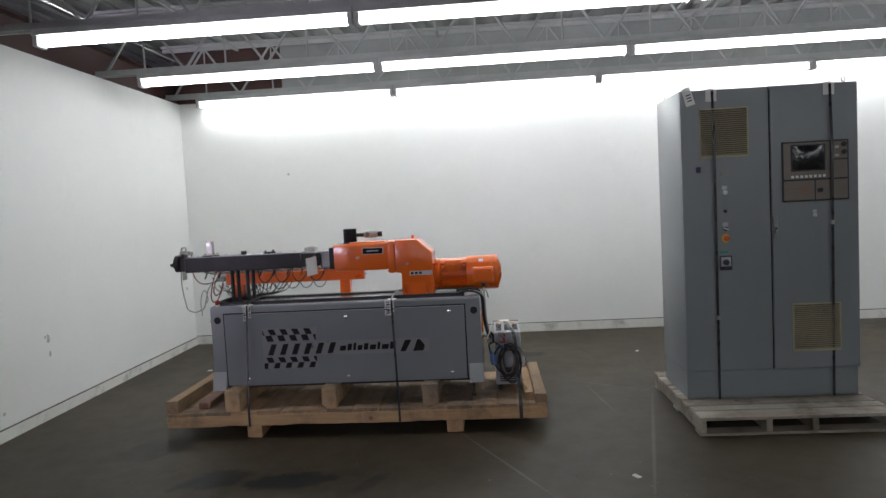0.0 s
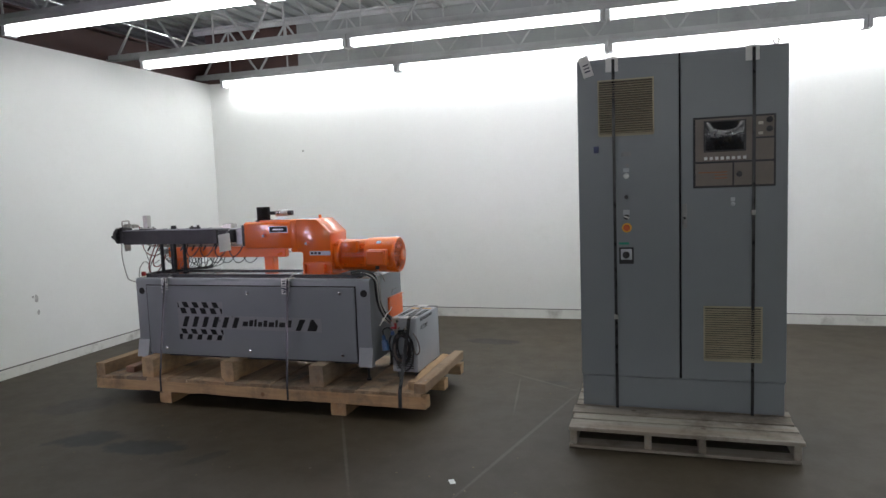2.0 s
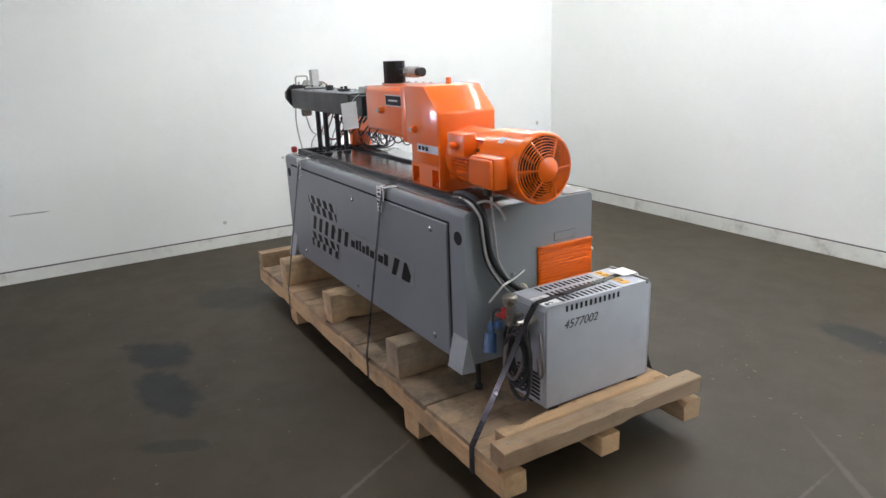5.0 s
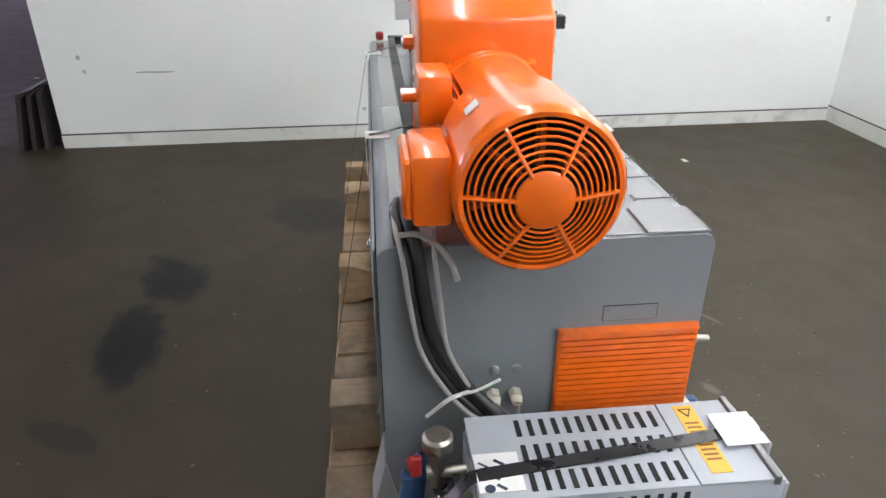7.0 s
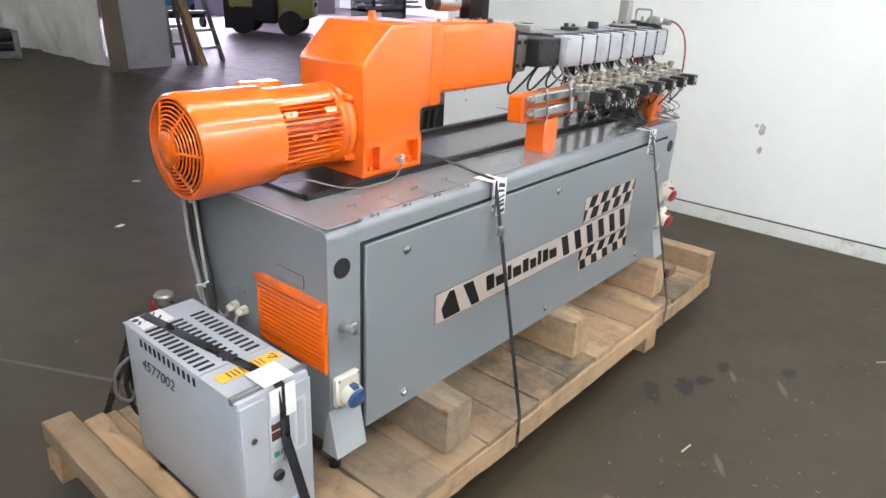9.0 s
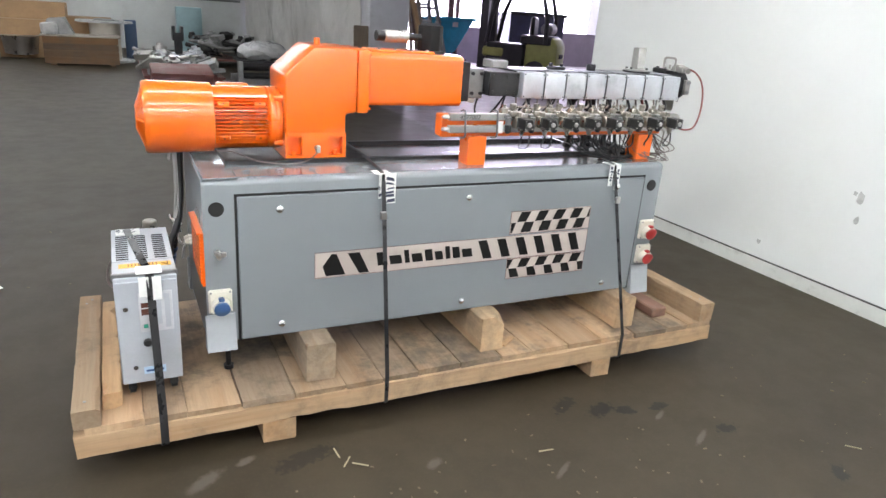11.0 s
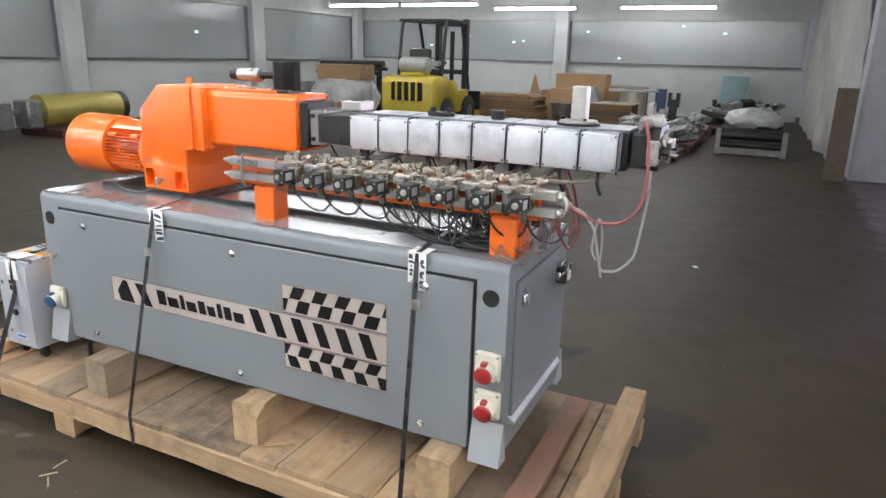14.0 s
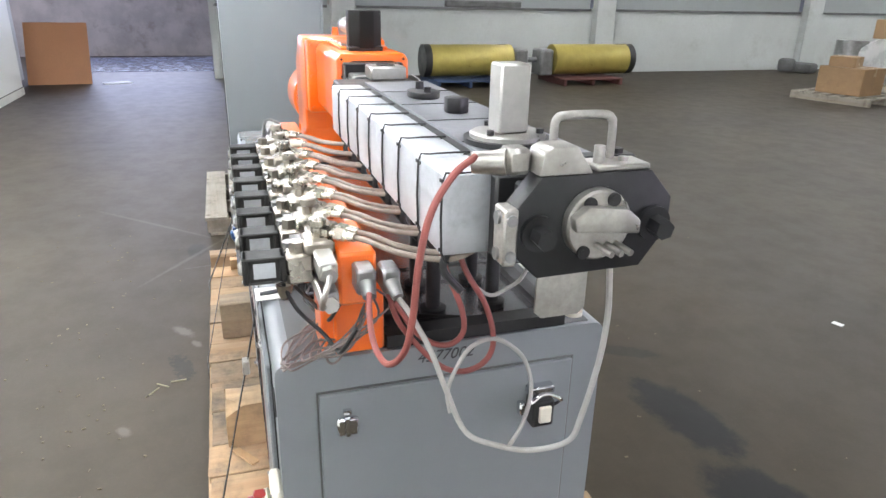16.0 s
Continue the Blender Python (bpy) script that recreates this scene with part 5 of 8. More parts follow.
for k, vx in enumerate(VX):
    v = part("solenoid_valve", [G_box((vx - 0.020, 0.548, 1.104), (vx + 0.020, 0.588, 1.152), 0.004), G_cyl((vx, 0.57, 1.150), (vx, 0.57, 1.168), 0.012, n=6), G_lathe([(0, 0.006), (0.010, 0.010), (0.026, 0.014)], (vx - 0.004, 0.592, 1.076), (0, 0, 1), 12), G_box((vx - 0.008, 0.575, 1.098), (vx + 0.008, 0.600, 1.112), 0.002)], M_BRASS, ext, "nickel-plated solenoid valve with black coil")
    coil = part("coil", [G_box((vx - 0.0205, 0.642, 1.110), (vx + 0.0205, 0.652, 1.152), 0.003), G_box((vx - 0.0205, 0.588, 1.110), (vx + 0.0205, 0.598, 1.152), 0.003), G_box((vx - 0.0172, 0.598, 1.114), (vx + 0.0172, 0.642, 1.148)), G_box((vx - 0.0205, 0.588, 1.147), (vx + 0.0205, 0.652, 1.152), 0.002), G_box((vx - 0.0205, 0.588, 1.110), (vx + 0.0205, 0.652, 1.114), 0.002)], M_COIL, v, "black square coil")
    part("coil_label", [G_box((vx - 0.0180, 0.604, 1.119), (vx - 0.0171, 0.636, 1.143))], M_ALU, coil, "pale metal rating label")
    part("coil_nut", G_lathe([(0, 0.0095), (0.004, 0.0095), (0.006, 0.007)], (vx, 0.652, 1.131), (0, 1, 0), 16), M_STEEL, coil, "bright round nut")
    for dx in (-0.0155, 0.0155):
        for dz in (-0.0155, 0.0155):
            part("coil_screw", G_cyl((vx + dx, 0.651, 1.131 + dz), (vx + dx, 0.654, 1.131 + dz), 0.0026, n=6), M_STEEL, coil)
    part("regulator", [G_cyl((vx + 0.052, 0.575, 1.120), (vx + 0.052, 0.575, 1.150), 0.013, n=12), G_cyl((vx + 0.052, 0.575, 1.150), (vx + 0.052, 0.555, 1.150), 0.011, n=6)], M_DULL, v)
    part("regulator_knob", [G_lathe([(0, 0.008), (0.006, 0.0125), (0.030, 0.0135), (0.036, 0.010)], (vx + 0.052, 0.577, 1.086), (0, 0, 1), 14)], M_BLACKP, v, "black plastic knob")
    part("coil_lead", G_tube([(vx - 0.012, 0.595, 1.106), (vx - 0.016, 0.575, 1.06), (vx - 0.03, 0.54, 1.022), (vx - 0.06, 0.525, 1.008), (vx - 0.09, 0.52, 1.02), (vx - 0.105, 0.50, 1.062)], 0.0034), M_BLACKP, v)
    part("needle_valve", [G_cyl((vx + 0.012, 0.535, 1.160), (vx + 0.012, 0.535, 1.186), 0.011, n=8), G_lathe([(0, 0.010), (0.003, 0.014), (0.013, 0.014), (0.016, 0.011)], (vx + 0.012, 0.535, 1.184), (0, 0, 1), 12), G_box((vx + 0.034, 0.512, 1.152), (vx + 0.066, 0.540, 1.182), 0.004), G_box((vx - 0.022, 0.514, 1.150), (vx + 0.034, 0.560, 1.170), 0.004), G_cyl((vx + 0.05, 0.526, 1.182), (vx + 0.05, 0.526, 1.194), 0.010, n=6)], M_BRASS, v)
    for ox, oy, oz in ((0.012, 0.528, 1.176), (0.058, 0.515, 1.168)):
        d = Vector((-0.72, -0.69, 0.02))
        q = Vector((vx + ox, oy, oz))
        part("hose_nut", [G_cyl(q, q + d * 0.016, 0.0105, n=6), G_cyl(q + d * 0.016, q + d * 0.026, 0.0075, n=10)], M_BRASS, v)
        part("hose_nut", [G_cyl(q + d * 0.026, q + d * 0.042, 0.0100, n=6), G_cyl(q + d * 0.042, q + d * 0.062, 0.0082, 0.0070, n=10)], M_NICKEL, v)
        part("braided_hose", G_tube([q + d * 0.058, q + d * 0.09 + Vector((0, 0, -0.002)), q + d * 0.14 + Vector((-0.008, 0, -0.008)), q + d * 0.20 + Vector((-0.012, -0.01, -0.006)), q + d * 0.235 + Vector((-0.010, -0.018, 0.012)), q + d * 0.245 + Vector((-0.008, -0.022, 0.032))], 0.0046), M_HOSE, v, "braided steel hose")
# connector pair at the end of the beam
part("cable_connector", [G_box((-0.075, 0.462, 1.098), (-0.03, 0.492, 1.138), 0.004), G_cyl((-0.075, 0.477, 1.118), (-0.095, 0.477, 1.104), 0.013, 0.010, n=12), G_box((-0.075, 0.425, 1.095), (-0.03, 0.452, 1.135), 0.004), G_cyl((-0.075, 0.44, 1.115), (-0.098, 0.435, 1.10), 0.013, 0.009, n=12)], M_DULL, ext, "pair of grey metal cable connectors")
part("water_elbow", [G_tube([(-0.085, 0.534, 1.146), (-0.105, 0.536, 1.142), (-0.115, 0.545, 1.122), (-0.105, 0.548, 1.10), (-0.085, 0.536, 1.098)], 0.0045, 8, 4), G_cyl((-0.088, 0.534, 1.146), (-0.10, 0.535, 1.145), 0.013, n=6), G_cyl((-0.088, 0.534, 1.098), (-0.10, 0.535, 1.10), 0.013, n=6)], M_STEEL, ext)
part("terminal_block", [G_box((0.02, 0.43, ZT + 0.002), (0.06, 0.515, 1.06), 0.004)], M_ORANGE, mani)
# hoses and leads at the die end
part("red_hose", G_tube([(-0.27, 0.386, 1.349), (-0.285, 0.416, 1.334), (-0.298, 0.446, 1.297), (-0.305, 0.462, 1.241), (-0.305, 0.469, 1.174), (-0.29, 0.475, 1.12), (-0.255, 0.487, 1.084), (-0.2, 0.491, 1.076), (-0.148, 0.488, 1.09), (-0.1, 0.479, 1.112)], 0.0044), M_REDHOSE, ext, "faded red heat-proof lead")
part("red_hose", G_tube([(-0.02, 0.36, 1.20), (-0.06, 0.352, 1.13), (-0.08, 0.328, 1.06), (-0.08, 0.325, 1.015), (-0.075, 0.352, 0.995), (-0.06, 0.39, 1.01), (-0.05, 0.43, 1.07)], 0.0048), M_REDHOSE, ext, "faded red heat-proof lead")
part("red_hose", G_tube([(-0.05, 0.335, 1.20), (-0.075, 0.325, 1.13), (-0.08, 0.287, 1.06), (-0.085, 0.273, 0.997), (-0.08, 0.285, 0.957), (-0.075, 0.322, 0.942), (-0.07, 0.365, 0.962), (-0.055, 0.42, 1.03), (-0.05, 0.44, 1.09)], 0.0048), M_REDHOSE, ext, "faded red heat-proof lead")
part("pale_cable", G_tube([(-0.10, 0.434, 1.098), (-0.13, 0.424, 1.085), (-0.16, 0.402, 1.038), (-0.17, 0.381, 0.976), (-0.18, 0.351, 0.902), (-0.2, 0.307, 0.883), (-0.22, 0.26, 0.879), (-0.25, 0.216, 0.908), (-0.26, 0.204, 0.957), (-0.27, 0.192, 1.05), (-0.275, 0.19, 1.121), (-0.275, 0.194, 1.179), (-0.275, 0.201, 1.238)], 0.0043), M_WIRE, ext, "pale grey cable hanging in a loop")
part("pale_cable", G_tube([(-0.168, 0.373, 0.933), (-0.155, 0.373, 0.965), (-0.155, 0.355, 1.011), (-0.155, 0.333, 1.036), (-0.155, 0.297, 1.040), (-0.155, 0.258, 1.010), (-0.155, 0.239, 0.972), (-0.155, 0.234, 0.930), (-0.155, 0.245, 0.879), (-0.168, 0.273, 0.849)], 0.0034), M_WIRE, ext, "pale grey cable hanging in a loop")
for g in [G_tube([(0.20 - 0.03 * k, 0.43, 1.05), (0.16 - 0.035 * k, 0.42 + 0.01 * k, 0.985), (0.10 - 0.02 * k, 0.47 + 0.02 * k, 0.965 + 0.004 * k), (0.0 - 0.02 * k, 0.53 + 0.01 * k, 0.965 + 0.01 * k), (-0.05, 0.52 - 0.02 * k, 0.98 + 0.02 * k), (-0.02, 0.46, 1.05 + 0.01 * k)], 0.0019) for k in range(5)]:
    part("sensor_lead", g, M_PINK, ext, "bundle of grey thermocouple leads")
for g in [G_tube([(0.32 - 0.03 * k, 0.44, 1.06), (0.30 - 0.03 * k, 0.43, 1.0), (0.20 - 0.02 * k, 0.44, 0.96 + 0.003 * k), (0.12, 0.41 + 0.01 * k, 0.960 + 0.002 * k), (0.09, 0.37 - 0.02 * k, 0.956), (0.10, 0.30, 0.952)], 0.0030) for k in range(6)]:
    part("sensor_lead", g, M_BLACKP, ext, "bundle of black leads")
rl3 = random.Random(19)
for k in range(11):  # heap of black leads running down to the base
    j = [rl3.uniform(-0.016, 0.016) for q in range(8)]
    part("black_lead", G_tube([(0.50 - 0.034 * k, 0.500, 1.060), (0.44 - 0.026 * k + j[0], 0.520 + j[1], 1.000 + j[2] * 0.5), (0.33 - 0.012 * k + j[3], 0.535 + j[4], 0.966 + 0.003 * (k % 4)), (0.22 + j[5], 0.525 + j[6], 0.956 + 0.0035 * (k % 5)), (0.12 + j[7], 0.500 + j[1], 0.958 + 0.003 * (k % 3)), (0.105 + j[2] * 0.4, 0.462, 0.985 + 0.004 * k)], 0.0034, 7), M_BLACKP, ext, "black rubber lead")
rl2 = random.Random(12)
for k in range(6):  # thin leads looping over the corner of the base
    j = [rl2.uniform(-0.022, 0.022) for q in range(12)]
    part("thin_lead", G_tube([(0.10, 0.47, 0.99 + 0.008 * k), (0.09 + j[0], 0.52 + j[1], 0.985 + j[2] * 0.4), (0.06 + j[3], 0.575 + j[4], 0.960 + abs(j[5]) * 0.6), (0.0 + j[6], 0.60 + j[7] * 0.5, 0.953 + abs(j[8]) * 0.5), (-0.015 + j[9], 0.55 + j[10], 0.962 + abs(j[11])), (-0.02 + j[2] * 0.5, 0.50 + j[5] * 0.5, 1.0), (-0.02, 0.47, 1.03 + 0.006 * k)], 0.0016, 6), M_PINK, ext)
part("thin_lead", G_tube([(-0.02, 0.17, 1.16), (-0.01, 0.19, 1.075), (0.0, 0.22, 1.045), (0.0, 0.25, 1.038), (0.02, 0.28, 1.06)], 0.0035), M_WIRE, ext)
for k in range(4):
    xx = 0.30 + 0.135 * k
    part("hanging_lead", G_tube([(xx, 0.30, 1.20), (xx + 0.02, 0.25, 1.13), (xx + 0.07, 0.23, 1.09), (xx + 0.115, 0.25, 1.13), (xx + 0.13, 0.30, 1.20)], 0.004), M_BLACKP, ext)
# cables from the motor down to the heater unit side
part("power_cable", G_tube([(1.86, 0.075, 0.985), (1.94, 0.062, 1.0), (2.01, 0.066, 0.985), (2.042, 0.074, 0.94), (2.048, 0.082, 0.88), (2.052, 0.10, 0.78), (2.066, 0.15, 0.69), (2.09, 0.20, 0.64), (2.11, 0.24, 0.61), (2.115, 0.26, 0.56)], 0.013, 12), M_BLACKP, ext, "thick black corrugated conduit")
part("power_cable", G_tube([(1.88, 0.050, 0.975), (1.95, 0.040, 0.985), (2.01, 0.045, 0.972), (2.046, 0.056, 0.93), (2.050, 0.062, 0.86), (2.054, 0.082, 0.76), (2.066, 0.132, 0.672), (2.085, 0.18, 0.625), (2.10, 0.22, 0.59)], 0.010, 10), M_BLACKP, ext, "thick black corrugated conduit")
for line in ([(1.95, 0.035, 0.990), (2.02, 0.040, 0.975), (2.062, 0.050, 0.93), (2.066, 0.058, 0.86), (2.070, 0.076, 0.76), (2.082, 0.122, 0.675), (2.092, 0.160, 0.632), (2.098, 0.19, 0.61), (2.10, 0.20, 0.57)], [(2.06, 0.10, 1.0), (2.062, 0.104, 0.93), (2.062, 0.112, 0.85), (2.064, 0.124, 0.76), (2.076, 0.158, 0.690), (2.082, 0.188, 0.640), (2.072, 0.208, 0.600), (2.062, 0.218, 0.598), (2.056, 0.219, 0.612)], [(2.056, 0.262, 0.612), (2.064, 0.262, 0.59), (2.07, 0.262, 0.55)]):
    part("sensor_lead", G_tube(line, 0.0046, 8), M_WIRE, ext, "grey screened lead")
part("cable_tie", [G_tube([(2.058, 0.085, 0.60), (2.09, 0.125, 0.665), (2.085, 0.16, 0.675), (2.06, 0.17, 0.66)], 0.004, 6), G_tube([(2.088, 0.14, 0.672), (2.10, 0.175, 0.69), (2.105, 0.215, 0.715)], 0.003, 6)], M_PAPER, ext, "white cable tie")
part("slack_loop", G_tube([(2.05, 0.045, 0.985), (2.062, 0.075, 0.990), (2.075, 0.105, 0.975), (2.085, 0.128, 0.945), (2.09, 0.138, 0.915)], 0.0052), M_WIRE, ext)
tag_turn = Matrix.Translation((0.775, 0.122, 0)) @ Matrix.Rotation(radians(40), 4, "Z")
tag = part("paper_tag", moved(G_prism([(-0.046, 1.272), (0.040, 1.284), (0.046, 1.150), (-0.040, 1.138)], "y", -0.001, 0.001), tag_turn), M_PAPER, ext, "white paper tag hung on the barrel")
part("tag_string", G_tube([(0.785, 0.130, 1.276), (0.800, 0.150, 1.305), (0.81, 0.168, 1.318)], 0.0012, 5), M_PAPER, tag)



def writing(text, size, m, material, parent, name="handwriting", label="handwritten stock number"):
    """Letters in the built-in font, made into a mesh."""
    cu = bpy.data.curves.new(name, "FONT")
    cu.body, cu.size, cu.extrude = text, size, 0.0004
    cu.shear = 0.3
    tmp = bpy.data.objects.new(name, cu)
    me = bpy.data.meshes.new_from_object(tmp)
    bpy.data.objects.remove(tmp)
    me.transform(Matrix.Translation(-ORIGIN[parent]) @ m)
    me.materials.clear()
    me.materials.append(material)
    ob = new(name, me)
    ob.parent = parent
    ORIGIN[ob] = ORIGIN[parent]
    return tagged(ob, label)


def facing(origin, right, up):
    r, u = Vector(right).normalized(), Vector(up).normalized()
    m = Matrix((r, u, r.cross(u))).transposed().to_4x4()
    m.translation = origin
    return m


writing("4577002", 0.030, facing((X0 - 0.001, 0.374, 0.915), (0, -1, 0), (0, 0, 1)), M_MARKER, ext)
writing("4577002", 0.026, facing((1.045, 0.5495, 1.137), (-1, 0, 0), (0, 0, 1)), M_MARKER, ext)

# ---- pallet under the extruder ----
pal = thing("shipping_pallet", (1.1, 0.32, 0.0), "heavy pine shipping pallet under the extruder, raw sawn boards", "pallet")
DT = 0.190  # deck height
PX0, PX1, PY0, PY1 = -0.303, 2.468, -0.150, 0.800
for q, (rx0, rx1) in enumerate(((0.295, 0.400), (1.752, 1.872))):
    part("runner", G_rough((rx0, PY0 + 0.004, 0.0), (rx1, PY1 - 0.006, 0.086), "y", 31 + q), M_WOODY, pal, angle=25)
for q, (y0, y1, cut) in enumerate(((PY0, PY0 + 0.092, 1.15), (PY1 - 0.090, PY1, 0.27))):
    part("edge_beam", G_rough((PX0, y0, 0.086), (cut, y1, DT - 0.024), "x", 41 + q), M_WOODX, pal, angle=25)
    part("edge_beam", G_rough((cut + 0.003, y0, 0.084), (PX1, y1, DT - 0.024), "x", 51 + q), M_WOODX, pal, angle=25)
part("middle_beam", G_box((PX0, 0.28, 0.086), (PX1, 0.37, DT - 0.026), 0.004), M_WOODX, pal)
rnd = random.Random(3)
bx = PX0 + 0.002
while bx < PX1 - 0.045:
    w = rnd.choice((0.135, 0.15, 0.18, 0.19))
    w = min(w, PX1 - 0.002 - bx)
    part("deck_board", G_rough((bx + rnd.uniform(0.0005, 0.004), PY0 + rnd.uniform(0, 0.008), DT - 0.023), (bx + w - rnd.uniform(0.0005, 0.003), PY1 - rnd.uniform(0, 0.014), DT + rnd.uniform(-0.003, 0.002)), "y", int(bx * 1000) + 7, 0.002, 0.010), M_WOODD, pal, angle=25)
    bx += w
part("end_beam", G_rough((PX0, PY0 + 0.005, DT + 0.001), (-0.218, PY1 - 0.005, DT + 0.096), "y", 61, chip=0.01), M_WOODY, pal, angle=25)
part("end_beam", G_rough((2.385, PY0 + 0.005, DT + 0.001), (PX1, PY1 - 0.004, DT + 0.068), "y", 62), M_WOODY, pal, angle=25)
part("stop_beam", G_rough((2.320, -0.08, DT), (2.381, 0.700, DT + 0.062), "y", 63, 0.004, 0.03), M_WOODY, pal, angle=25)
for nx, ny in ((-0.26, 0.74), (-0.24, 0.70), (-0.26, -0.10), (2.43, 0.74), (2.42, -0.10), (2.44, -0.06)):
    part("nail_head", G_cyl((nx, ny, DT + 0.060), (nx, ny, DT + (0.0975 if nx < 0 else 0.0695)), 0.005, n=8), M_DULL, pal)

for k, (x0, x1, y1) in enumerate(((0.135, 0.245, 0.725), (0.855, 0.960, 0.735), (1.590, 1.700, 0.745))):
    single("timber_bearer", G_rough((x0, -0.135, DT + 0.003), (x1, y1, 0.3445), "y", 71 + k, 0.005, (0.02, 0.045, 0.02)[k]), wood("pine_bearer", (0.52, 0.36, 0.21), "y", 0.2), "square pine bearer wedged under the extruder base", "timber", "bearers under the extruder", at=(x0, 0.3, DT))
single("timber_wedge", G_box((-0.105, -0.05, DT + 0.003), (-0.018, 0.690, DT + 0.052), 0.006), wood("reddish_board", (0.26, 0.14, 0.10), "y", 0.1, 0.7), "reddish-brown timber lying loose on the pallet", "timber", at=(-0.06, 0.3, DT))
single("timber_offcut", [moved(G_box((-0.05, -0.012, 0), (0.05, 0.012, 0.006)), Matrix.Translation((0.80, 0.69, DT + 0.004)) @ Matrix.Rotation(0.6, 4, "Z"))], M_WOODX, "pale splinter of pine lying on the pallet", "splinter")

# ---- temperature unit beside the motor end ----
TX0, TX1, TY0, TY1, TZ0, TZ1 = 2.120, 2.315, 0.150, 0.662, 0.250, 0.644
tcu = thing("temperature_unit", (2.2, 0.4, DT), "light grey temperature control unit on castors, strapped to the pallet", "heater unit")
part("unit_body", [G_box((TX0, TY0, TZ0), (TX1, TY1 - 0.006, TZ1 - 0.004), 0.006, 2)], M_TCU, tcu, "light grey sheet-metal housing")
lid = part("unit_lid", [G_box((TX0 - 0.001, TY0 - 0.002, TZ1 - 0.004), (TX1 + 0.001, 0.505, TZ1 + 0.001), 0.001), G_box((TX0 - 0.001, 0.508, TZ1 - 0.004), (TX1 + 0.001, TY1 - 0.03, TZ1 + 0.001), 0.001)], M_TCU, tcu, "slotted lid")
for row in range(3):
    for k in range(12):
        part("lid_slot", G_box((TX0 + 0.018 + row * 0.062, TY0 + 0.085 + k * 0.0225, TZ1 + 0.0009), (TX0 + 0.058 + row * 0.062, TY0 + 0.094 + k * 0.0225, TZ1 + 0.0024)), M_DARK, lid)
for k in range(12):
    part("side_slot", G_box((TX1 + 0.0008, TY0 + 0.085 + k * 0.0225, TZ1 - 0.034), (TX1 + 0.0022, TY0 + 0.094 + k * 0.0225, TZ1 - 0.012)), M_DARK, tcu)
part("lid_edge", [G_box((TX0 - 0.004, TY1 - 0.03, TZ1 - 0.012), (TX1 + 0.004, TY1 - 0.018, TZ1 + 0.008), 0.002)], M_DULL, tcu)
part("warning_label", G_box((TX0 + 0.01, 0.535, TZ1 + 0.001), (TX1 - 0.02, 0.572, TZ1 + 0.0022)), M_YELLOW, tcu, "yellow warning label with a black triangle")
part("warning_sign", [G_prism([(TX0 + 0.020, 0.541), (TX0 + 0.020, 0.566), (TX0 + 0.042, 0.5535)], "z", TZ1 + 0.0022, TZ1 + 0.0032)], M_INK, tcu)
part("warning_sign_field", [G_prism([(TX0 + 0.0235, 0.5455), (TX0 + 0.0235, 0.5615), (TX0 + 0.0375, 0.5535)], "z", TZ1 + 0.0032, TZ1 + 0.0040)], M_YELLOW, tcu)
part("warning_text_bars", [G_box((TX0 + 0.055 + 0.011 * k, 0.540, TZ1 + 0.0022), (TX0 + 0.059 + 0.011 * k, 0.566, TZ1 + 0.003)) for k in range(9)], mat("brown_print", (0.25, 0.12, 0.02), 0.6), tcu)
front = part("front_panel", [G_box((TX0 + 0.002, TY1 - 0.006, TZ0 + 0.004), (TX1 - 0.002, TY1 + 0.002, TZ1 - 0.016), 0.002)], M_TCU, tcu)
pane = part("control_panel", [G_box((TX0 + 0.020, TY1 + 0.002, 0.445), (TX1 - 0.070, TY1 + 0.0045, 0.590), 0.001)], mat("pale_grey_panel_foil", (0.50, 0.51, 0.53), 0.4), front, "pale control panel with keys and displays")
part("display", [G_box((TX0 + 0.080, TY1 + 0.0045, 0.508), (TX0 + 0.118, TY1 + 0.006, 0.530)), G_box((TX0 + 0.080, TY1 + 0.0045, 0.535), (TX0 + 0.118, TY1 + 0.006, 0.552))], mat("brown_display", (0.10, 0.04, 0.03), 0.2), pane)
part("key_strip", [G_box((TX0 + 0.028, TY1 + 0.0045, 0.455), (TX0 + 0.045, TY1 + 0.0055, 0.580)), G_box((TX0 + 0.055, TY1 + 0.0045, 0.47), (TX0 + 0.075, TY1 + 0.0055, 0.575))], M_TCU, pane)
part("red_key", G_box((TX0 + 0.082, TY1 + 0.0045, 0.460), (TX0 + 0.096, TY1 + 0.0062, 0.474)), M_RED, pane)
part("green_key", G_box((TX0 + 0.100, TY1 + 0.0045, 0.460), (TX0 + 0.114, TY1 + 0.0062, 0.474)), M_GREENL, pane)
part("main_switch", [G_lathe([(0, 0.015), (0.006, 0.015), (0.010, 0.011)], (TX0 + 0.105, TY1 + 0.002, 0.405), (0, 1, 0), 20)], M_BLACKP, front)
for g in [G_lathe([(0, 0.008), (0.005, 0.008)], (TX1 - 0.03, TY1 + 0.002, 0.535), (0, 1, 0), 12), G_lathe([(0, 0.008), (0.005, 0.008)], (TX1 - 0.045, TY1 + 0.002, 0.315), (0, 1, 0), 12)]:
    part("panel_lock", g, M_CHROME, front)
part("maker_label", [G_box((TX0 + 0.055, TY1 + 0.002, 0.285), (TX0 + 0.125, TY1 + 0.0032, 0.312))], mat("pale_blue_label", (0.42, 0.58, 0.72), 0.5), front, "pale blue maker label")
part("maker_bar", [G_box((TX0 + 0.062, TY1 + 0.0032, 0.293), (TX0 + 0.118, TY1 + 0.004, 0.301))], M_BLUE, front)
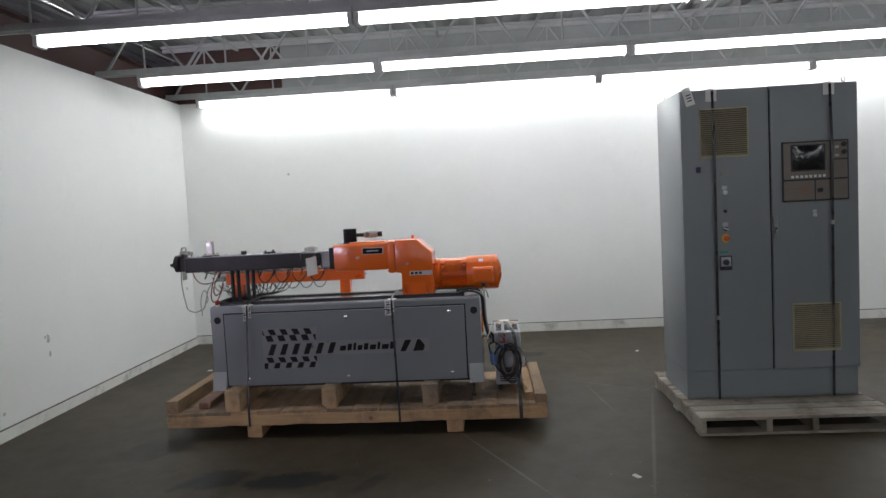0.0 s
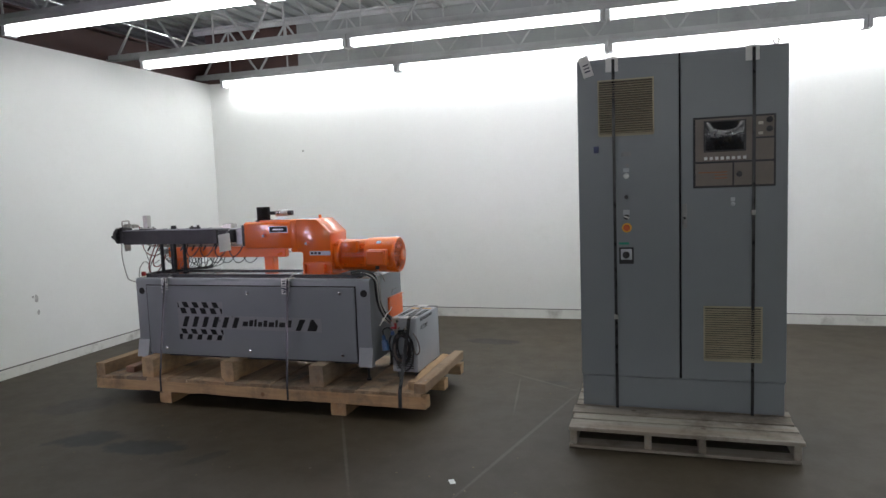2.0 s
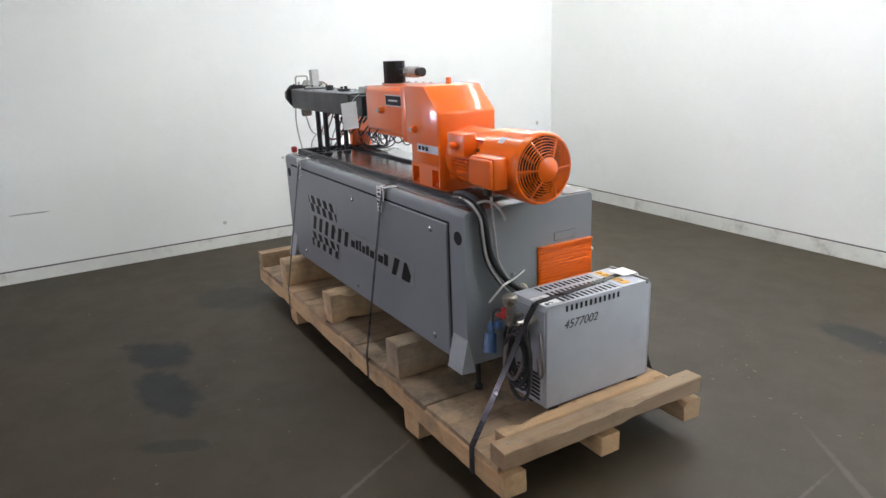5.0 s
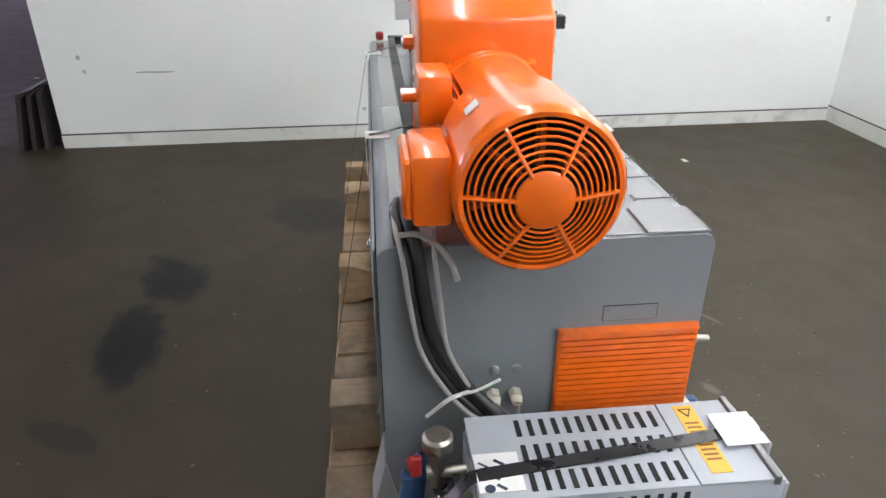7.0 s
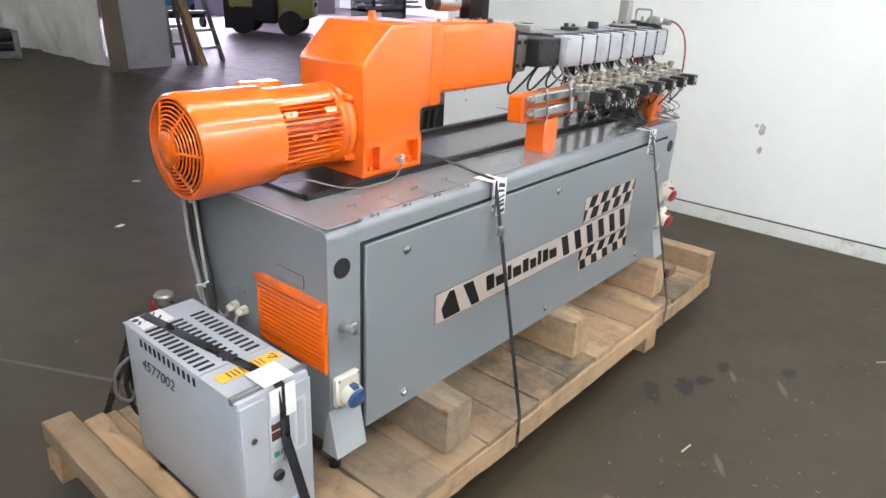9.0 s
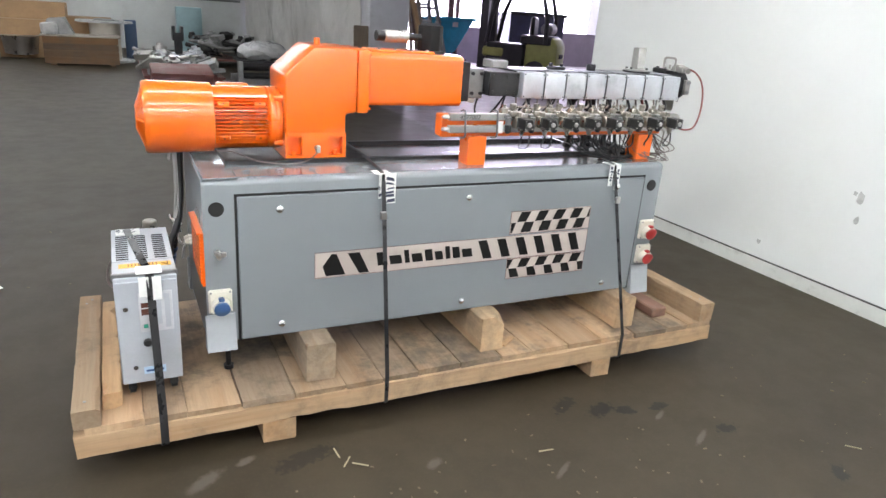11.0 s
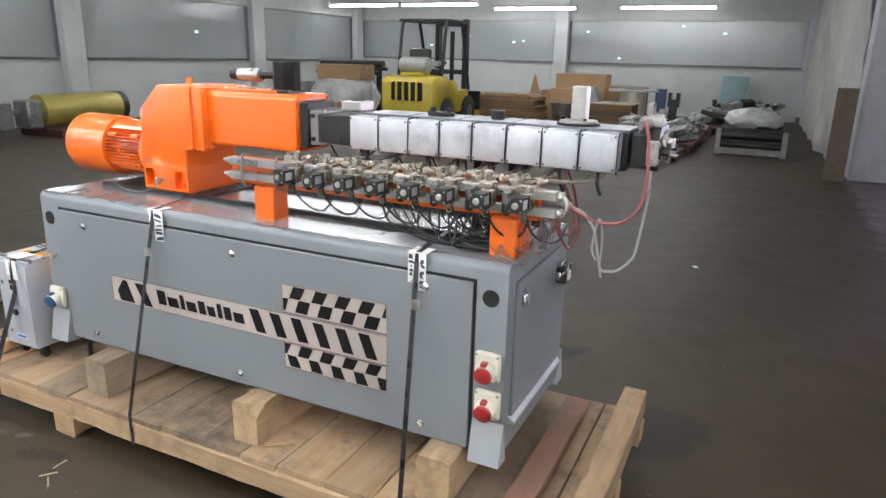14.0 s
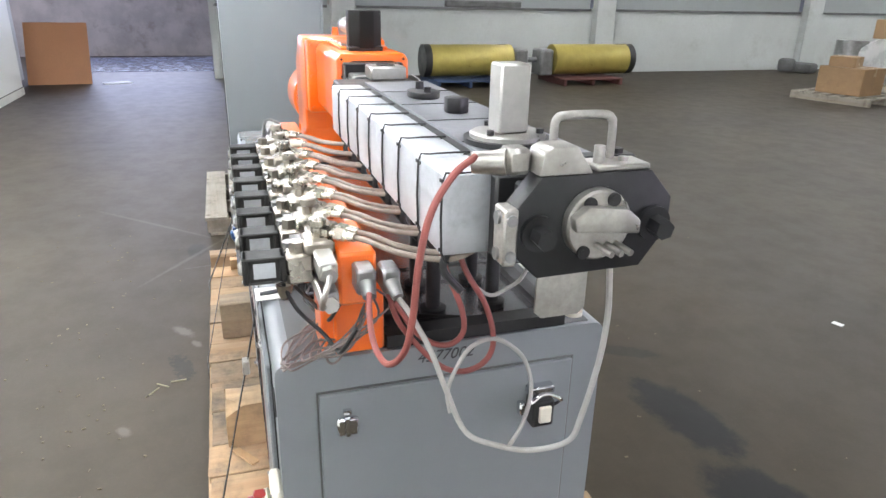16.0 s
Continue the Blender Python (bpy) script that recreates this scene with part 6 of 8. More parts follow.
for cx in (TX0 + 0.03, TX1 - 0.03):
    for cy in (TY0 + 0.06, TY1 - 0.05):
        part("castor", [G_cyl((cx - 0.010, cy, DT + 0.021), (cx + 0.010, cy, DT + 0.021), 0.018, n=16), G_box((cx - 0.014, cy - 0.012, DT + 0.018), (cx + 0.014, cy + 0.012, TZ0), 0.002)], M_BLACKP, tcu)
# pipework end
part("rear_panel", [G_box((TX0 + 0.01, TY0 - 0.004, TZ0 + 0.02), (TX1 - 0.01, TY0, TZ1 - 0.02), 0.001)], M_TCU, tcu)
for k in range(7):
    part("rear_slot", G_box((TX0 + 0.03, TY0 - 0.0055, 0.275 + 0.016 * k), (TX1 - 0.03, TY0 - 0.004, 0.283 + 0.016 * k)), M_DARK, tcu)
part("pipe_stub", [G_cyl((2.175, TY0, 0.575), (2.175, TY0 - 0.075, 0.575), 0.012, n=12), G_cyl((2.175, TY0 - 0.055, 0.545), (2.175, TY0 - 0.055, 0.615), 0.013, n=12), G_cyl((2.175, TY0 - 0.055, 0.612), (2.175, TY0 - 0.055, 0.626), 0.020, n=6), G_cyl((2.255, TY0, 0.585), (2.255, TY0 - 0.05, 0.585), 0.013, n=10), G_cyl((2.255, TY0 - 0.05, 0.585), (2.255, TY0 - 0.085, 0.585), 0.009, n=8), G_cyl((2.21, TY0, 0.54), (2.21, TY0 - 0.06, 0.54), 0.012, n=8)], M_BRASS, tcu, "brass pipe stubs and strainer")
part("strainer_bowl", G_lathe([(0, 0.020), (0.006, 0.027), (0.030, 0.027), (0.036, 0.022)], (2.175, TY0 - 0.055, 0.626), (0, 0, 1), 24), M_BRASS, tcu)
part("valve_lever", [G_box((2.185, TY0 - 0.105, 0.585), (2.197, TY0 - 0.085, 0.63), 0.003), G_box((2.16, TY0 - 0.11, 0.59), (2.188, TY0 - 0.09, 0.602), 0.003)], M_RED, tcu, "red valve lever")
part("valve_lever", [G_box((2.16, TY0 - 0.12, 0.545), (2.185, TY0 - 0.095, 0.575), 0.004)], M_BLUE, tcu, "blue valve lever")
rc = random.Random(9)
loops = []
for k in range(6):
    c = Vector((2.20 + rc.uniform(-0.02, 0.04), TY0 - 0.03 - 0.008 * k, 0.43 + rc.uniform(-0.02, 0.03)))
    a, b = rc.uniform(0.05, 0.075), rc.uniform(0.10, 0.14)
    loops.append(G_tube([c + Vector((a * math.cos(2 * math.pi * j / 12), rc.uniform(-0.006, 0.006), b * math.sin(2 * math.pi * j / 12))) for j in range(13)], rc.choice((0.005, 0.006, 0.007)), 7, 3))
for g in loops:
    part("coiled_cable", g, M_RUBBER, tcu, "coiled black power cable")
part("grey_hose_loop", [G_tube([(2.19, TY0 - 0.03, 0.55), (2.17, TY0 - 0.07, 0.47), (2.18, TY0 - 0.08, 0.38), (2.23, TY0 - 0.075, 0.36), (2.26, TY0 - 0.06, 0.45), (2.25, TY0 - 0.04, 0.55)], 0.007, 8), G_tube([(2.29, TY0 - 0.01, 0.54), (2.335, TY0 - 0.04, 0.49), (2.345, TY0 - 0.04, 0.42), (2.315, TY0 - 0.03, 0.39), (2.29, TY0 - 0.02, 0.45)], 0.005, 8)], M_PINK, tcu)
part("blue_mains_plug", [G_cyl((2.10, 0.060, 0.50), (2.115, 0.045, 0.43), 0.022, 0.026, n=14), G_cyl((2.10, 0.060, 0.50), (2.085, 0.075, 0.53), 0.014, n=10)], M_BLUE, tcu, "blue mains plug")
part("black_plug_lead", [G_tube([(2.085, 0.075, 0.53), (2.08, 0.09, 0.57), (2.12, 0.10, 0.585), (2.17, 0.09, 0.55)], 0.006)], M_BLACKP, tcu)
writing("4577002", 0.046, facing((TX1 + 0.0012, TY0 + 0.075, 0.545), (0, 1, 0), (0, 0, 1)), M_MARKER, tcu)


# ---- black strapping bands ----
def label_card(parent, quads, bars):
    for q in quads:
        part("edge_protector", q, M_PAPER, parent, "white printed card edge protector")
    for g in bars:
        part("card_print", g, M_PAPERINK, parent)


def strap_over(x_top, x_front, x_back, label, wide=0.030, narrow=0.030):
    ob = thing("strapping_band", (x_top, 0.3, 0.09), label, "strapping band", "straps over the extruder")
    zt = ZT + 0.0245
    pts_f = [(x_front, -0.155, 0.088), (x_front, -0.154, DT + 0.01), (x_top, -0.014, ZT - 0.03), (x_top, -0.004, ZT + 0.004), (x_top, 0.03, ZT + 0.010), (x_top, 0.10, zt + 0.002), (x_top, 0.40, zt), (x_top, 0.56, ZT + 0.010), (x_top, 0.621, ZT + 0.004), (x_top, 0.632, ZT - 0.03), (x_back, 0.804, DT + 0.01), (x_back, 0.804, 0.081), (x_back, 0.5, 0.0815), (x_front, 0.0, 0.0815), (x_front, -0.155, 0.081)]
    part("band", G_band(pts_f, 0.016, 0.0016, (1, 0, 0)), M_STRAP, ob, "black polyester strap")
    for yy, s in ((0.0, -1), (0.617, 1)):
        q = [G_box((x_top - wide, min(yy + s * 0.0125, yy + s * 0.014), ZT - 0.11), (x_top - 0.006, max(yy + s * 0.0125, yy + s * 0.014), ZT + 0.004)), G_box((x_top + 0.008, min(yy + s * 0.0125, yy + s * 0.014), ZT - 0.09), (x_top + narrow, max(yy + s * 0.0125, yy + s * 0.014), ZT + 0.004)), G_box((x_top - 0.030, min(yy - s * 0.05, yy + s * 0.014), ZT + 0.003), (x_top + 0.030, max(yy - s * 0.05, yy + s * 0.014), ZT + 0.0045))]
        r3 = random.Random(int(x_top * 50) + s)
        bars = []
        for u0, u1, z0, z1 in ((-wide, -0.006, ZT - 0.108, ZT), (0.008, narrow, ZT - 0.088, ZT)):
            z = z0 + 0.004
            while z < z1 - 0.012:
                hgt = r3.uniform(0.006, 0.014)
                a, b = x_top + u0 + r3.uniform(0.0, 0.008), x_top + u1 - r3.uniform(0.0, 0.010)
                lean = r3.uniform(-0.006, 0.008)
                bars.append(G_prism([(a, z), (b, z + lean), (b - r3.uniform(0, 0.008), z + hgt + lean), (a + r3.uniform(0, 0.006), z + hgt)], "y", yy + s * 0.0141 - 0.0003, yy + s * 0.0141 + 0.0003))
                z += hgt + r3.uniform(0.003, 0.008)
        label_card(ob, q, bars)
    part("buckle", [G_box((x_top - 0.012 + (x_back - x_top) * 0.3, 0.654, 0.785), (x_top + 0.012 + (x_back - x_top) * 0.3, 0.668, 0.815), 0.002)], M_STEEL, ob, "crimped steel seal")
    return ob


strap_over(1.383, 1.418, 1.402, "black strap with a white card over the extruder base", 0.050, 0.018)
strap_over(0.300, 0.316, 0.258, "black strap with printed white cards over the extruder base")
sb = thing("strapping_band", (2.22, 0.3, 0.09), "black strap over the temperature unit with printed cards", "strapping band", "straps over the extruder")
zz = TZ1 + 0.005
part("band", G_band([(2.285, -0.156, 0.088), (2.285, -0.155, DT), (2.27, 0.10, 0.60), (2.262, 0.14, TZ1), (2.262, 0.16, zz), (2.235, 0.40, zz), (2.205, 0.64, zz), (2.203, TY1 + 0.006, TZ1 - 0.01), (2.203, TY1 + 0.008, 0.50), (2.200, 0.804, DT), (2.200, 0.805, 0.081), (2.24, 0.3, 0.0815), (2.285, -0.156, 0.081)], 0.026, 0.0016, (1, 0.1, 0)), M_STRAP, sb)
label_card(sb, [G_box((2.215, 0.15, TZ1 + 0.002), (2.300, 0.225, TZ1 + 0.0035)), G_box((2.165, 0.585, TZ1 + 0.0083), (2.245, 0.66, TZ1 + 0.0095)), G_box((2.17, TY1 + 0.0065, 0.56), (2.198, TY1 + 0.0078, TZ1)), G_box((2.208, TY1 + 0.0065, 0.575), (2.24, TY1 + 0.0078, TZ1))], [moved(g, Matrix.Translation((2.240 + 0.026 * (k % 3), 0.168 + 0.022 * (k // 3), TZ1 + 0.0036)) @ Matrix.Rotation(0.9, 4, "Z")) for k, g in enumerate([G_box((-0.012, -0.005, 0), (0.011, -0.001, 0.0004)), G_box((-0.004, -0.010, 0), (0.001, 0.010, 0.0004)), G_lathe([(0, 0.009), (0.0004, 0.009)], (0, 0, 0), (0, 0, 1), 10), G_box((-0.011, 0.0, 0), (0.009, 0.006, 0.0004)), G_box((-0.003, -0.011, 0), (0.003, 0.008, 0.0004)), G_box((-0.012, -0.003, 0), (0.006, 0.003, 0.0004))])])
part("buckle", [G_box((2.19, TY1 + 0.008, 0.445), (2.216, TY1 + 0.014, 0.475), 0.002)], M_STEEL, sb)

# ---- control cabinet on its own pallet ----
CX0, CX1, CY0, CY1, CZ0, CZS, CZ1 = 3.490, 4.690, 0.034, 0.640, 0.128, 0.330, 2.325
cp = thing("flat_pallet", (4.1, 0.2, 0), "weathered grey wooden pallet under the control cabinet", "pallet")
for sx in (3.455, 3.880, 4.175, 4.663):
    part("stringer", G_box((sx, -0.375, 0.018), (sx + 0.040, 0.835, 0.104), 0.003), M_OLDWOODY, cp)
rnd = random.Random(5)
yy = -0.388
for w in (0.14, 0.09, 0.13, 0.09, 0.14, 0.09, 0.13, 0.09, 0.14):
    part("deck_board", G_box((3.448 + rnd.uniform(-0.008, 0.008), yy, 0.104), (4.712 + rnd.uniform(-0.01, 0.012), yy + w, 0.126 + rnd.uniform(-0.002, 0.001)), 0.002), M_OLDWOOD, cp)
    yy += w + 0.024
for yy in (-0.385, 0.16, 0.70):
    part("bottom_board", G_box((3.45, yy, 0.0), (4.70, yy + 0.12, 0.018), 0.002), M_OLDWOOD, cp)

cab = thing("control_cabinet", (4.09, 0.33, CZ0), "tall grey two-door electrical control cabinet strapped to a pallet", "cabinet")
part("plinth", G_box((CX0 + 0.006, CY0 + 0.008, CZ0), (CX1 - 0.006, CY1 - 0.006, CZS - 0.004), 0.002), M_CAB, cab, "grey plinth")
part("cabinet_body", G_box((CX0, CY0, CZS), (CX1, CY1, CZ1), 0.004, 2), M_CAB, cab, "grey steel cabinet body")
part("lifting_eye", [G_tube([(CX0 + 0.06, CY1 - 0.05, CZ1), (CX0 + 0.045, CY1 - 0.05, CZ1 + 0.03), (CX0 + 0.06, CY1 - 0.05, CZ1 + 0.042), (CX0 + 0.075, CY1 - 0.05, CZ1 + 0.03), (CX0 + 0.06, CY1 - 0.05, CZ1)], 0.006)], M_STEEL, cab)
part("lifting_eye", [G_tube([(CX1 - 0.06, CY0 + 0.05, CZ1), (CX1 - 0.075, CY0 + 0.05, CZ1 + 0.03), (CX1 - 0.06, CY0 + 0.05, CZ1 + 0.042), (CX1 - 0.045, CY0 + 0.05, CZ1 + 0.03), (CX1 - 0.06, CY0 + 0.05, CZ1)], 0.006)], M_STEEL, cab)
d1 = part("cabinet_door", G_box((CX0 + 0.002, CY0 - 0.018, CZS + 0.004), (4.091, CY0, CZ1 - 0.003), 0.003), M_CAB, cab, "grey door with push buttons and a vent")
d2 = part("cabinet_door", G_box((4.103, CY0 - 0.018, CZS + 0.004), (CX1 - 0.002, CY0, CZ1 - 0.003), 0.003), M_CAB, cab, "grey door with operator panel and a vent")
part("door_gap", G_box((4.091, CY0 - 0.004, CZS + 0.004), (4.103, CY0 - 0.001, CZ1 - 0.003)), M_DARK, cab)
FY = CY0 - 0.018


def plate(x0, x1, z0, z1, d0=0.0, d1=0.003, bev=0.0):
    return G_box((x0, FY - d1, z0), (x1, FY - d0, z1), bev)


M_VENTIN = mat("dark_filter_cloth", (0.11, 0.10, 0.075), 0.8)


def vent(x0, x1, z0, z1, parent, n):
    v = part("vent", plate(x0, x1, z0, z1, 0, 0.004), M_VENTIN, parent, "beige slatted vent")
    for k in range(n):
        z = z0 + 0.008 + (z1 - z0 - 0.016) * k / n
        part("slat", G_prism([(FY - 0.004, z), (FY - 0.014, z + 0.001), (FY - 0.014, z + 0.003), (FY - 0.004, z + 0.55 * (z1 - z0) / n)], "x", x0 + 0.006, x1 - 0.006), M_VENT, v)
    part("vent_frame", [plate(x0 - 0.004, x0 + 0.005, z0 - 0.004, z1 + 0.004, 0, 0.012), plate(x1 - 0.005, x1 + 0.004, z0 - 0.004, z1 + 0.004, 0, 0.012), plate(x0, x1, z1 - 0.005, z1 + 0.004, 0, 0.012), plate(x0, x1, z0 - 0.012, z0 + 0.005, 0, 0.012)], M_VENT, v)


vent(3.622, 3.946, 1.860, 2.188, d1, 22)
vent(4.232, 4.552, 0.468, 0.792, d2, 22)
part("blue_button", plate(3.588, 3.620, 1.750, 1.790, 0, 0.012, 0.003), mat("navy_plastic", (0.02, 0.03, 0.12), 0.4), d1, "small navy square indicator")
part("name_label", plate(3.755, 3.812, 1.722, 1.750, 0, 0.003), M_DULL, d1)


def round_part(x, z, prof, material, parent, name, label="", n=20):
    return part(name, G_lathe(prof, (x, FY, z), (0, -1, 0), n), material, parent, label)


round_part(3.790, 1.665, [(0, 0.012), (0.003, 0.012)], M_DULL, d1, "blank_plug")
part("lamp_plate", plate(3.765, 3.800, 1.625, 1.650, 0, 0.003), M_ALU, d1)
round_part(3.783, 1.602, [(0, 0.017), (0.010, 0.017), (0.014, 0.012)], M_PAPER, d1, "pilot_lamp", "white pilot lamp")
round_part(3.782, 1.471, [(0, 0.012), (0.008, 0.012), (0.010, 0.008)], M_BLACKP, d1, "black_button")
part("key_plate", plate(3.762, 3.800, 1.362, 1.392, 0, 0.003), M_ALU, d1)
ks = round_part(3.781, 1.348, [(0, 0.016), (0.010, 0.016)], M_BLACKP, d1, "key_switch")
part("key_lever", moved(G_box((-0.016, -0.022, -0.004), (0.016, -0.010, 0.004)), Matrix.Translation((3.781, FY, 1.348)) @ Matrix.Rotation(0.4, 4, "Y")), M_PAPER, ks)
es = round_part(3.783, 1.281, [(0, 0.030), (0.003, 0.030)], M_YELLOW, d1, "emergency_stop", "red emergency stop on a yellow disc")
round_part(3.783, 1.281, [(0.003, 0.014), (0.014, 0.020), (0.026, 0.020), (0.032, 0.013)], mat("orange_red_plastic", (0.62, 0.12, 0.03), 0.35), es, "stop_cap")
part("green_label", plate(3.735, 3.795, 1.176, 1.190, 0, 0.002), M_GREENL, d1)
sw = part("main_switch_plate", [plate(3.735, 3.822, 1.055, 1.158, 0, 0.006, 0.002)], M_BLACKP, d1, "black rotary main switch")
part("switch_field", plate(3.745, 3.812, 1.082, 1.148, 0.006, 0.0075), M_ALU, sw)
round_part(3.777, 1.112, [(0.0075, 0.021), (0.022, 0.021), (0.026, 0.016)], M_BLACKP, sw, "rotary_knob")
part("knob_grip", G_box((3.770, FY - 0.040, 1.092), (3.784, FY - 0.022, 1.132), 0.003), M_BLACKP, sw)
for px, pz in ((3.93, 1.742), (3.955, 1.745), (3.93, 1.655)):
    round_part(px, pz, [(0, 0.012), (0.002, 0.012)], M_CAB, d1, "blank_plug")
# swing handle between the doors
hd = part("swing_handle", [plate(4.106, 4.136, 1.270, 1.420, 0, 0.010, 0.003), plate(4.112, 4.130, 1.300, 1.350, 0.010, 0.024, 0.004)], M_DULL, d2, "grey swing handle")
round_part(4.121, 1.335, [(0.024, 0.007), (0.027, 0.007)], M_BLACKP, hd, "lock_barrel", n=12)
# operator panel
op = part("operator_panel", [plate(4.172, 4.622, 1.512, 1.930, 0, 0.010, 0.003)], M_BLACKP, d2, "brown-grey operator panel with a dark screen")
for px0, px1, pz0, pz1 in ((4.184, 4.494, 1.668, 1.918), (4.184, 4.388, 1.524, 1.656), (4.398, 4.494, 1.524, 1.656), (4.506, 4.610, 1.800, 1.918), (4.506, 4.610, 1.668, 1.790), (4.506, 4.610, 1.524, 1.656)):
    part("panel_field", plate(px0, px1, pz0, pz1, 0.010, 0.0125), M_PANEL, op)
scr = part("screen_bezel", plate(4.230, 4.462, 1.722, 1.906, 0.0125, 0.018, 0.002), M_BLACKP, op)
rows, cols = 7, 9  # the tube face bulges a little
bulge = [Vector((4.240 + 0.212 * i / (cols - 1), FY - 0.0185 - 0.011 * (1 - (2 * i / (cols - 1) - 1) ** 2) * (1 - (2 * j / (rows - 1) - 1) ** 2), 1.732 + 0.166 * j / (rows - 1))) for j in range(rows) for i in range(cols)]
part("screen", (bulge, [[j * cols + i, j * cols + i + 1, j * cols + i + cols + 1, j * cols + i + cols] for j in range(rows - 1) for i in range(cols - 1)]), M_SCREEN, scr, "dark glossy bulging screen", 80)
for k in range(8):
    part("function_key", plate(4.232 + 0.0305 * k, 4.250 + 0.0305 * k, 1.676, 1.694, 0.0125, 0.016, 0.001), M_PAPER, op)
for kz in (1.895, 1.842):
    round_part(4.585, kz, [(0.0125, 0.017), (0.026, 0.017), (0.028, 0.013)], M_BLACKP, op, "knob")
for kz in (1.878, 1.820):
    part("lamp_key", plate(4.526, 4.552, kz - 0.008, kz + 0.008, 0.0125, 0.018, 0.002), M_IVORY, op)
part("field_print", [plate(4.20, 4.36, 1.60 + 0.0 * k, 1.606, 0.0125, 0.0133) for k in range(1)] + [plate(4.29, 4.36, 1.565 + 0.018 * k, 1.571 + 0.018 * k, 0.0125, 0.0133) for k in range(2)], mat("rust_print", (0.30, 0.12, 0.05), 0.5), op)
round_part(4.424, 1.588, [(0.0125, 0.016), (0.028, 0.016), (0.03, 0.012)], M_BLACKP, op, "knob")
round_part(4.392, 1.412, [(0, 0.013), (0.010, 0.013), (0.013, 0.009)], M_ALU, d2, "door_lock", "round metal lock")
part("lock_plate", plate(4.380, 4.404, 1.428, 1.452, 0, 0.003), M_ALU, d2)
for k, x in enumerate((3.712, 4.503)):
    st = thing("strapping_band", (x, 0.3, 0.1), "black strap round the control cabinet and its pallet", "strapping band", "straps round the cabinet")
    part("band", G_band([(x, FY - 0.004, 0.128), (x, FY - 0.020 if k == 0 else FY - 0.026, 1.9), (x, FY - 0.004, CZ1 - 0.01), (x, FY + 0.004, CZ1 + 0.006), (x, 0.3, CZ1 + 0.006), (x, CY1 + 0.004, CZ1 + 0.003), (x, CY1 + 0.006, 0.128)], 0.018, 0.0016, (1, 0, 0)), M_STRAP, st)
    part("edge_protector", [G_box((x - 0.045, FY - 0.004, CZ1 - 0.085), (x + 0.03, FY - 0.002, CZ1 + 0.003)), G_box((x - 0.045, FY - 0.004, CZ1 + 0.001), (x + 0.03, 0.08, CZ1 + 0.003))], M_PAPER, st, "white card edge protector")
    zb = 0.72 if k == 0 else 1.36
    part("buckle", G_box((x - 0.012, FY - 0.022, zb - 0.015), (x + 0.012, FY - 0.004, zb + 0.015), 0.002), M_STEEL, st)
tg = thing("paper_tag", (3.53, FY - 0.002, 2.3), "white shipping tag taped to the cabinet corner", "tag")
part("tag_sheet", [moved(G_box((-0.032, -0.001, -0.13), (0.032, 0.001, 0.0)), Matrix.Translation((3.530, FY - 0.004, CZ1 + 0.02)) @ Matrix.Rotation(-0.28, 4, "Y"))], M_PAPER, tg)
part("tag_bars", [moved(G_box((-0.015, -0.0022, -0.10 + 0.02 * k), (0.02, -0.0011, -0.092 + 0.02 * k)), Matrix.Translation((3.530, FY - 0.004, CZ1 + 0.02)) @ Matrix.Rotation(-0.28, 4, "Y")) for k in range(3)], M_PAPERINK, tg)

# ---- things standing in the hall ----
M_CARD = mat("brown_cardboard", (0.34, 0.215, 0.115), 0.75, var=0.12, scale=3, dirt=(0.2, 0.13, 0.08), piece_var=0.15)
M_CRATE = wood("brown_crate_board", (0.24, 0.135, 0.065), "x", 0.15)
M_FLY = mat("forklift_yellow", (0.56, 0.43, 0.05), 0.4, var=0.1, scale=3, dirt=(0.22, 0.17, 0.06), dirt_amount=0.6)
M_TYRE = mat("dusty_tyre_rubber", (0.035, 0.034, 0.033), 0.8, var=0.25)
M_WRAP = mat("white_stretch_wrap", (0.46, 0.46, 0.46), 0.3, var=0.1, scale=6, bump=0.4)
M_GOLD = mat("gold_green_roll_cover", (0.42, 0.34, 0.09), 0.35, metal=0.3, var=0.12, scale=4)
M_TEAL = mat("pale_teal_paint", (0.27, 0.40, 0.43), 0.5, var=0.08)
M_REDIRON = mat("red_brown_machine_paint", (0.17, 0.055, 0.045), 0.5, var=0.2)
M_PLY = mat("orange_brown_plywood", (0.46, 0.22, 0.11), 0.6, var=0.08, scale=2, stretch=(1, 1, 0.3))
M_BINBLUE = mat("blue_bin_paint", (0.03, 0.30, 0.46), 0.45, var=0.15)
M_OLIVE = mat("olive_yellow_paint", (0.34, 0.36, 0.10), 0.45, var=0.12)


def simple_pallet(x, y, w, d, turn=0.0, label="old wooden pallet on the floor", material=None):
    ob = thing("pallet", (0, 0, 0), label, "pallet", "pallets in the hall")
    m = material or M_OLDWOOD
    for k in range(3):
        yy = -d / 2 + k * (d - 0.05) / 2
        part("stringer", G_box((-w / 2, yy, 0.0), (w / 2, yy + 0.05, 0.10)), m, ob)
    for k in range(6):
        xx = -w / 2 + k * (w - 0.12) / 5
        part("deck_board", G_box((xx, -d / 2, 0.10), (xx + 0.12, d / 2, 0.122)), m, ob)
    ob.matrix_world = pose(x, y, 0, 0, 0, turn)
    return ob


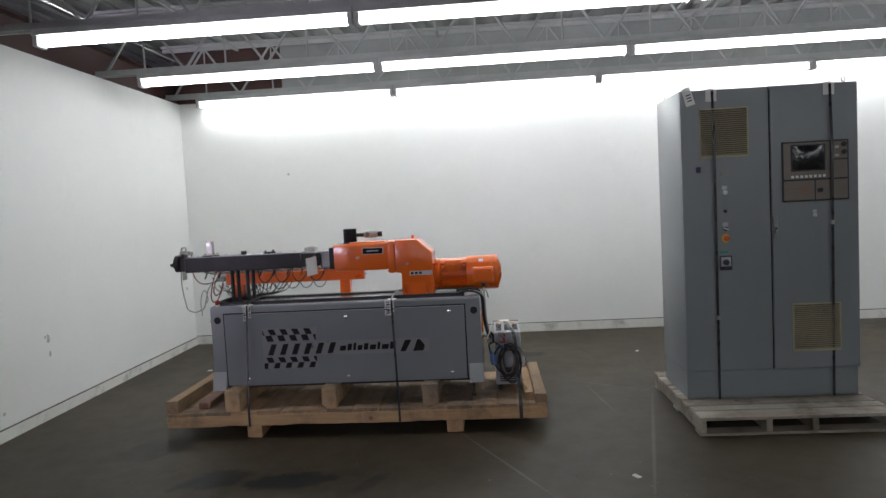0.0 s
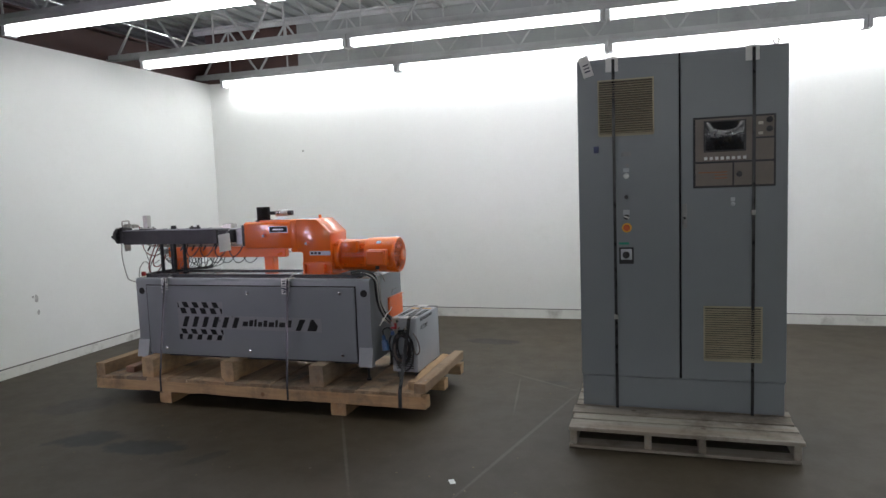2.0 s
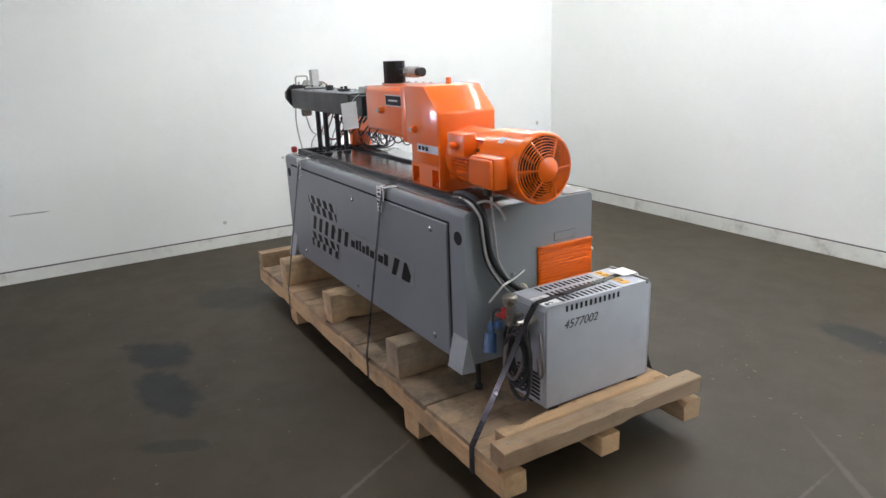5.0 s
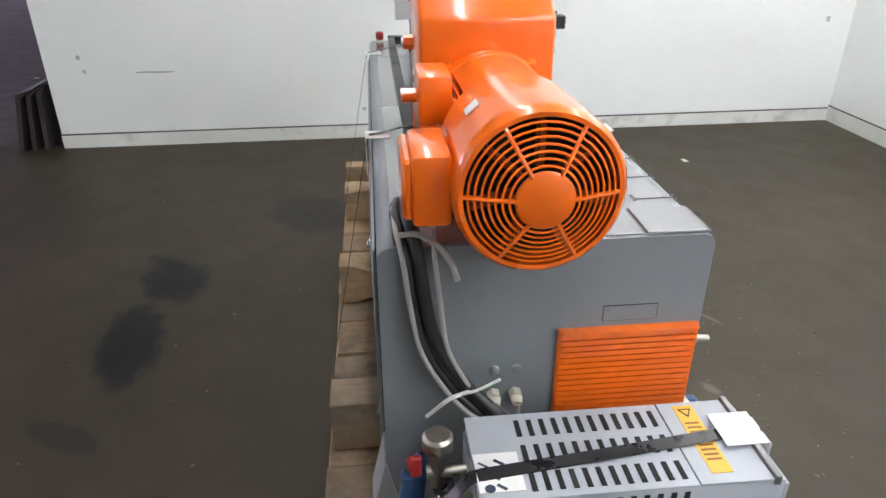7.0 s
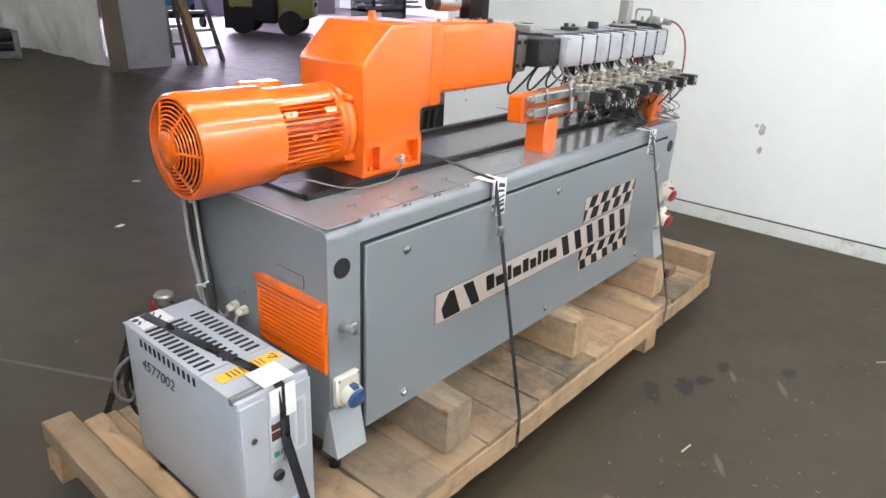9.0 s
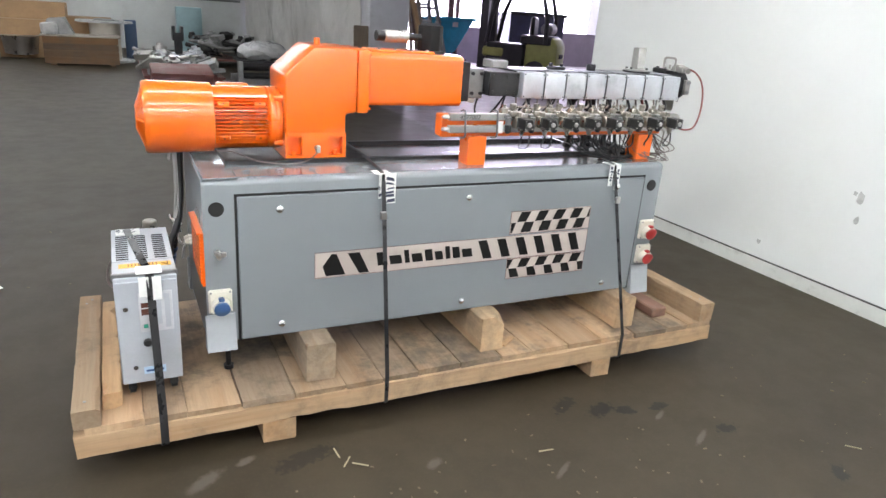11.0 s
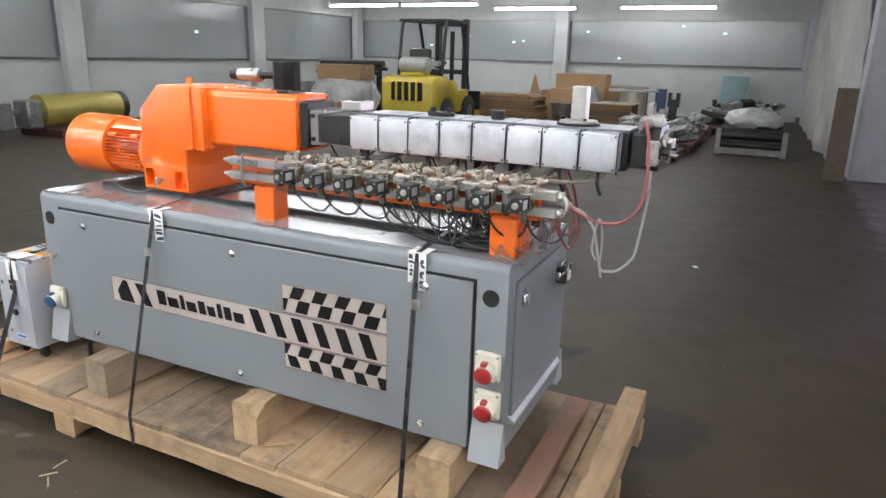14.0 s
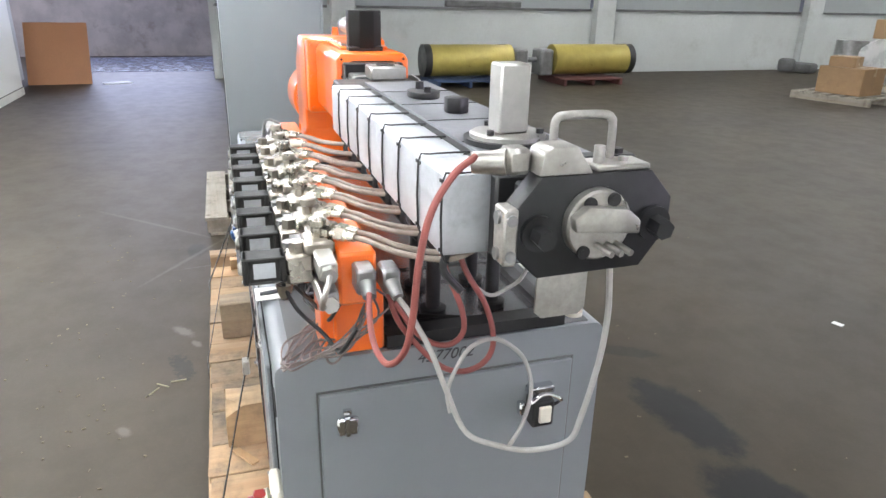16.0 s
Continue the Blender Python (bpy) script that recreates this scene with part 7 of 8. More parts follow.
def carton(x, y, z, w, d, h, turn=0.0, label="brown cardboard box in the hall", material=None):
    ob = thing("cardboard_box", (0, 0, 0), label, "box", "cardboard boxes in the hall")
    part("carton", G_box((-w / 2, -d / 2, 0), (w / 2, d / 2, h), 0.008), material or M_CARD, ob)
    part("tape", G_box((-w / 2 - 0.002, -0.03, h - 0.12), (w / 2 + 0.002, 0.03, h + 0.003)), mat("packing_tape", (0.40, 0.28, 0.16), 0.3), ob)
    ob.matrix_world = pose(x, y, z, 0, 0, turn)
    return ob


# yellow forklift, its rear towards the machine
fl = thing("forklift", (5.75, -9.6, 0), "yellow forklift truck parked with its counterweight facing the room", "forklift")
FX0, FX1 = 5.18, 6.32
cw = part("counterweight", [G_prism([(-8.78, 0.24), (-8.66, 0.32), (-8.62, 0.50), (-8.62, 0.96), (-8.70, 1.08), (-9.35, 1.10), (-9.35, 0.68), (-9.20, 0.66), (-9.04, 0.56), (-8.95, 0.40), (-8.93, 0.24)], "x", FX0, FX1, 0.022)], M_FLY, fl, "yellow cast counterweight")
part("chassis", G_box((FX0 + 0.18, -10.6, 0.20), (FX1 - 0.18, -8.9, 0.7)), M_BLACK, fl)
part("grille_opening", G_box((5.40, -8.63, 0.62), (6.08, -8.605, 0.98), 0.04, 2), M_DARK, cw)
for k in range(4):
    part("grille_bar", G_box((5.50 + 0.15 * k, -8.625, 0.62), (5.545 + 0.15 * k, -8.59, 0.98)), M_FLY, cw)
part("maker_bars", [G_box((5.42 + 0.11 * k, -8.655, 0.485), (5.50 + 0.11 * k, -8.625, 0.555)) for k in range(6)], M_DARK, cw, "row of plain dark bars")
part("tow_recess", G_box((5.62, -8.70, 0.31), (5.88, -8.625, 0.41), 0.02), M_DARK, cw)
part("hood", [G_prism([(-9.36, 0.69), (-9.36, 1.04), (-9.80, 0.98), (-9.86, 0.88), (-9.86, 0.36), (-9.70, 0.36), (-9.66, 0.52), (-9.54, 0.64)], "x", 5.20, 6.30, 0.02)], M_FLY, fl)
part("step", [G_prism([(-9.85, 0.35), (-9.85, 0.80), (-10.45, 0.80), (-10.45, 0.35)], "x", 5.22, 6.28, 0.02)], M_FLY, fl)
part("gas_tank", [G_lathe([(0, 0.12), (0.05, 0.16), (0.60, 0.16), (0.65, 0.12)], (5.42, -8.98, 1.30), (1, 0, 0), 20)], mat("grey_gas_tank", (0.38, 0.37, 0.34), 0.4, metal=0.3), fl, "grey gas tank")
part("tank_bracket", G_box((5.48, -9.14, 1.08), (6.02, -8.84, 1.16), 0.02), M_FLY, fl)
for x in (5.22, 6.20):
    part("guard_post", [G_tube([(x, -9.10, 1.05), (x, -9.25, 2.05), (x, -9.35, 2.16)], 0.035, 8, 3), G_tube([(x, -10.45, 0.80), (x, -10.20, 1.60), (x, -10.0, 2.16)], 0.035, 8, 3)], M_BLACKP, fl, "black guard post")
part("overhead_guard", [G_box((5.18, -10.35, 2.14), (6.28, -9.25, 2.19), 0.01)] , M_BLACKP, fl)
part("seat", [G_box((5.50, -9.65, 1.10), (5.98, -9.15, 1.24), 0.05, 2), G_box((5.50, -9.24, 1.20), (5.98, -9.12, 1.62), 0.05, 2)], M_BLACKP, fl)
part("steering_column", [G_cyl((5.74, -10.3, 0.8), (5.74, -10.05, 1.30), 0.03, n=8), G_lathe([(0, 0.17), (0.02, 0.17)], (5.74, -10.03, 1.31), (0, 0.4, 1), 20)], M_BLACKP, fl)
part("mast", [G_box((5.36, -10.75, 0.1), (5.46, -10.6, 2.25)), G_box((6.02, -10.75, 0.1), (6.12, -10.6, 2.25)), G_box((5.36, -10.72, 2.1), (6.12, -10.62, 2.2)), G_box((5.36, -10.72, 1.1), (6.12, -10.66, 1.2)), G_box((5.1, -10.86, 0.35), (6.4, -10.8, 0.75)), G_cyl((5.74, -10.68, 0.2), (5.74, -10.68, 2.0), 0.05, n=10)], M_BLACK, fl, "black lifting mast")
part("fork", [G_box((5.3, -11.9, 0.06), (5.42, -10.86, 0.11)), G_box((6.06, -11.9, 0.06), (6.18, -10.86, 0.11))], M_BLACK, fl)
for x in (5.16, 6.14):
    for y, r in ((-9.30, 0.325), (-10.42, 0.34)):
        wh = part("wheel", [G_lathe([(0, r * 0.7), (0.03, r), (0.17, r), (0.20, r * 0.7)], (x, y, r), (1, 0, 0), 28)], M_TYRE, fl, "black tyre")
        part("rim", G_lathe([(-0.004, r * 0.42), (0.204, r * 0.42)], (x, y, r), (1, 0, 0), 20), M_DULL, wh)

fl.location += Vector((0.20, -1.0, 0))

# gold rolls on pallets along the east wall
for y0, y1, dark, lab in ((-4.35, -2.75, -2.75, "gold-green web roll lying on a blue pallet"), (-6.75, -5.15, -6.75, "gold-green web roll lying on a red pallet")):
    pm = mat("painted_pallet", (0.032, 0.06, 0.13) if y0 > -5 else (0.12, 0.045, 0.04), 0.6)
    simple_pallet(10.75, (y0 + y1) / 2 + 0.1, 1.1, 1.2, 0, "painted pallet carrying a roll", pm)
    ro = thing("web_roll", (10.75, (y0 + y1) / 2, 0.13), lab, "roll", "web rolls")
    part("roll_body", G_lathe([(0, 0.22), (0.02, 0.27), (y1 - y0 - 0.02, 0.27), (y1 - y0, 0.22)], (10.65, y0, 0.43), (0, 1, 0), 32), M_GOLD, ro)
    e = y1 if dark > y0 + 0.5 else y0
    part("end_disc", [G_cyl((10.65, e - 0.06, 0.43), (10.65, e + 0.06, 0.43), 0.275, n=32)], M_BLACKP, ro)
    o = y0 if e == y1 else y1
    part("journal", [G_cyl((10.65, o - 0.40, 0.43), (10.65, o + 0.40, 0.43), 0.05, n=12), G_box((10.45, o - (0.15 if o == y0 else -0.15) - 0.13, 0.16), (10.85, o - (0.15 if o == y0 else -0.15) + 0.13, 0.62), 0.03)], M_DULL, ro)
single("long_bar", G_box((12.17, -5.2, 1.29), (12.27, -3.6, 1.41), 0.02), M_SILL, "dark bundle lying on the window sill", "bar")

# boxes on pallets between the rolls and the forklift
simple_pallet(7.75, -9.15, 1.3, 1.0, 15)
carton(7.72, -9.15, 0.123, 0.75, 0.62, 0.42, 12)
carton(7.78, -9.05, 0.545, 0.40, 0.36, 0.16, 25, "smaller brown cardboard box on a larger one")
simple_pallet(8.6, -11.4, 1.4, 1.2, 5)
carton(8.55, -11.4, 0.90, 1.15, 0.70, 0.34, 3, "long brown carton on a wrapped bale")
bmx = bmesh.new()
bmesh.ops.create_icosphere(bmx, subdivisions=3, radius=1)
for v in bmx.verts:
    v.co = Vector((max(-0.72, min(0.72, v.co.x * 0.9)), max(-0.6, min(0.6, v.co.y * 0.75)), max(-0.4, min(0.38, v.co.z * 0.55)))) + noise.noise_vector(v.co * 3) * 0.06
    v.co += Vector((8.6, -11.4, 0.52))
single("wrapped_bale", G_of(bmx), M_WRAP, "bale wrapped in white stretch film on a pallet", "bale")
single("roller_conveyor", [G_box((8.1, -12.3, 0), (8.2, -12.2, 1.2)), G_box((9.5, -12.3, 0), (9.6, -12.2, 1.2)), G_cyl((8.0, -12.2, 1.25), (9.8, -12.2, 1.25), 0.09, n=14), G_cyl((8.0, -12.0, 1.05), (9.8, -12.0, 1.05), 0.06, n=12), G_box((8.0, -12.4, 1.10), (9.8, -12.3, 1.18))], M_BLACK, "black steel roller frame behind the boxes", "roller frame")
single("grey_barrel", G_lathe([(0, 0.28), (0.3, 0.29), (0.85, 0.28)], (9.4, -10.9, 0), (0, 0, 1), 24), M_DULL, "dark grey drum beside the wall", "drum")
single("rubbish_heap", [moved(G_box((-0.3, -0.2, 0), (0.3, 0.2, 0.22), 0.08, 2), pose(11.6, -12.0, 0, 0, 0, 20)), moved(G_box((-0.18, -0.15, 0), (0.18, 0.15, 0.3), 0.08, 2), pose(11.75, -11.7, 0, 0, 0, 50))], M_SILL, "small dark heap of sacking against the wall", "heap")

# flattened cartons stacked on a pallet
simple_pallet(5.05, -13.35, 1.5, 0.95, 2, "pallet under a stack of flattened cartons")
tb = thing("carton_stack", (5.05, -13.35, 0.124), "stack of flattened brown cardboard cartons on a pallet", "cartons")
rc = random.Random(31)
z = 0.124
while z < 0.60:
    h = rc.uniform(0.018, 0.04)
    part("flat_carton", moved(G_box((-0.70 + rc.uniform(-0.05, 0.05), -0.42, 0), (0.70 + rc.uniform(-0.05, 0.05), 0.42 + rc.uniform(-0.04, 0.04), h - 0.003), 0.004), pose(5.05, -13.35, z, 0, 0, rc.uniform(-3, 3))), M_CARD, tb)
    z += h
for k in range(3):
    part("loose_sheet", moved(G_box((-0.55, -0.36, 0), (0.55, 0.36, 0.008)), pose(4.9 + 0.18 * k, -13.32, z + 0.012 * k, 1.5 - k, 0, -14 + 13 * k)), M_CARD, tb)
single("yellow_drum", G_lathe([(0, 0.12), (0.34, 0.12), (0.36, 0.08)], (6.05, -13.6, 0.0), (0, 0, 1), 18), M_FLY, "small yellow drum beside the flattened cartons", "drum")

# long brown crate with cartons heaped on and behind it
cr = thing("wooden_crate", (2.8, -13.0, 0), "long brown wooden crate with boxes heaped on it", "crate")
for k in range(4):
    part("side_board", G_box((2.12, -12.70, 0.04 + 0.13 * k), (3.45, -12.66, 0.16 + 0.13 * k)), M_CRATE, cr)
part("crate_body", G_box((2.14, -13.55, 0.04), (3.43, -12.70, 0.55)), M_CRATE, cr)
part("skid", [G_box((2.2, -13.5, 0), (2.3, -12.68, 0.04)), G_box((3.25, -13.5, 0), (3.35, -12.68, 0.04))], M_CRATE, cr)
part("lid_board", [moved(G_box((-0.7, -0.45, 0), (0.72, 0.45, 0.02)), pose(2.78, -13.1, 0.552, 0, 0, 1))], M_OLDWOOD, cr)
carton(3.75, -14.6, 0.0, 1.3, 0.9, 0.78, 4, "stack of brown cartons behind the crate")
carton(3.7, -14.6, 0.78, 1.25, 0.5, 0.36, -3, "long brown carton on top of the stack")
carton(2.75, -14.8, 0.0, 1.1, 0.8, 0.86, 0, "brown carton behind the crate")
carton(4.45, -15.2, 0.0, 0.9, 0.8, 0.7, 10, "brown carton against the wall")
single("grey_chute", [G_prism([(2.9, 0.575), (3.5, 0.575), (3.35, 0.86), (3.05, 0.90)], "y", -13.4, -12.95)], M_DULL, "bent grey sheet-metal chute on the crate", "chute")
single("white_sack", [moved(G_box((-0.14, -0.12, 0), (0.14, 0.12, 0.22), 0.05, 2), pose(3.32, -12.95, 0.575, 0, 6, 20))], M_WRAP, "crumpled white sack on the crate", "sack")
single("plywood_spike", [moved(G_prism([(-0.15, 0), (0.12, 0), (0.02, 0.5)], "y", -0.01, 0.01), pose(4.62, -13.62, 0.655, 8, 0, 10))], M_CARD, "torn cardboard flap standing up", "cardboard")
single("galvanised_tub", G_lathe([(0, 0.20), (0.02, 0.30), (0.36, 0.34), (0.38, 0.35)], (3.95, -14.0, 0.08), (0, 0, 1), 24), M_STEEL, "galvanised round tub by the crate", "tub")
# round white cable reel stood on end
rl = thing("cable_reel", (2.35, -14.0, 0), "white round cable reel standing on end", "reel")
for z in (0.0, 0.80):
    part("reel_flange", G_lathe([(0, 0.56), (0.04, 0.56)], (2.35, -14.0, z), (0, 0, 1), 36), M_WRAP, rl)
part("reel_drum", G_lathe([(0.04, 0.30), (0.80, 0.30)], (2.35, -14.0, 0.0), (0, 0, 1), 24), M_IVORY, rl)
part("reel_hub", G_lathe([(0, 0.20), (0.03, 0.20), (0.03, 0.12)], (2.35, -14.0, 0.84), (0, 0, 1), 24), M_DULL, rl)
single("blue_board", [G_box((1.70, -14.75, 0), (1.95, -14.65, 0.85), 0.01)], mat("navy_board", (0.05, 0.09, 0.17), 0.5), "narrow dark blue board standing by the reel", "board")

# red machine part on a pallet
simple_pallet(1.28, -8.95, 1.25, 1.1, -4)
rm = thing("machine_part", (1.28, -8.9, 0.122), "red-brown sloping machine guard on a pallet", "machine part")
part("guard_sheet", [G_prism([(-8.45, 0.125), (-8.45, 0.30), (-9.3, 0.42), (-9.3, 0.125)], "x", 0.80, 1.72, 0.01)], M_REDIRON, rm)
part("guard_rim", [G_box((0.78, -8.47, 0.29), (1.74, -8.43, 0.34)), G_box((0.78, -8.47, 0.125), (0.84, -8.43, 0.34))], M_REDIRON, rm)
part("bracket", [G_box((0.74, -8.50, 0.15), (0.80, -8.40, 0.24), 0.01)], M_STEEL, rm)


def scrap(name, x0, x1, y0, y1, z0, height, count, seed, materials, label):
    """A jumble of bars, tubes, blocks and castings heaped on a skid: each lump a part."""
    ob = thing(name, ((x0 + x1) / 2, (y0 + y1) / 2, z0), label, "scrap")
    r = random.Random(seed)
    for k in range(count):
        c = Vector((r.uniform(x0, x1), r.uniform(y0, y1), z0 + height * r.random() ** 1.5))
        rot = Euler((r.uniform(-0.4, 0.4), r.uniform(-0.4, 0.4), r.uniform(0, 3.1))).to_matrix().to_4x4()
        s = r.uniform(0.6, 1.4)
        kind = r.randrange(4)
        if kind == 0:
            g = G_cyl((-0.22 * s, 0, 0), (0.22 * s, 0, 0), 0.035 * s, n=10)
        elif kind == 1:
            g = G_box((-0.12 * s, -0.07 * s, -0.04 * s), (0.12 * s, 0.07 * s, 0.05 * s), 0.01)
        elif kind == 2:
            g = G_lathe([(-0.04 * s, 0.10 * s), (0.02 * s, 0.11 * s), (0.03 * s, 0.05 * s), (0.08 * s, 0.05 * s)], (0, 0, 0), (0, 0, 1), 14)
        else:
            g = G_prism([(-0.2 * s, -0.04), (0.2 * s, -0.04), (0.2 * s, 0.03), (0.05, 0.08 * s), (-0.2 * s, 0.02)], "y", -0.03, 0.04)
        part("scrap_lump", moved(g, Matrix.Translation(c) @ rot), r.choice(materials), ob)
    part("skid_board", [G_box((x0 - 0.05, y0 - 0.05, z0 - 0.10), (x1 + 0.05, y1 + 0.05, z0 - 0.06)), G_box((x0, y0, 0), (x0 + 0.1, y1, z0 - 0.10)), G_box((x1 - 0.1, y0, 0), (x1, y1, z0 - 0.10))], M_REDIRON, ob)
    return ob


scrap("machine_scrap", 0.55, 1.75, -12.3, -9.6, 0.24, 0.22, 90, 4, [M_STEEL, M_DULL, M_ALU, M_DULL], "long skid heaped with bright steel machine parts")
scrap("machine_scrap", -0.7, 0.6, -14.6, -13.2, 0.24, 0.45, 60, 6, [M_BLACK, M_DULL, M_RUBBER, M_DULL], "dark tangle of hoses and machine parts")
single("drill_stand", [G_box((0.95, -11.4, 0.28), (1.25, -11.1, 0.42), 0.02), G_box((1.03, -11.32, 0.42), (1.17, -11.2, 0.80), 0.02), G_box((1.0, -11.42, 0.66), (1.05, -11.2, 0.92)), G_box((1.15, -11.42, 0.66), (1.2, -11.2, 0.92))], M_BLACK, "black forked casting standing on the scrap skid", "casting")
single("teal_cabinet", [G_box((0.02, -17.2, 0.0), (0.65, -16.8, 1.17), 0.03, 2)], M_TEAL, "pale teal sheet-metal cabinet against the wall", "cabinet")
sk = thing("roller_skid", (-0.35, -10.3, 0), "black roller frame on a low skid with wrapped parts", "roller frame")
for a, b in (((-0.90, -10.15, 0.0), (-0.82, -10.0, 0.42)), ((0.12, -10.15, 0.0), (0.20, -10.0, 0.42)), ((-0.90, -11.0, 0.0), (0.2, -10.9, 0.12)), ((-0.82, -10.1, 0.02), (0.12, -10.0, 0.12))):
    part("skid_frame", G_box(a, b), M_DULL, sk)
part("roller", [G_cyl((-0.85, -10.08, 0.33), (0.15, -10.08, 0.33), 0.075, n=16)], M_BLACK, sk)
part("roller", [G_cyl((-0.85, -10.08, 0.17), (0.15, -10.08, 0.17), 0.055, n=16)], M_BLACK, sk)
wb = bmesh.new()
bmesh.ops.create_icosphere(wb, subdivisions=3, radius=1)
for v in wb.verts:
    v.co = Vector((v.co.x * 0.48, v.co.y * 0.42, max(-0.12, v.co.z * 0.20))) + noise.noise_vector(v.co * 4) * 0.07 + Vector((-0.35, -10.6, 0.55))
part("film_cover", G_of(wb), M_WRAP, sk, "parts under clear film")
part("skid_deck", G_box((-0.85, -11.0, 0.38), (0.15, -10.1, 0.43)), M_BLACK, sk)

# plywood sheet, bin and crates at the far doorway
single("plywood_sheet", [moved(G_box((0, -0.47, 0), (0.018, 0.47, 1.06)), pose(11.70, 3.20, 0.0, 0, 26, 3))], M_PLY, "orange-brown plywood sheet leaning beside the doorway", "plywood")
single("white_sheet", [moved(G_box((-0.10, -0.22, 0), (0.10, 0.22, 0.012), 0.004), pose(11.75, 2.35, 0, 0, 0, 20))], M_PAPER, "white sheet lying on the floor by the doorway", "sheet")
# thin sheet whose blue colour carries the daylight reflected off that floor
single("blue_drain", G_box((13.5, 0.5, 0.0), (16.6, 3.9, 0.006)), mat("blue_grey_daylit_floor", (0.07, 0.085, 0.13), 0.25), "blue-grey floor in the next room, bluish daylight sheen in its colour", "floor", kind="structure")

# boards, ladder and bin round the pillar
def leaning(name, x, y, w, t, h, tilt, turn, material, label, cat):
    return single(name, [moved(G_box((-w / 2, -t / 2, 0), (w / 2, t / 2, h), 0.003), pose(x, y, 0, tilt, 0, turn))], material, label, cat)


leaning("leaning_board", -1.46, -8.02, 0.25, 0.03, 1.22, 4, 0, wood("grey_brown_board", (0.20, 0.16, 0.12), "z"), "grey-brown board leaning at the edge of the tarpaulin", "board")



def pole(foot, top, w, d, material, label):
    """A straight sawn pole from its foot on the floor to where its head rests."""
    f, q = Vector(foot), Vector(top)
    return single("leaning_pole", [G_band([f, f.lerp(q, 0.5), q], w, d, (1, 0, 0))], material, label, "pole", "poles leaning at the pillar")


M_POLE, M_DKPOLE = wood("pine_pole", (0.42, 0.28, 0.15), "z"), wood("dark_pole", (0.13, 0.085, 0.07), "z")
pole((-2.83, -8.10, 0.0), (-2.32, -8.60, 2.47), 0.085, 0.06, M_POLE, "pale pine pole leaning beside the pillar")
pole((-2.72, -8.16, 0.0), (-2.40, -8.66, 2.66), 0.05, 0.05, M_DKPOLE, "dark brown pole leaning beside the pillar")
pole((-2.62, -8.20, 0.0), (-2.44, -8.74, 2.80), 0.045, 0.045, M_DKPOLE, "thin dark pole leaning beside the pillar")
M_TREAD = mat("ladder_aluminium", (0.44, 0.44, 0.47), 0.4, metal=0.4, var=0.08)
ld = thing("step_ladder", (-2.95, -8.6, 0), "grey aluminium step ladder standing by the pillar", "ladder")
front = [Vector((-3.36, -8.42, 0)), Vector((-2.90, -8.42, 0)), Vector((-3.01, -8.66, 1.70)), Vector((-2.68, -8.66, 1.70))]
back = [Vector((-3.32, -9.15, 0)), Vector((-2.88, -9.15, 0)), Vector((-2.86, -8.78, 2.32)), Vector((-2.52, -8.78, 2.32))]
for q, (rails, count) in enumerate(((front, 6), (back, 8))):
    for f, h in ((0, 2), (1, 3)):
        part("rail", [G_band([rails[f], rails[h]], 0.05, 0.07, (1, 0, 0))], M_OLDWOODY if f == 1 else M_DULL, ld)
    for k in range(count):
        t = (k + 0.8) / (count + 0.3)
        a, b = rails[0].lerp(rails[2], t), rails[1].lerp(rails[3], t)
        part("tread", G_box((a.x, a.y - 0.05, a.z - 0.02), (b.x, a.y + 0.05, a.z + 0.025), 0.004), M_TREAD, ld)
part("ladder_cap", G_box((-3.03, -8.76, 1.69), (-2.66, -8.56, 1.74), 0.01), M_TREAD, ld)
bn = thing("tipping_bin", (-5.85, -14.2, 0), "blue steel tipping bin on a wheeled frame", "bin")
part("hopper", [G_prism([(-5.22, 1.36), (-6.58, 1.36), (-6.08, 0.56), (-5.96, 0.46), (-5.30, 0.46)], "y", -14.9, -13.9, 0.01)], M_BINBLUE, bn, "blue tapered hopper")
part("hopper_rim", [G_box((-6.63, -13.92, 1.33), (-5.18, -13.84, 1.40), 0.01)], M_BINBLUE, bn)
for px in (-5.50, -6.00):
    part("maker_patch", G_box((px - 0.08, -13.845, 1.16), (px + 0.08, -13.835, 1.28)), M_WRAP, bn, "pale worn label patch")
part("bin_frame", [G_box((-6.45, -14.8, 0.22), (-5.20, -14.72, 0.34)), G_box((-6.45, -14.05, 0.22), (-5.20, -13.97, 0.34)), G_box((-5.30, -14.8, 0.22), (-5.20, -13.97, 0.47)), G_box((-6.15, -14.8, 0.22), (-6.05, -13.97, 0.56))], M_BLACK, bn)
for wx in (-5.30, -6.35):
    for wy in (-14.00, -14.75):
        part("castor", G_cyl((wx - 0.04, wy, 0.115), (wx + 0.04, wy, 0.115), 0.115, n=18), M_TYRE, bn)
nb = thing("scrap_container", (-9.2, -15.2, 0), "dark navy open-topped steel container in the side hall", "container")
part("container_body", [G_box((-10.2, -15.8, 0.12), (-8.3, -14.9, 1.62), 0.02)], mat("navy_container_paint", (0.03, 0.035, 0.07), 0.5, var=0.2), nb)
part("container_rim", [G_box((-10.24, -14.92, 1.58), (-8.26, -14.84, 1.68), 0.01)], M_BLACK, nb)
part("container_foot", [G_box((-10.1, -15.7, 0), (-9.9, -15.0, 0.12)), G_box((-8.6, -15.7, 0), (-8.4, -15.0, 0.12))], M_BLACK, nb)
f2 = thing("forklift", (-5.6, -10.0, 0), "black and olive-green forklift truck in the side hall", "forklift")
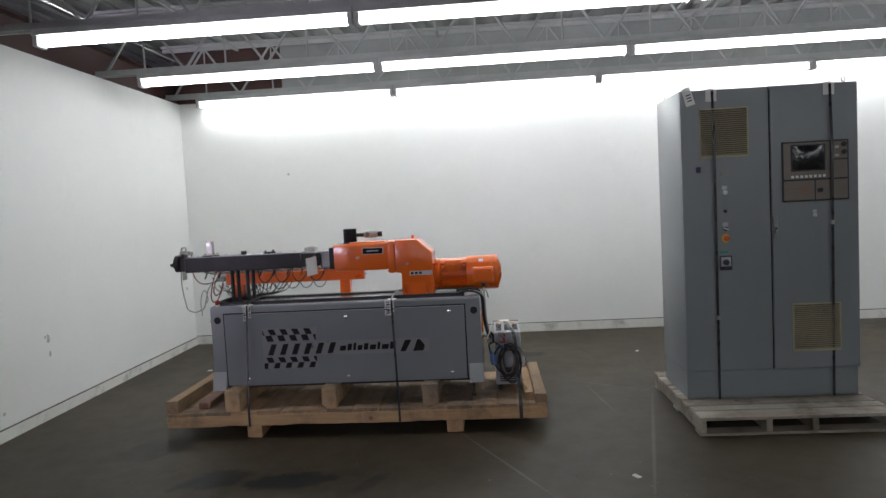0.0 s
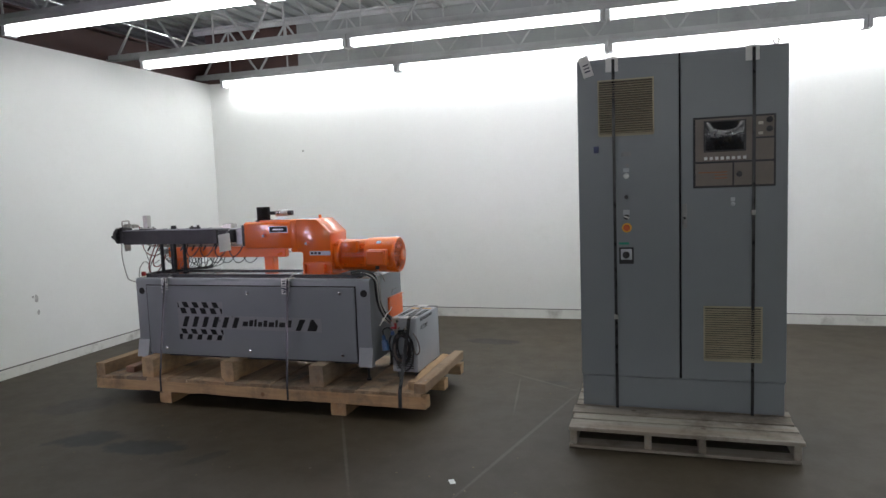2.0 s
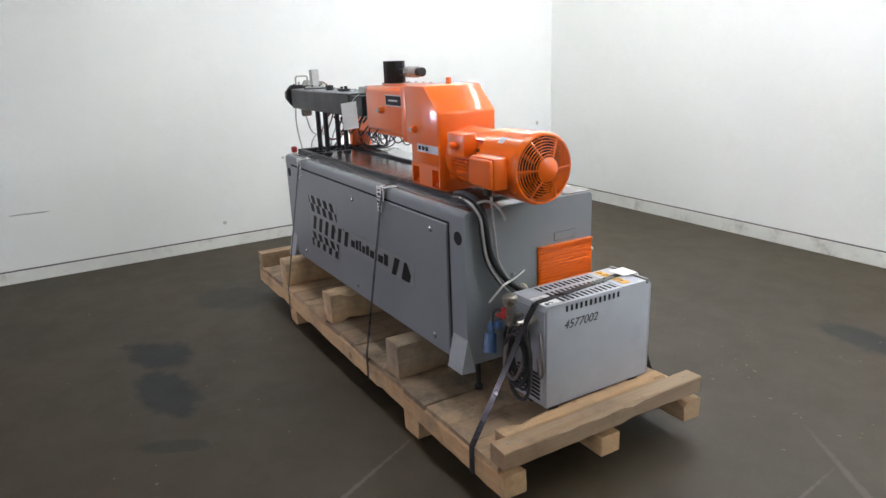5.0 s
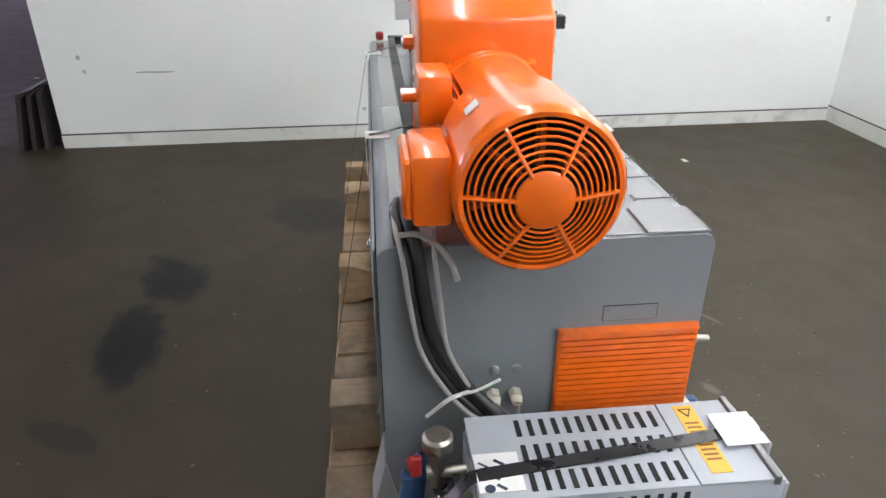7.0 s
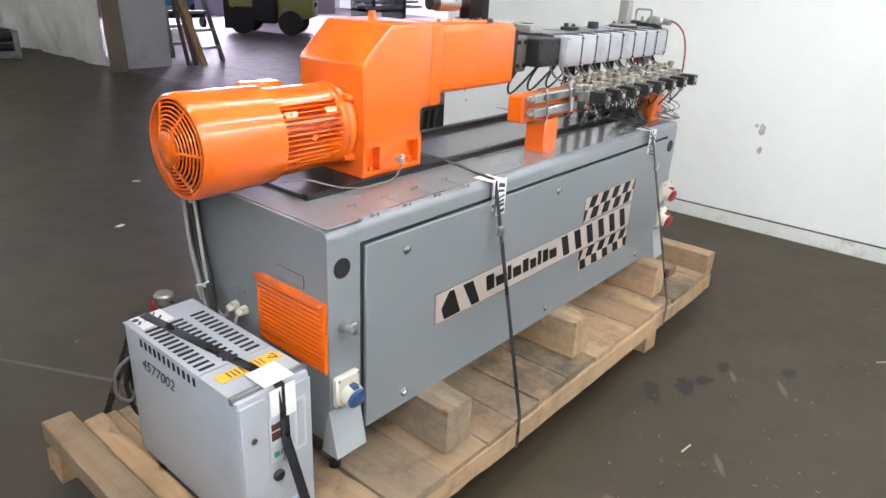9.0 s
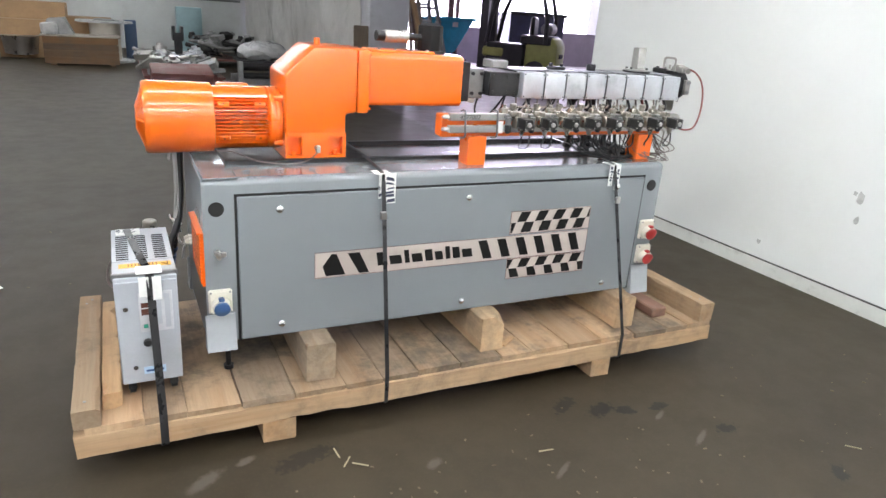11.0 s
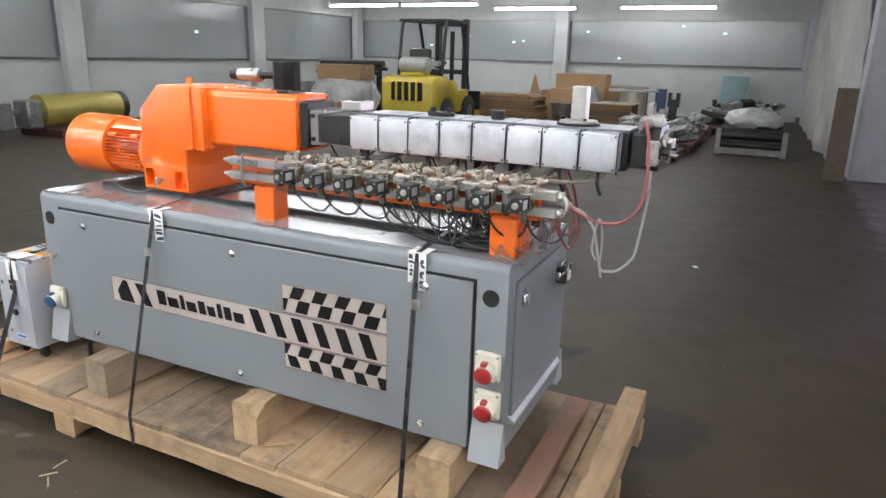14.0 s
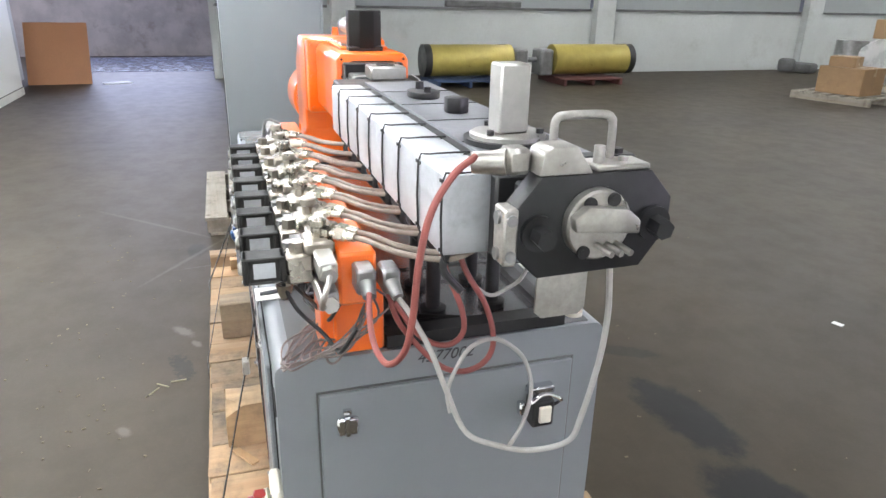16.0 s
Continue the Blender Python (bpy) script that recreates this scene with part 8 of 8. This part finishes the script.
part("counterweight", [G_prism([(-9.62, 0.35), (-9.40, 0.40), (-9.40, 0.92), (-9.52, 1.10), (-10.2, 1.10), (-10.2, 0.35)], "x", -5.90, -5.05, 0.06)], M_OLIVE, f2, "olive-green counterweight")
part("slot", G_box((-5.66, -9.41, 0.62), (-5.30, -9.38, 0.72), 0.02), M_DARK, f2)
part("truck_body", [G_box((-5.95, -11.2, 0.25), (-5.0, -10.2, 0.9), 0.05)], M_BLACK, f2)
part("overhead_guard", [G_tube([(-5.92, -9.7, 0.95), (-5.92, -9.85, 2.0), (-5.92, -10.9, 2.05), (-5.92, -11.2, 0.9)], 0.058, 8, 2), G_tube([(-5.03, -9.7, 0.95), (-5.03, -9.85, 2.0), (-5.03, -10.9, 2.05), (-5.03, -11.2, 0.9)], 0.058, 8, 2), G_box((-5.96, -10.9, 2.02), (-4.99, -9.85, 2.08))], M_BLACKP, f2)
part("hood", G_box((-5.93, -10.35, 0.9), (-5.02, -9.55, 1.13), 0.05), M_BLACKP, f2)
part("front_fender", G_box((-5.98, -11.28, 0.56), (-4.97, -10.72, 0.80), 0.05), M_OLIVE, f2, "olive-green front fender")
part("gas_tank", [G_lathe([(0, 0.001), (0.0, 0.11), (0.05, 0.15), (0.5, 0.15), (0.55, 0.11), (0.55, 0.001)], (-5.75, -9.76, 1.28), (1, 0, 0), 18)], M_DULL, f2)
part("seat_back", [G_box((-5.7, -10.2, 1.0), (-5.25, -10.08, 1.55), 0.05)], M_BLACKP, f2)
part("mast", [G_box((-5.88, -11.42, 0.1), (-5.70, -11.22, 2.2)), G_box((-5.25, -11.42, 0.1), (-5.07, -11.22, 2.2)), G_cyl((-5.47, -11.33, 0.2), (-5.47, -11.33, 2.0), 0.07, n=10), G_box((-5.85, -11.35, 1.5), (-5.1, -11.3, 1.62))], M_BLACKP, f2)
for x in (-6.0, -5.1):
    for y in (-9.9, -11.0):
        part("wheel", G_lathe([(0, 0.2), (0.02, 0.27), (0.13, 0.27), (0.15, 0.2)], (x, y, 0.27), (1, 0, 0), 22), M_TYRE, f2)
f2.matrix_world = Matrix.Translation((-7.05, -12.1, 0)) @ Matrix.Rotation(radians(42), 4, "Z") @ Matrix.Translation((5.5, 10.4, 0)) @ Matrix.Translation((-5.6, -10.0, 0))
rk = thing("storage_rack", (-6.1, -17.2, 0), "dark rust-brown storage rack with brown boxes over the loading door", "rack")
M_RACK = mat("dark_rust_rack_paint", (0.10, 0.05, 0.04), 0.55, var=0.2)
for x in (-7.70, -5.40):
    part("upright", G_box((x - 0.05, -17.28, 0), (x + 0.05, -17.16, 3.5)), M_RACK, rk)
for z in (2.46, 3.05):
    part("shelf_beam", G_box((-7.70, -16.60, z), (-5.40, -16.52, z + 0.11)), M_RACK, rk)
    part("shelf_deck", G_box((-7.70, -17.28, z + 0.07), (-5.40, -16.60, z + 0.11)), M_RACK, rk)
    for x in (-7.70, -5.40):
        part("arm", G_box((x - 0.04, -17.20, z), (x + 0.04, -16.58, z + 0.10)), M_RACK, rk)
carton(-5.95, -16.95, 2.572, 0.9, 0.5, 0.40, 0, "brown carton on the storage rack")
carton(-7.0, -16.95, 2.572, 0.8, 0.5, 0.36, 5, "brown carton on the storage rack")
pr = thing("pipe_rack", (-7.3, -11.8, 0), "black rack holding steel pipes", "pipe rack")
for x in (-7.9, -6.8):
    part("rack_post", G_box((x, -12.2, 0), (x + 0.1, -11.4, 1.1)), M_BLACK, pr)
part("rack_shelf", G_box((-7.9, -12.2, 0.5), (-6.7, -11.4, 0.56)), M_BLACK, pr)
for k in range(6):
    part("pipe", G_cyl((-8.6 + 0.02 * k, -11.5 - 0.12 * k, 0.62 + 0.12 * (k % 3)), (-6.4, -11.3 - 0.12 * k, 0.60 + 0.12 * (k % 3)), 0.03, n=8), M_DULL, pr)
pr.location += Vector((-2.6, 0.3, 0))
# dark folded steel ramp standing at the free end of the partition
M_PLATE = mat("dull_brown_steel_plate", (0.075, 0.062, 0.058), 0.45, metal=0.4, var=0.2)
rp = thing("dock_plate", (-1.6, -2.32, 0), "dark steel dock plates leaning at the wall end", "dock plate")
for k in range(3):
    y = -2.37 + 0.075 * k
    part("plate", [G_prism([(y, 0.0), (y + 0.03, 0.0), (y + 0.10 - 0.02 * k, 0.36), (-2.13 - 0.03 * (2 - k), 0.415), (y + 0.075 - 0.02 * k, 0.385)], "x", -1.95 + 0.03 * k, -1.52 - 0.02 * k)], M_PLATE, rp)

# bits on the floor
rf = random.Random(17)
for k, (x, y) in enumerate(((1.64, 0.94), (1.58, 1.03), (0.90, 1.19), (1.62, 1.00), (-0.3, 1.6))):
    single("straw", [moved(G_box((-0.03, -0.0025, 0), (0.03, 0.0025, 0.003)), pose(x, y, 0.0, 0, 0, rf.uniform(0, 180)))], mat("pale_straw", (0.40, 0.36, 0.24), 0.7), "pale splinter lying on the concrete floor", "splinter", "splinters on the floor")
for x, y in ((-0.23, -2.94), (2.9, -1.0), (1.3, -2.2), (-0.9, 2.0), (3.6, 2.2), (0.8, -3.0), (-3.2, -4.0), (-3.8, -3.2)):
    single("paper_scrap", [moved(G_box((-0.025, -0.015, 0), (0.025, 0.015, 0.003)), pose(x, y, 0.0, 0, 0, rf.uniform(0, 180)))], M_PAPER, "white paper scrap lying on the concrete floor", "paper scrap", "scraps on the floor")

# crumbs of plaster, chips and grit scattered on the concrete
rg = random.Random(88)
crumbs = []
for cx, cy, sx, sy, n in ((1.3, 1.35, 1.2, 0.35, 90), (3.0, 1.8, 0.8, 0.9, 50), (1.2, -1.0, 1.6, 0.7, 25), (-0.6, 1.2, 0.5, 0.9, 30), (3.0, -1.2, 0.8, 0.8, 12)):
    for k in range(n):
        x, y = rg.gauss(cx, sx * 0.6), rg.gauss(cy, sy * 0.6)
        if -0.2 < y < 0.85 and -0.3 < x < 2.6 or x < -1.4:
            continue
        a, w = rg.uniform(0.002, 0.008), rg.uniform(0.0015, 0.004)
        crumbs.append(moved(G_box((-a, -w, 0), (a, w, 0.003)), pose(x, y, 0.0, 0, 0, rg.uniform(0, 180))))
single("floor_crumbs", crumbs, mat("plaster_crumb", (0.15, 0.125, 0.08), 0.8, var=0.3, scale=2), "scattered pale crumbs and grit on the concrete", "debris", kind="stuff")
